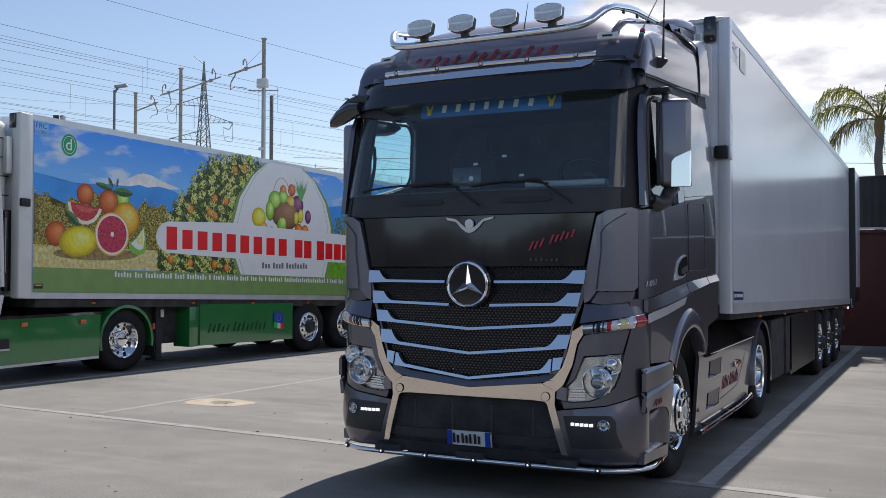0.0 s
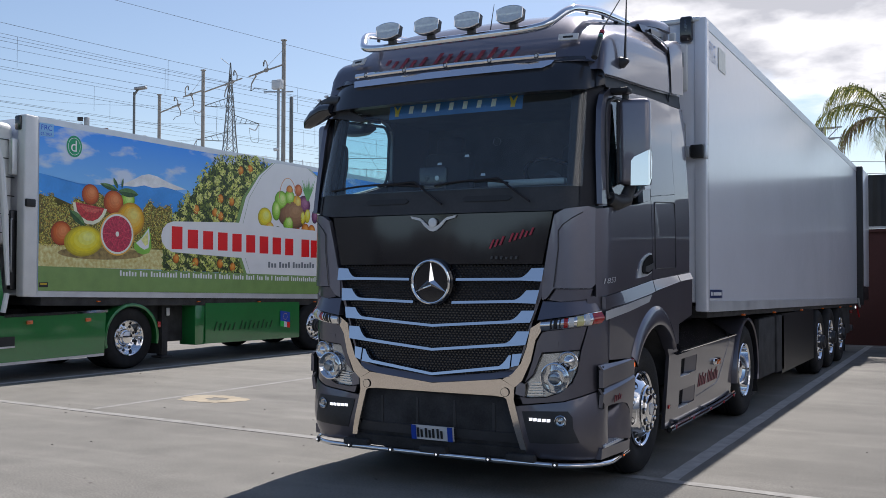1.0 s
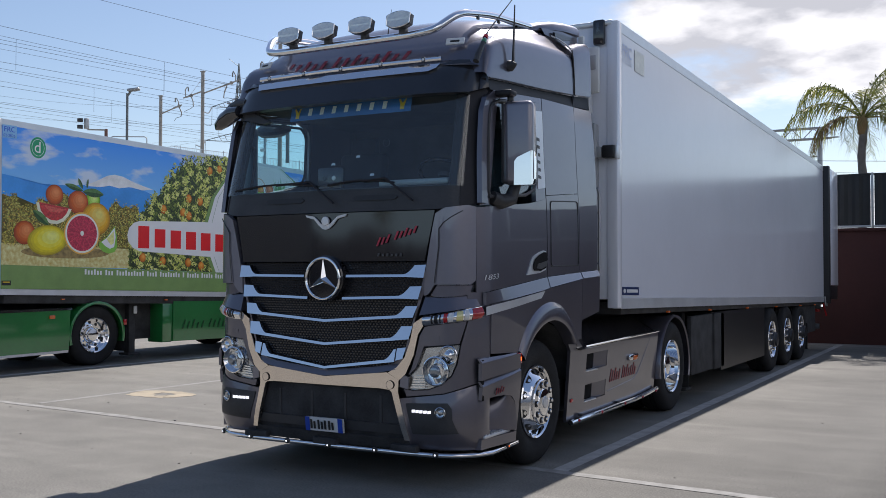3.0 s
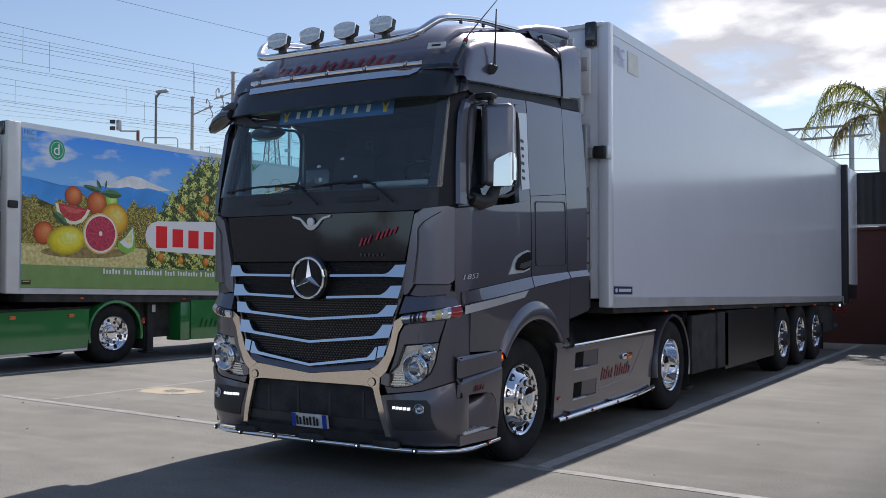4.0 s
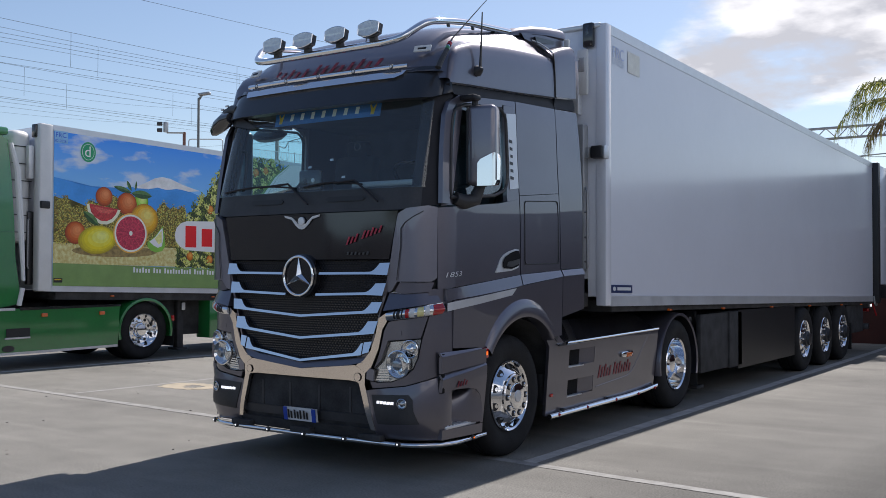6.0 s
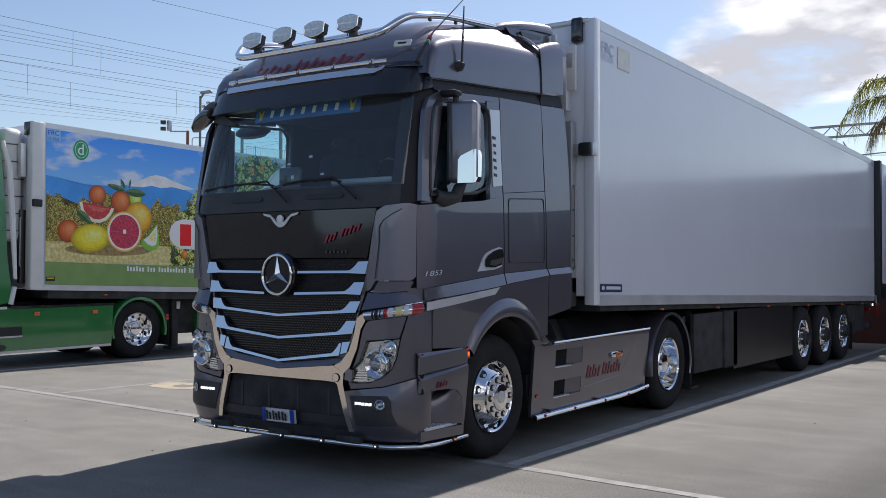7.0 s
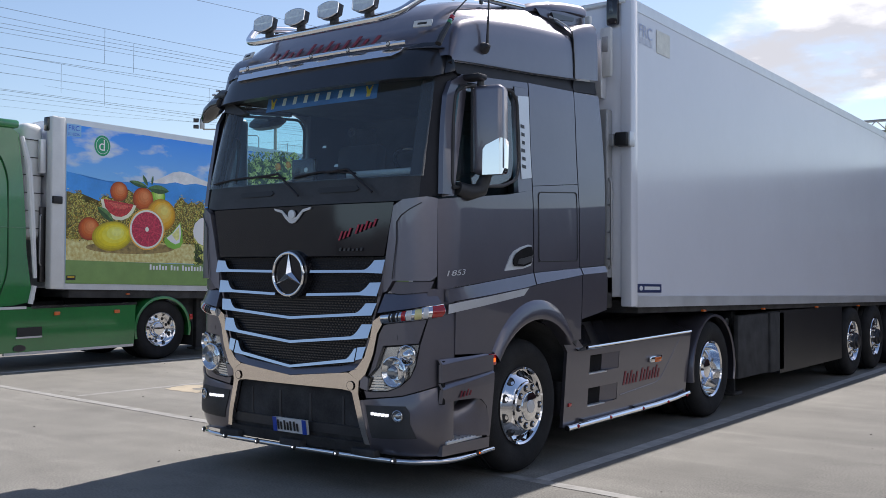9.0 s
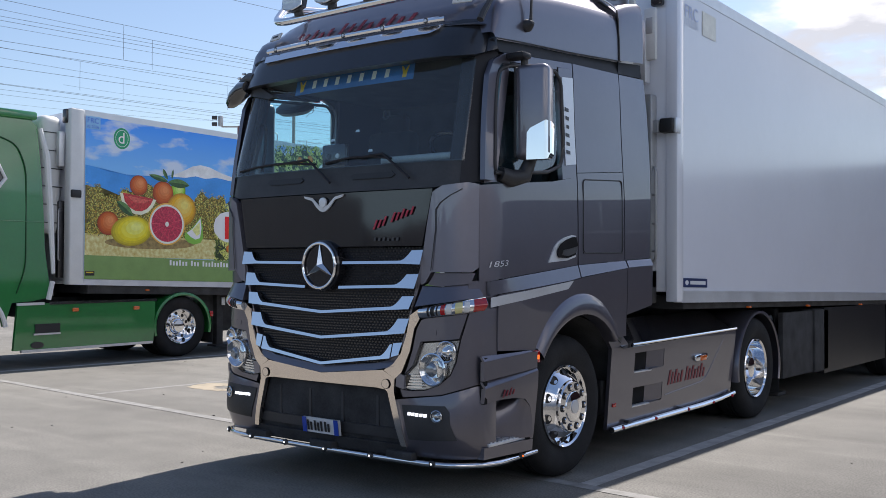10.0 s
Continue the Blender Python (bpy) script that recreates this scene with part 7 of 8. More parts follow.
    part("underside", sh(box((0, 15.9, 1.24), (2.5, 12.3, 0.12), 0.01)), M["matte"], t)
    box_poly = [(13.68, 0.30), (16.40, 0.30), (16.42, 1.06), (13.68, 1.08)]
    both("pallet_box", lambda: panel(box_poly, lambda y, z, o=0: Vector((1.27 + o, y, z)), 0.35, 0.5, 0.3, 0.015, 0.01), mat("dark_grey_locker", (0.014, 0.014, 0.016), 0.42, 0.2, var=0.15), t, "dark grey pallet locker")
    both("box_front", lambda: box((1.05, 13.6, 0.70), (0.42, 0.5, 0.74), 0.02), M["matte"], t)
    both("landing_leg", lambda: box((0.95, 12.75, 0.62), (0.14, 0.14, 0.95), 0.015), M["matte"], t, "black landing leg")
    both("landing_foot", lambda: box((0.95, 12.75, 0.13), (0.26, 0.26, 0.04), 0.01), M["matte"], t)
    part("landing_brace", tube([(-0.95, 12.75, 0.8), (0.95, 12.75, 0.8)], 0.04, 8), M["matte"], t)
    both("leg_dial", lambda: lathe([(0.05, 0), (0.05, 0.01), (0.0, 0.012)], (1.05, 12.45, 0.98), (1, 0, 0), 16), M["alu"], t)
    both("side_guard", lambda: box((1.20, 12.9, 0.70), (0.06, 1.1, 0.72), 0.01), M["matte"], t)
    for y in (17.0, 18.3, 19.6):
        part("axle", tube([(-1.0, y, 0.52), (1.0, y, 0.52)], 0.07, 8), M["matte"], t)
        for sx in (1, -1):
            wheel(t, (sx * 1.09, y, 0.52), sx, "trailer", wd=0.36)
            part("wheel_cover", tube([(sx * 1.08, y + 0.60 * math.cos(a), 0.55 + 0.58 * math.sin(a)) for a in [radians(20 + 10 * k) for k in range(15)]], 0.03, 6), M["matte"], t)
    both("rear_guard", lambda: box((1.15, 20.9, 0.70), (0.1, 1.4, 0.55), 0.02), M["matte"], t)
    part("underrun_bar", box((0, 22.1, 0.50), (2.4, 0.12, 0.12), 0.02), M["dark_metal"], t)
    both("mud_flap", lambda: box((1.05, 20.25, 0.40), (0.44, 0.02, 0.5), 0.004), M["rubber"], t)


build_trailer()

# ---- the green lorry ----
GX, GY, GT = -8.99, 10.0, -2.86
GS = 0.0245


def P(y, z, o=0.0):
    return Vector((o, y, z))


def Ps(y, z, o=0.0):
    return Vector((o, y, z - GS * y))


def flat(name, shapes, mats, parent, label="", fn=P):
    """Printed shapes: (outline, material slot, layer), each layer a hair above the last."""
    bm = bmesh.new()
    for pts, slot, lay in shapes:
        vs = [bm.verts.new(fn(u, v, 0.003 + 0.0009 * lay)) for u, v in pts]
        f = bm.faces.new(vs)
        f.material_index = slot
        if f.calc_area() and sum(a[0] * b[1] - b[0] * a[1] for a, b in zip(pts, pts[1:] + pts[:1])) < 0:
            f.normal_flip()
    bmesh.ops.triangulate(bm, faces=bm.faces)
    return part(name, bm, mats, parent, label, local=True)


def ink(name, col, var=0.10, scale=4.0, col2=None):
    g = sum(col) / 3
    col = tuple(min(0.85, max(0.004, g + (c - g) * 1.18) * 1.9) for c in col)
    col2 = tuple(min(0.85, c * 1.3) for c in col2) if col2 else None
    return mat(name, col, 0.35, var=var, scale=scale, coat=0.12, col2=col2, coat_rough=0.1)


def sky_print():
    m = bpy.data.materials.new("printed_sky")
    m.use_nodes = True
    nt = m.node_tree
    p = nt.nodes["Principled BSDF"]
    N, L = nt.nodes.new, nt.links.new
    tc, sep = N("ShaderNodeTexCoord"), N("ShaderNodeSeparateXYZ")
    L(tc.outputs["Object"], sep.inputs[0])
    r = N("ShaderNodeMapRange"); r.inputs[1].default_value, r.inputs[2].default_value = 2.7, 3.9
    L(sep.outputs["Z"], r.inputs[0])
    cr = N("ShaderNodeValToRGB")
    cr.color_ramp.elements[0].color, cr.color_ramp.elements[1].color = (0.30, 0.66, 1.0, 1), (0.040, 0.31, 1.0, 1)
    L(r.outputs[0], cr.inputs[0])
    mp = N("ShaderNodeMapping"); mp.inputs["Scale"].default_value = (1, 0.55, 1.5); mp.inputs["Location"].default_value = (0, 0.7, 0.45)
    no = N("ShaderNodeTexNoise"); no.inputs["Scale"].default_value, no.inputs["Detail"].default_value = 2.1, 8
    L(tc.outputs["Object"], mp.inputs[0]); L(mp.outputs[0], no.inputs["Vector"])
    k = N("ShaderNodeMapRange"); k.inputs[1].default_value, k.inputs[2].default_value = 0.52, 0.63; k.inputs[4].default_value = 0.80
    L(no.outputs["Fac"], k.inputs[0])
    mx = N("ShaderNodeMix"); mx.data_type = "RGBA"; mx.inputs["B"].default_value = (0.80, 0.84, 0.92, 1)
    L(k.outputs[0], mx.inputs["Factor"]); L(cr.outputs[0], mx.inputs["A"]); L(mx.outputs["Result"], p.inputs["Base Color"])
    p.inputs["Roughness"].default_value, p.inputs["Coat Weight"].default_value = 0.35, 0.12
    return m


def build_mural(t):
    rnd = random.Random(11)
    sky = part("picture_panel", panel([(0.255, 1.34), (12.9, 1.34), (12.9, 3.895), (0.255, 3.895)], Ps, 0.0, 2, 1, 0, 0, off=0.003), sky_print(), t, "printed landscape picture with fruit", local=True)
    band = ink("printed_green_band", (0.115, 0.175, 0.066))
    flat("green_band", [([(0.255, 1.34), (12.9, 1.34), (12.9, 1.715), (0.255, 1.715)], 0, 7)], [band], sky, fn=Ps)
    hill = ink("printed_blue_hill", (0.062, 0.185, 0.46), 0.14, 2)
    flat("printed_hill", [([(0.26, 2.6), (0.26, 3.125), (0.45, 3.10), (0.66, 3.045), (0.9, 3.02), (1.2, 3.01), (1.5, 3.03), (1.8, 3.07), (2.3, 3.12), (2.6, 3.10), (3.0, 3.07), (3.4, 2.95), (4.4, 2.75), (4.4, 2.5)], 0, 1)], [hill], sky)
    flat("printed_hill", [([(7.3, 2.5), (7.3, 3.0), (8.6, 3.15), (12.8, 3.0), (12.8, 2.4)], 0, 1)], [hill], sky)
    flat("printed_peak", [([(1.78, 3.05), (2.0, 3.14), (2.25, 3.26), (2.40, 3.29), (2.58, 3.27), (2.85, 3.18), (3.25, 3.09), (3.0, 3.06), (2.75, 3.10), (2.5, 3.06), (2.3, 3.09), (2.1, 3.05)], 0, 2)], [ink("printed_snow", (0.62, 0.70, 0.84), 0.15, 6)], sky)
    flat("printed_field", [([(0.26, 1.70), (4.6, 1.63), (4.6, 2.35), (2.6, 2.45), (0.26, 2.55)], 0, 2)], [ink("printed_dry_field", (0.28, 0.21, 0.07), 0.4, 17, (0.86, 0.70, 0.34))], sky)
    flat("printed_lawn", [([(7.3, 1.52), (12.8, 1.40), (12.8, 1.85), (7.3, 1.95)], 0, 2)], [ink("printed_lawn", (0.10, 0.22, 0.03), 0.4, 8)], sky)

    def leaves(n, inside, size, lay, cols, name):
        bm = bmesh.new()
        made = 0
        while made < n:
            y, z = rnd.uniform(*inside[0]), rnd.uniform(*inside[1])
            if not inside[2](y, z):
                continue
            a, s = rnd.uniform(0, 6.28), size * rnd.uniform(0.6, 1.3)
            c, d = math.cos(a) * s, math.sin(a) * s
            o = 0.003 + 0.0009 * lay + 0.00003 * (made % 25)
            vs = [bm.verts.new((o, y + u * c - v * d, z + u * d + v * c)) for u, v in ((-1, 0), (0, -0.38), (1, 0), (0, 0.38))]
            bm.faces.new(vs)
            made += 1
        ob = part(name, bm, island(name + "_ink", [tuple(min(0.8, c * k) for c, k in zip(col, (2.15, 2.0, 1.5))) for col in cols], 0.4), sky, local=True)
        ob["kind"] = "stuff"

    def bump_noise(y, k):
        return 0.09 * math.sin(5.1 * y + k) + 0.05 * math.sin(13 * y + 2 * k) + 0.03 * math.sin(29 * y)
    dark = ink("printed_shade_green", (0.018, 0.026, 0.012), 0.5, 10)
    bush = [(0.26, 2.05)] + [(0.26 + 0.03 * k, 2.75 + bump_noise(0.26 + 0.03 * k, 1.0) - 0.12 * (k > 48) + 0.06 * (k > 68)) for k in range(90)] + [(2.95, 2.0)]
    flat("printed_bush", [(bush, 0, 3)], [ink("printed_bush_shade", (0.075, 0.065, 0.018), 0.5, 14)], sky)
    leaves(5600, ((0.28, 2.95), (2.02, 2.9), lambda y, z: z < 2.76 + bump_noise(y, 1.0) - 0.12 * (y > 1.7) + 0.06 * (y > 2.3) + rnd.uniform(-0.03, 0.06)), 0.018, 4, [(0.05, 0.045, 0.008), (0.50, 0.38, 0.08), (0.02, 0.024, 0.008), (0.60, 0.46, 0.15), (0.20, 0.18, 0.045), (0.36, 0.27, 0.06), (0.012, 0.014, 0.006), (0.30, 0.15, 0.03)], "bush_leaves")

    def tree_top(y):
        return lerp_table([(2.75, 2.35), (3.0, 2.75), (3.4, 3.05), (3.7, 3.32), (3.95, 3.68), (4.3, 3.78), (4.8, 3.76), (5.3, 3.76), (5.5, 3.74)], y)
    tree = [(2.72, 1.66)] + [(2.75 + 0.07 * k, tree_top(2.75 + 0.07 * k) - 0.06 + 0.8 * bump_noise(2.75 + 0.07 * k, 2.0)) for k in range(38)] + [(5.4, 3.6), (5.4, 1.58)]
    flat("printed_orange_tree", [(tree, 0, 3)], [dark], sky)
    crown = lambda y, z: z < tree_top(y) + 0.8 * bump_noise(y, 2.0) + rnd.uniform(-0.04, 0.12)
    leaves(5200, ((2.72, 5.4), (1.62, 3.86), crown), 0.036, 4, [(0.010, 0.018, 0.006), (0.07, 0.11, 0.02), (0.02, 0.036, 0.010), (0.13, 0.17, 0.04), (0.012, 0.022, 0.008), (0.015, 0.03, 0.01)], "orange_tree_leaves")
    leaves(3600, ((2.72, 5.4), (1.62, 3.86), lambda y, z: crown(y, z - 0.03) and math.sin(19 * y + 3 * math.sin(7 * z)) * math.sin(16 * z + 2 * math.sin(5 * y)) > 0.05), 0.033, 4.8, [(0.24, 0.30, 0.075), (0.40, 0.45, 0.18), (0.13, 0.18, 0.04), (0.34, 0.36, 0.10), (0.48, 0.50, 0.24)], "sunlit_leaves")
    leaves(700, ((7.6, 9.4), (1.9, 3.05), lambda y, z: z < 2.85 + bump_noise(y, 3.0) - 0.3 * (y > 8.8)), 0.05, 4, [(0.03, 0.06, 0.012), (0.10, 0.14, 0.03), (0.05, 0.09, 0.02)], "far_bush_leaves")
    fr_cols = dict(orange=((0.24, 0.06, 0.014), (0.44, 0.15, 0.03), (0.58, 0.28, 0.09)), red=((0.20, 0.035, 0.014), (0.38, 0.095, 0.032), (0.50, 0.20, 0.09)), lemon=((0.28, 0.22, 0.012), (0.52, 0.44, 0.03), (0.64, 0.58, 0.20)), gold=((0.30, 0.14, 0.02), (0.52, 0.30, 0.05), (0.62, 0.46, 0.16)), lime=((0.07, 0.16, 0.015), (0.20, 0.38, 0.05), (0.48, 0.60, 0.22)), dark=((0.012, 0.032, 0.008), (0.04, 0.085, 0.018), (0.12, 0.18, 0.06)), wicker=((0.08, 0.04, 0.022), (0.19, 0.10, 0.055), (0.30, 0.18, 0.10)), purple=((0.035, 0.008, 0.028), (0.12, 0.03, 0.08), (0.28, 0.13, 0.2)))

    def shades(v):
        lo, mid, hi = v
        return [tuple(a + (b - a) * k / 3 for a, b in zip(lo, mid)) for k in range(4)] + [tuple(a + (b - a) * k / 3 for a, b in zip(mid, hi)) for k in range(1, 4)]
    cache = {k: [ink("printed_%s_%s" % (k, "abcdefg"[i]), tuple(0.78 * u for u in c), 0.10, 14) for i, c in enumerate(shades(v))] for k, v in fr_cols.items()}

    def fruit(c, a, b, kind, turn=0, lay=6, name="printed_fruit", parent=sky):
        rings = []
        for k, f in enumerate((1.0, 0.94, 0.86, 0.76, 0.62, 0.44, 0.25)):
            rings.append((ellipse((c[0] + a * 0.28 * (1 - f), c[1] + b * 0.36 * (1 - f)), a * f, b * f, 28, turn), k, lay + 0.12 * k))
        return flat(name, rings, cache[kind], parent)
    for y, z in ((4.05, 2.98), (4.35, 2.95), (4.55, 3.55), (4.9, 3.6), (5.05, 3.42), (3.95, 2.72), (4.2, 2.66), (3.0, 1.86), (3.5, 1.8), (4.1, 1.78), (4.35, 1.72), (4.6, 1.85), (3.4, 2.75), (4.75, 2.62)):
        fruit((y + rnd.uniform(-0.1, 0.1), z), 0.075, 0.085, "orange", 0, 5)
    # shadow under the fruit, then the big fruit
    flat("printed_shadow", [(ellipse((1.45, 1.92), 0.85, 0.10, 30), 0, 4.6)], [ink("printed_ground_shade", (0.17, 0.125, 0.055), 0.5, 12)], sky)
    fruit((1.20, 2.86), 0.165, 0.165, "red", lay=5)
    fruit((1.66, 2.76), 0.20, 0.20, "red", lay=5.2)
    fruit((1.95, 2.82), 0.15, 0.16, "lime", lay=4.9)
    fruit((2.02, 2.50), 0.29, 0.28, "gold", lay=5.6)
    fruit((0.66, 2.22), 0.19, 0.19, "red", lay=5.4)
    fruit((1.08, 2.11), 0.37, 0.245, "lemon", 6, 7.2)
    c, r, lay = (1.74, 2.245), 0.355, 8.2
    shapes = [(ellipse(c, r, r, 36), 0, lay), (ellipse(c, r * 0.93, r * 0.93, 36), 1, lay + 0.2), (ellipse(c, r * 0.84, r * 0.84, 36), 2, lay + 0.4), (ellipse(c, r * 0.10, r * 0.12, 18), 1, lay + 0.9)]
    flat("printed_grapefruit", shapes, [ink("printed_peel", (0.60, 0.26, 0.08)), ink("printed_pith", (0.70, 0.58, 0.42)), ink("printed_flesh", (0.27, 0.035, 0.055), 0.5, 34)], sky)
    seg_ink = [ink("printed_segment", (0.36, 0.075, 0.085))]
    for k in range(11):
        a = 2 * math.pi * (k + 0.5) / 11
        d, q = (math.cos(a), math.sin(a)), (-math.sin(a), math.cos(a))
        tip = (c[0] + d[0] * r * 0.8, c[1] + d[1] * r * 0.8)
        flat("printed_segment", [([(c[0] + d[0] * r * 0.1, c[1] + d[1] * r * 0.1), (tip[0] + q[0] * 0.006, tip[1] + q[1] * 0.006), (tip[0] - q[0] * 0.006, tip[1] - q[1] * 0.006)], 0, lay + 0.65)], seg_ink, sky)
    wedge_ink = [ink("printed_wedge_peel", (0.66, 0.50, 0.36)), ink("printed_wedge_flesh", (0.28, 0.04, 0.04), 0.45, 30), ink("printed_wedge_light", (0.36, 0.085, 0.07), 0.4, 30)]

    def wedge(k, drop):
        low = [(0.86, 2.72), (0.90, 2.56), (1.0, 2.45), (1.13, 2.385), (1.26, 2.38), (1.38, 2.43), (1.47, 2.52), (1.53, 2.64)]
        return [(1.20 + (y - 1.20) * k, 2.66 + (z - 2.66) * k - drop) for y, z in low]
    flat("printed_grapefruit", [(wedge(1.0, 0.0), 0, 6.2), (wedge(0.84, -0.012), 1, 6.4), ([(0.98, 2.685), (1.12, 2.58), (1.30, 2.57), (1.43, 2.63), (1.28, 2.64), (1.12, 2.665)], 2, 6.6)], wedge_ink, sky)
    flat("printed_lime_slice", [([(2.41, 2.40), (2.24, 2.20), (2.09, 2.10), (2.09, 2.02), (2.16, 1.95), (2.28, 1.915), (2.41, 1.945), (2.465, 2.03), (2.455, 2.22)], 0, 8.4), ([(2.405, 2.37), (2.25, 2.19), (2.13, 2.11), (2.22, 2.04), (2.31, 2.00), (2.40, 2.03), (2.43, 2.20)], 1, 8.7), ([(2.39, 2.31), (2.24, 2.165), (2.33, 2.06), (2.395, 2.10)], 2, 8.9)], [ink("printed_lime_peel", (0.13, 0.26, 0.05)), ink("printed_lime_pith", (0.66, 0.70, 0.50)), ink("printed_lime_flesh", (0.52, 0.54, 0.20), 0.2, 20)], sky)
    # pointed leaves: a dark blade and a paler half along the rib
    leaf_ink = [ink("printed_leaf_dark", (0.022, 0.05, 0.018), 0.3, 18), ink("printed_leaf_light", (0.06, 0.115, 0.04), 0.3, 18)]
    for c, a, b, turn in (((1.57, 3.005), 0.19, 0.050, -14), ((1.96, 2.935), 0.215, 0.080, -4), ((1.70, 3.08), 0.10, 0.035, 118), ((1.84, 3.09), 0.085, 0.022, 82), ((0.95, 2.47), 0.19, 0.075, -38)):
        ca, sa = math.cos(radians(turn)), math.sin(radians(turn))
        top = [(-a + 2 * a * k / 10, b * math.sin(math.pi * k / 10) ** 0.8) for k in range(11)]
        rib = [(u, 0.12 * v) for u, v in top]
        low = [(u, -0.85 * v) for u, v in top[-2:0:-1]]
        turned = [[(c[0] + u * ca - v * sa, c[1] + u * sa + v * ca) for u, v in ring] for ring in (top + low, top + rib[-2:0:-1])]
        flat("printed_leaf", [(turned[0], 0, 7.8), (turned[1], 1, 8.0)], leaf_ink, sky)
    # white medallion with green edge, basket of fruit, name banner
    white, edge = ink("printed_white", (0.70, 0.71, 0.73), 0.02), band
    med = [(4.84, 1.55), (4.62, 2.0), (4.58, 2.5), (4.78, 3.05), (5.15, 3.5), (5.55, 3.78), (5.75, 3.79), (6.65, 3.77), (7.05, 3.55), (7.45, 3.1), (7.64, 2.6), (7.62, 2.1), (7.42, 1.50)]
    med2 = [(6.13 + (y - 6.13) * 1.06, z + (0.0 if z < 3.7 else 0.0)) for y, z in med]
    flat("medallion_edge", [(med2, 0, 6)], [edge], sky)
    flat("medallion", [(med, 0, 6.6)], [white], sky, "white medallion with a basket of fruit")
    for dy in (-0.14, 0.14):
        ln = [(6.13 + (y - 6.13) * 0.93, z) for y, z in (med[:6] if dy < 0 else med[7:])]
        bm = None
        for a, b in zip(ln, ln[1:]):
            bm = tube([P(*a, 0.008), P(*b, 0.008)], 0.004, 4, bm)
        part("medallion_line", bm, ink("printed_line_green", (0.12, 0.16, 0.10)), sky, local=True)
    for c, a, b, kd in (((6.15, 2.80), 0.46, 0.30, "wicker"), ((6.28, 3.02), 0.17, 0.17, "gold"), ((5.80, 3.05), 0.20, 0.2, "lime"), ((6.05, 3.12), 0.16, 0.17, "lime"), ((5.65, 2.85), 0.13, 0.2, "lime"), ((6.5, 3.0), 0.2, 0.2, "purple"), ((6.32, 3.3), 0.12, 0.12, "red"), ((6.05, 3.28), 0.1, 0.1, "orange"), ((5.32, 2.70), 0.20, 0.19, "lemon"), ((5.45, 2.5), 0.13, 0.12, "gold"), ((6.02, 2.62), 0.17, 0.17, "lime"), ((5.70, 2.44), 0.1, 0.1, "dark"), ((5.88, 2.42), 0.1, 0.1, "dark"), ((6.08, 2.42), 0.11, 0.11, "orange"), ((6.32, 2.42), 0.11, 0.11, "red"), ((6.55, 2.48), 0.13, 0.15, "orange"), ((6.75, 2.48), 0.12, 0.13, "orange"), ((6.45, 2.75), 0.1, 0.16, "lemon"), ((6.6, 2.8), 0.1, 0.16, "lemon"), ((6.85, 2.78), 0.10, 0.14, "purple")):
        fruit(c, a, b, kd, 0, 7.4)
    part("basket_handle", tube([P(6.0 + 0.26 * math.cos(a), 3.1 + 0.42 * math.sin(a), 0.008) for a in [math.pi * k / 16 for k in range(17)]], 0.009, 5), ink("printed_wicker", (0.35, 0.2, 0.12)), sky, local=True)
    shapes = []
    for k in range(15):
        a = radians(50 + 80 * k / 14)
        L_ = rnd.uniform(0.3, 0.5)
        shapes.append(([(6.62 - 0.03, 3.1), (6.62 + 0.03, 3.1), (6.62 + 0.9 * L_ * math.cos(a), 3.1 + L_ * 1.15 * math.sin(a))], 0, 8 + 0.02 * k))
    flat("printed_pineapple_leaf", shapes, [ink("printed_pineapple_green", (0.08, 0.20, 0.06), 0.3)], sky)
    ban = [(2.95, 2.51), (4.5, 2.56), (7.7, 2.47), (12.5, 2.30), (12.5, 1.75), (7.7, 1.86), (4.5, 1.90), (2.95, 1.97), (2.80, 2.03), (2.70, 2.14), (2.68, 2.25), (2.72, 2.38), (2.82, 2.47)]
    flat("name_banner", [(ban, 0, 9)], [white], sky, "white banner with plain red bars")
    red = ink("printed_red", (0.50, 0.02, 0.03), 0.05)
    shapes = []
    u = 2.92
    for n in (9, 2, 6):
        for k in range(n):
            w = 0.25
            vm = 2.225 - 0.030 * (u - 2.9)
            h = (0.40 if (k == 0) else 0.335) if n != 2 else 0.36
            shapes.append(([(u, vm - h / 2), (u + w, vm - h / 2), (u + w, vm + h / 2), (u, vm + h / 2)], 0, 9.5))
            u += 0.375 if n == 9 else 0.30
        u += 0.13
    bar_ink = [red]
    for one in shapes:
        flat("letter_bar", [one], bar_ink, sky)
    shapes = []
    u = 5.42
    for n in (3, 4, 8):
        for k in range(n):
            shapes.append(([(u, 1.715), (u + 0.06, 1.715), (u + 0.06, 1.80 + 0.03 * (k % 3 == 0)), (u, 1.80 + 0.03 * (k % 3 == 0))], 0, 9.7))
            u += 0.088
        u += 0.06
    bar_ink = [ink("printed_grey", (0.10, 0.11, 0.12))]
    for one in shapes:
        flat("letter_bar", [one], bar_ink, sky)
    shapes = []
    u = 1.80
    for n in (6, 3, 10, 4, 8, 1, 5, 5, 4, 3, 2, 1, 7, 22, 1, 4, 3, 3, 3):
        for k in range(n):
            z0 = 1.555 - GS * (u - 1.8)
            shapes.append(([(u, z0), (u + 0.036, z0), (u + 0.036, z0 + 0.070 + 0.022 * (k % 3 == 0)), (u, z0 + 0.070 + 0.022 * (k % 3 == 0))], 0, 8.2))
            u += 0.062
        u += 0.05
    bar_ink = [ink("printed_pale", (0.62, 0.66, 0.58), 0.03)]
    for one in shapes:
        flat("letter_bar", [one], bar_ink, sky)
    # class letters, round green mark
    blue = ink("printed_blue", (0.02, 0.05, 0.30))
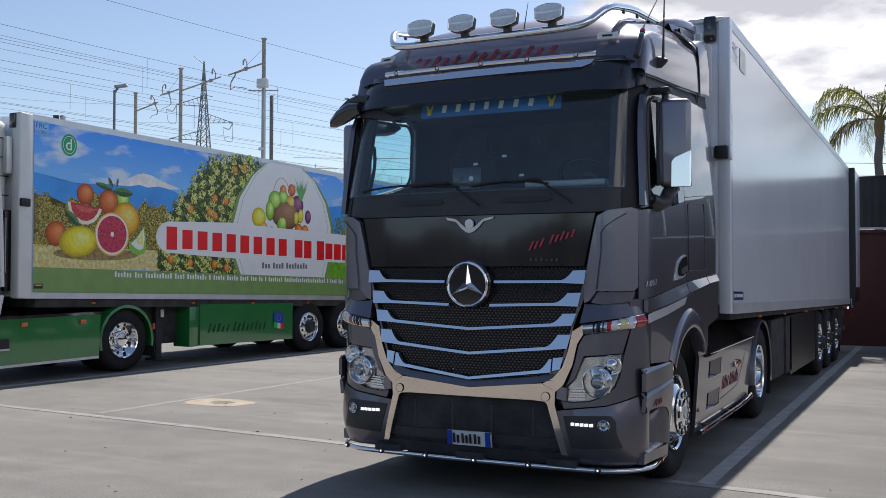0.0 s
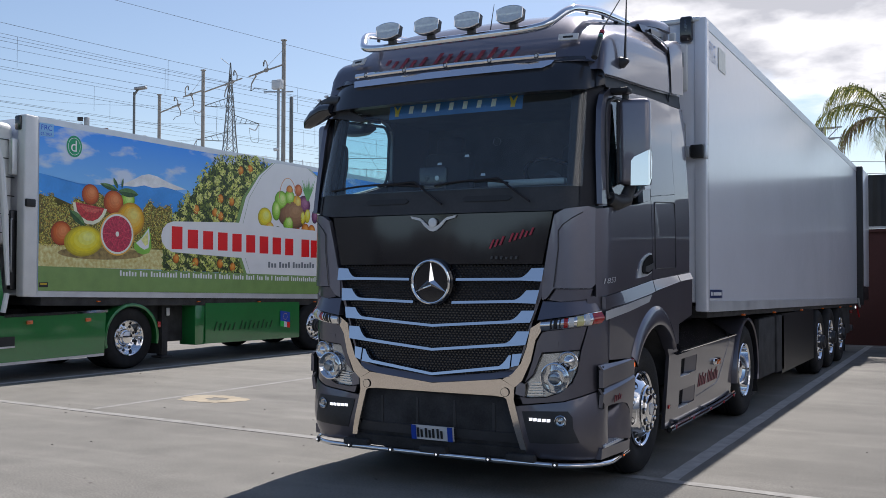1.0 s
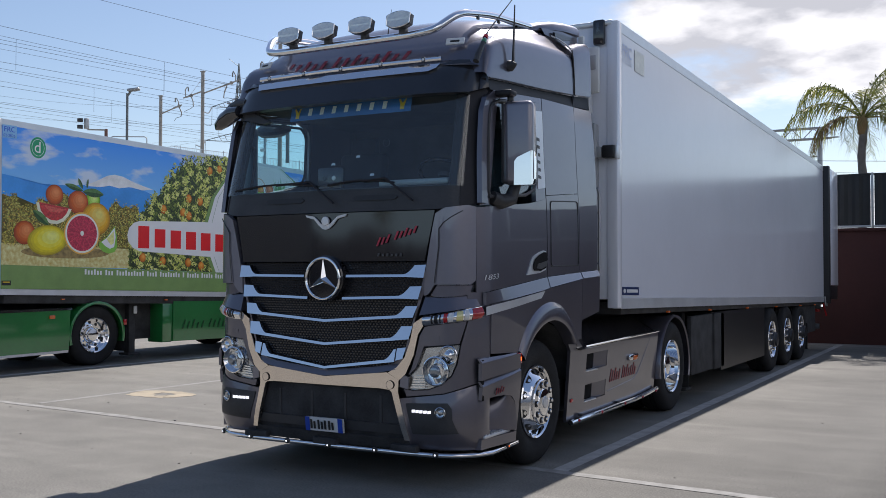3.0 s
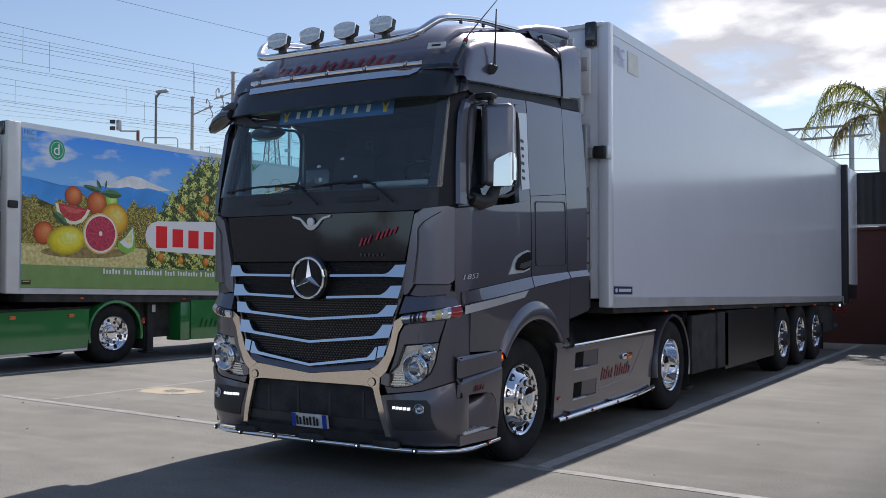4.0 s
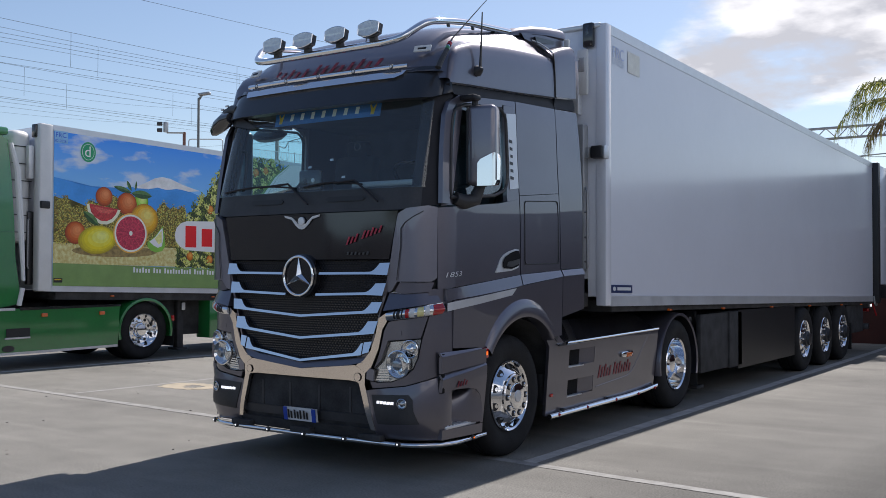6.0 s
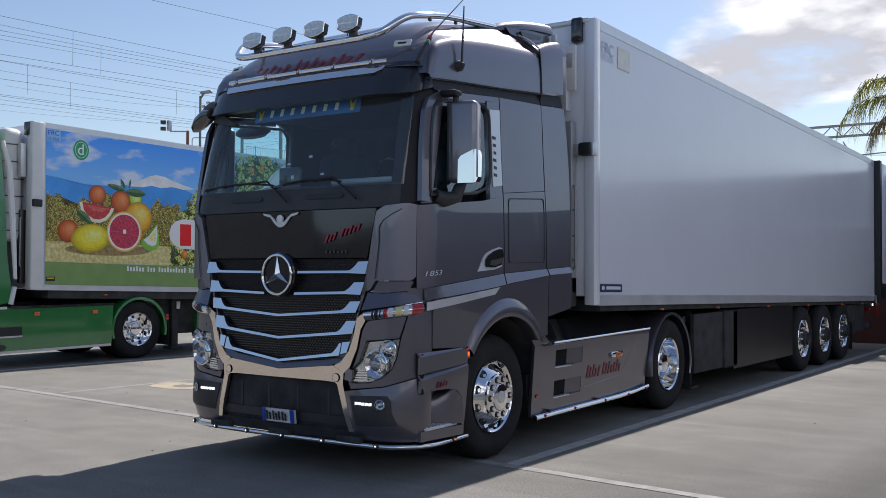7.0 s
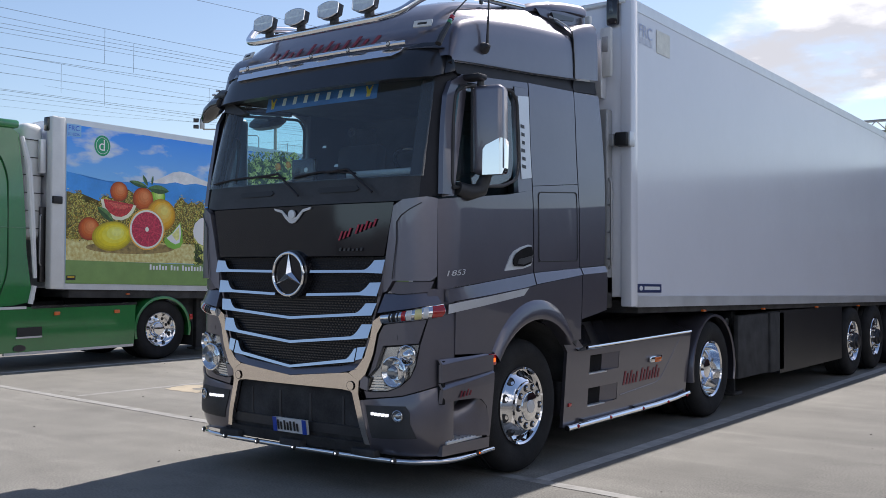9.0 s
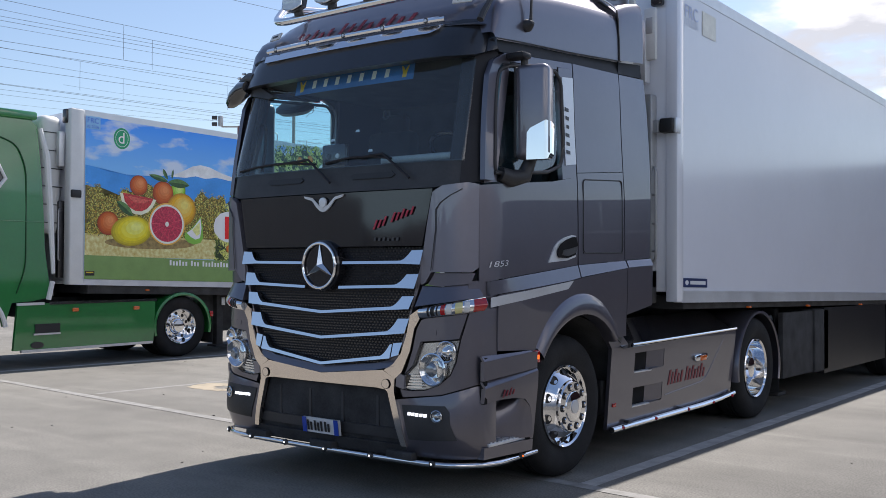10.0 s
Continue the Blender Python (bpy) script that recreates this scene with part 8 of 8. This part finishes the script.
    part("class_letters", text_mesh("FRC", 0.115, P, 0.275, 3.79, 0.010), blue, sky, local=True)
    part("class_date", text_mesh("02-2026", 0.062, P, 0.272, 3.71, 0.010), blue, sky, local=True)
    flat("class_plate", [([(0.262, 3.695), (0.505, 3.695), (0.505, 3.895), (0.262, 3.895)], 0, 6)], [ink("printed_pale_blue", (0.17, 0.29, 0.55))], sky)
    flat("round_mark", [(ellipse((0.885, 3.595), 0.145, 0.17, 30), 0, 6), (ellipse((0.885, 3.595), 0.115, 0.137, 30), 1, 6.5), (ellipse((0.885, 3.595), 0.108, 0.13, 30), 0, 7)], [ink("printed_dark_green", (0.01, 0.17, 0.08)), white], sky)
    part("mark_letter", text_mesh("d", 0.26, P, 0.812, 3.515, 0.0105), white, sky, local=True)
    flat("dark_label", [([(0.27, 1.385), (0.43, 1.385), (0.43, 1.46), (0.27, 1.46)], 0, 9)], [M["ink"]], sky)
    flat("label_bar", [([(0.29, 1.425), (0.41, 1.425), (0.41, 1.445), (0.29, 1.445)], 0, 9.5)], [M["yellow"]], sky)


def build_green_trailer():
    t = thing("picture_trailer", (GX, GY, 0), "refrigerated box trailer printed with fruit and a landscape", "trailer", turn=GT)
    t["local"] = 1

    def sh(bm):
        for v in bm.verts:
            v.co.z -= GS * v.co.y
        return bm
    part("body", sh(box((-1.30, 6.75, 2.62), (2.58, 13.3, 2.70), 0.02)), M["white"], t, "white insulated body")
    part("top_rail", panel([(0.10, 3.895), (13.4, 3.895), (13.4, 3.99), (0.10, 3.99)], Ps, 0.05, 1, 1, 0.01, 0.01, off=0.012), M["alu"], t, "aluminium top rail")
    part("bottom_rail", panel([(0.10, 1.245), (13.4, 1.245), (13.4, 1.335), (0.10, 1.335)], Ps, 0.05, 1, 1, 0.01, 0.01, off=0.014), M["alu"], t, "aluminium bottom rail")
    part("front_post", sh(box((-0.09, 0.13, 2.62), (0.2, 0.24, 2.75), 0.03, seg=3)), M["whiteplastic"], t, "white front corner post")
    part("corner_cap", sh(box((-0.14, 0.0, 3.87), (0.12, 0.06, 0.22), 0.02)), M["gloss"], t)
    part("corner_clasp", sh(box((0.0, 0.10, 2.66), (0.10, 0.16, 0.12), 0.015)), M["ink"], t)
    part("cooling_unit", sh(box((-1.2, -0.16, 2.95), (1.9, 0.36, 1.85), 0.12, seg=4)), M["whiteplastic"], t, "white cooling unit on the front wall")
    for k in range(6):
        part("unit_slat", sh(box((-0.245, -0.16, 2.2 + 0.28 * k), (0.02, 0.34, 0.014), 0.002)), M["dark_metal"], t)
    part("unit_flank", sh(box((-0.26, 0.0, 1.95), (0.1, 0.12, 1.2), 0.02)), M["dark_metal"], t)
    part("unit_panel", sh(box((-0.18, -0.06, 3.35), (0.1, 0.10, 0.55), 0.02)), M["alu"], t)
    part("grab_rail", sh(tube(arc_pts([(-0.2, -0.05, 1.62), (-0.16, -0.09, 1.64), (-0.16, -0.09, 2.4), (-0.2, -0.05, 2.42)], 0.05), 0.014, 6)), M["galv"], t)
    build_mural(t)
    part("underside", sh(box((-1.3, 6.8, 1.18), (2.5, 12.9, 0.14), 0.01)), M["matte"], t)
    for sx in (-0.85, -1.75):
        part("chassis_rail", sh(box((sx, 6.8, 1.02), (0.12, 12.2, 0.24), 0.01)), M["matte"], t)
    part("side_locker", panel([(3.80, 0.32), (6.43, 0.30), (6.43, 1.02), (3.80, 1.06)], P, 0.5, 0.6, 0.4, 0.015, 0.01, off=-0.03), M["green"], t, "green side locker with dark bars")
    part("locker_side", box((-0.26, 3.68, 0.68), (0.4, 0.24, 0.74), 0.02), M["green"], t)
    bars([5, 8], 4.0, 0.54, 0.17, 0.55, P, t, mat("dark_green_script", (0.008, 0.06, 0.018), 0.4), slant=0.4, width=0.16, space=0.4, off=-0.025)
    part("blue_flag", panel([(5.83, 0.66), (6.12, 0.62), (6.12, 0.82), (5.83, 0.86)], P, 0.002, 1, 1, 0, 0, off=-0.024), M["euroblue"], t, "blue flag with a ring of stars")
    fl = part("tricolour_flag", panel([(5.83, 0.55), (5.94, 0.535), (5.94, 0.645), (5.83, 0.66)], P, 0.002, 1, 1, 0, 0, off=-0.024), ink("flag_green", (0.01, 0.25, 0.05)), t, "green, white and red flag")
    part("flag_white", panel([(5.94, 0.535), (6.03, 0.52), (6.03, 0.63), (5.94, 0.645)], P, 0.002, 1, 1, 0, 0, off=-0.024), M["plate"], fl)
    part("flag_red", panel([(6.03, 0.52), (6.12, 0.505), (6.12, 0.62), (6.03, 0.63)], P, 0.002, 1, 1, 0, 0, off=-0.024), ink("flag_red", (0.5, 0.02, 0.03)), fl)
    for k in range(12):
        a = 2 * math.pi * k / 12
        part("flag_star", lathe([(0.008, 0), (0.0, 0.001)], (-0.02, 5.975 + 0.06 * math.cos(a), 0.74 + 0.06 * math.sin(a)), (1, 0, 0), 5), M["yellow"], t)
    part("landing_leg", box((-0.35, 3.05, 0.62), (0.14, 0.14, 0.95), 0.015), M["matte"], t)
    part("landing_foot", box((-0.35, 3.05, 0.13), (0.26, 0.26, 0.04), 0.01), M["matte"], t)
    part("leg_plate", box((-0.26, 3.1, 0.92), (0.02, 0.08, 0.14), 0.01), M["alu"], t)
    part("guard_panel", box((-0.42, 3.15, 0.74), (0.06, 1.1, 0.72), 0.01), M["matte"], t)
    part("guard_panel", box((-2.3, 3.15, 0.74), (0.06, 1.6, 0.72), 0.01), M["matte"], t)
    for y in (1.4, 3.6, 5.2, 6.9, 9.0):
        part("side_lamp", box((-0.02, y, 1.18 - GS * y), (0.04, 0.06, 0.022), 0.006), M["amber"], t)
    for y in (6.98, 8.27, 9.56):
        part("axle", tube([(-2.3, y, 0.52), (-0.3, y, 0.52)], 0.07, 8), M["matte"], t)
        wheel(t, (-0.22, y, 0.52), 1, "trailer", wd=0.36)
        wheel(t, (-2.38, y, 0.52), -1, "trailer", wd=0.36)
    part("rear_underrun", box((-1.3, 13.2, 0.55), (2.4, 0.12, 0.14), 0.02), M["dark_metal"], t)


build_green_trailer()


def build_green_tractor():
    t = thing("green_tractor_unit", (GX, GY, 0), "green tractor unit coupled to the picture trailer", "truck", turn=GT)
    t["local"] = 1
    cx = -1.28

    def C(y, z, o=0.0):
        return Vector((-0.03 + o - 0.05 * max(0, z - 2.4), y, z))
    arc = [(-1.62 + 0.66 * math.cos(a), 0.54 + 0.66 * math.sin(a)) for a in [radians(170 - 6 * k) for k in range(28)]]
    shell = [(-2.9, 0.45), (-2.35, 0.45)] + arc + [(-0.86, 0.98), (-0.55, 1.0), (-0.30, 1.05), (-0.28, 1.25), (-0.36, 1.8), (-0.42, 3.0), (-0.48, 3.66), (-0.62, 3.76), (-2.1, 3.70), (-2.5, 3.2), (-2.75, 2.2), (-2.9, 1.5)]
    a = panel(shell, C, 0.10, 0.2, 0.2, 0.02, 0.015)
    part("cab_side", a, M["green"], t, "glossy green cab side")
    b = panel(shell, lambda y, z, o=0: Vector((-2.53 - o + 0.05 * max(0, z - 2.4), y, z)), 0.10, 0.3, 0.3, 0.02, 0.015)
    part("cab_side", b, M["green"], t)
    part("cab_roof", box((cx, -1.4, 3.68), (2.3, 1.7, 0.16), 0.06), M["green"], t)
    part("roof_lip", box((cx + 0.02, -0.82, 3.80), (2.42, 0.66, 0.13), 0.04), M["green"], t, "green roof deflector edge")
    part("cab_back", box((cx, -0.62, 2.3), (2.3, 0.06, 2.7)), M["matte"], t)
    part("cab_front", box((cx, -2.75, 1.7), (2.4, 0.2, 2.3), 0.08), M["green"], t)
    part("rear_edge", tube([C(-0.44, 3.62, 0.01), C(-0.34, 3.2, 0.015), C(-0.30, 2.4, 0.02), C(-0.24, 1.42, 0.02)], [0.035, 0.05, 0.05, 0.03], 8), M["whiteplastic"], t, "pale side deflector edge")
    part("edge_foot", tube([C(-0.24, 1.30, 0.0), C(-0.30, 1.02, 0.0)], 0.04, 8), M["whiteplastic"], t)
    hexa = [(-1.75, 2.55), (-1.15, 2.60), (-0.98, 2.82), (-1.08, 3.02), (-1.75, 3.05)]
    part("side_window", panel(hexa, C, 0.01, 0.3, 0.3, 0.004, 0.003, off=0.006), M["gloss"], t, "dark sleeper window")
    part("window_trim", tube([C(*p, 0.012) for p in hexa], 0.03, 8, closed=True), M["whiteplastic"], t)
    ln = [(-1.1, 3.45), (-0.80, 3.35), (-0.66, 3.0), (-0.66, 1.5), (-0.80, 1.12)]
    part("panel_seam", tube(arc_pts([C(*p, 0.001) for p in ln], 0.2), 0.010, 5), mat("seam_green", (0.004, 0.06, 0.012), 0.5), t)
    part("panel_seam", tube([C(-1.9, 2.2, 0.001), C(-0.4, 2.2, 0.001)], 0.006, 5), M["green"], t)
    part("arch_trim", tube([C(y * 1.0, z, 0.02) for y, z in arc], 0.035, 8), M["whiteplastic"], t, "pale wheel arch trim")
    sk = [(-0.84, 0.27), (1.52, 0.30), (1.55, 0.985), (-0.78, 0.965)]
    part("side_skirt", panel(sk, C, 0.06, 0.3, 0.2, 0.02, 0.015, off=0.03), M["green"], t, "green chassis side skirt")
    part("skirt_strip", panel([(-0.30, 0.945), (1.56, 0.965), (1.56, 1.005), (-0.30, 0.99)], C, 0.04, 0.5, 0.5, 0.006, 0.006, off=0.045), M["chrome"], t)
    part("skirt_strip", panel([(-0.80, 0.94), (-0.38, 0.945), (-0.38, 0.985), (-0.80, 0.98)], C, 0.04, 0.5, 0.5, 0.006, 0.006, off=0.045), M["alu"], t)
    part("skirt_foot", panel([(-0.72, 0.235), (1.5, 0.265), (1.5, 0.305), (-0.72, 0.275)], C, 0.06, 0.5, 0.5, 0.006, 0.006, off=0.04), M["alu"], t)
    part("skirt_step", panel([(-0.52, 0.52), (-0.12, 0.525), (-0.12, 0.66), (-0.52, 0.655)], C, 0.01, 0.5, 0.5, 0.004, 0.003, off=0.036), M["ink"], t)
    part("step_edge", panel([(-0.54, 0.49), (-0.12, 0.495), (-0.12, 0.52), (-0.54, 0.515)], C, 0.02, 0.5, 0.5, 0.004, 0.003, off=0.045), M["alu"], t)
    part("skirt_hole", panel(ellipse((-0.48, 0.34), 0.10, 0.05, 20), C, 0.01, 0.5, 0.5, 0.004, 0.003, off=0.036), M["dark_metal"], t)
    for y in (0.12, 1.18):
        part("skirt_lamp", box((0.015, y, 0.86), (0.03, 0.10, 0.06), 0.01), M["amber"], t, "amber side lamp")

    bm = bmesh.new()
    rows = []
    for k in range(26):
        ang = radians(-14 + 8.4 * k)
        y, z = 2.10 + 0.58 * math.cos(ang), 0.53 + 0.575 * math.sin(ang)
        rows.append([bm.verts.new((x, 2.10 + (y - 2.10) * r, 0.53 + (z - 0.53) * r)) for x, r in ((-0.62, 1.0), (-0.05, 1.0), (-0.015, 0.985), (-0.01, 0.93), (-0.02, 0.90))])
    for A, B in zip(rows, rows[1:]):
        for i in range(4):
            bm.faces.new((A[i], A[i + 1], B[i + 1], B[i]))
    part("mudguard", bm, M["green"], t, "green drive wheel mudguard")
    part("guard_lamp", box((-0.02, 2.67, 0.72), (0.04, 0.06, 0.1), 0.01), M["redlens"], t)
    part("mud_flap", box((-0.32, 2.72, 0.42), (0.56, 0.015, 0.42), 0.004), M["rubber"], t)
    for sx in (-0.9, -1.7):
        part("frame_rail", box((sx, 0.6, 0.90), (0.09, 5.0, 0.26), 0.01), M["matte"], t)
    part("deck", box((cx, 0.2, 0.85), (2.0, 1.6, 0.2), 0.02), M["matte"], t)
    part("fuel_tank", box((-0.42, 0.4, 0.58), (0.5, 1.9, 0.5), 0.08), M["dark_metal"], t)
    part("rear_axle", tube([(-2.2, 2.1, 0.52), (-0.3, 2.1, 0.52)], 0.1, 8), M["matte"], t)
    part("front_axle", tube([(-2.2, -1.62, 0.52), (-0.3, -1.62, 0.52)], 0.08, 8), M["matte"], t)
    for x, s in ((-0.24, 1), (-2.34, -1)):
        wheel(t, (x, 2.10, 0.52), s, "drive")
        wheel(t, (x, -1.62, 0.52), s, "steer")
    wheel(t, (-0.58, 2.10, 0.52), 1, "drive")
    wheel(t, (-2.0, 2.10, 0.52), -1, "drive")


build_green_tractor()
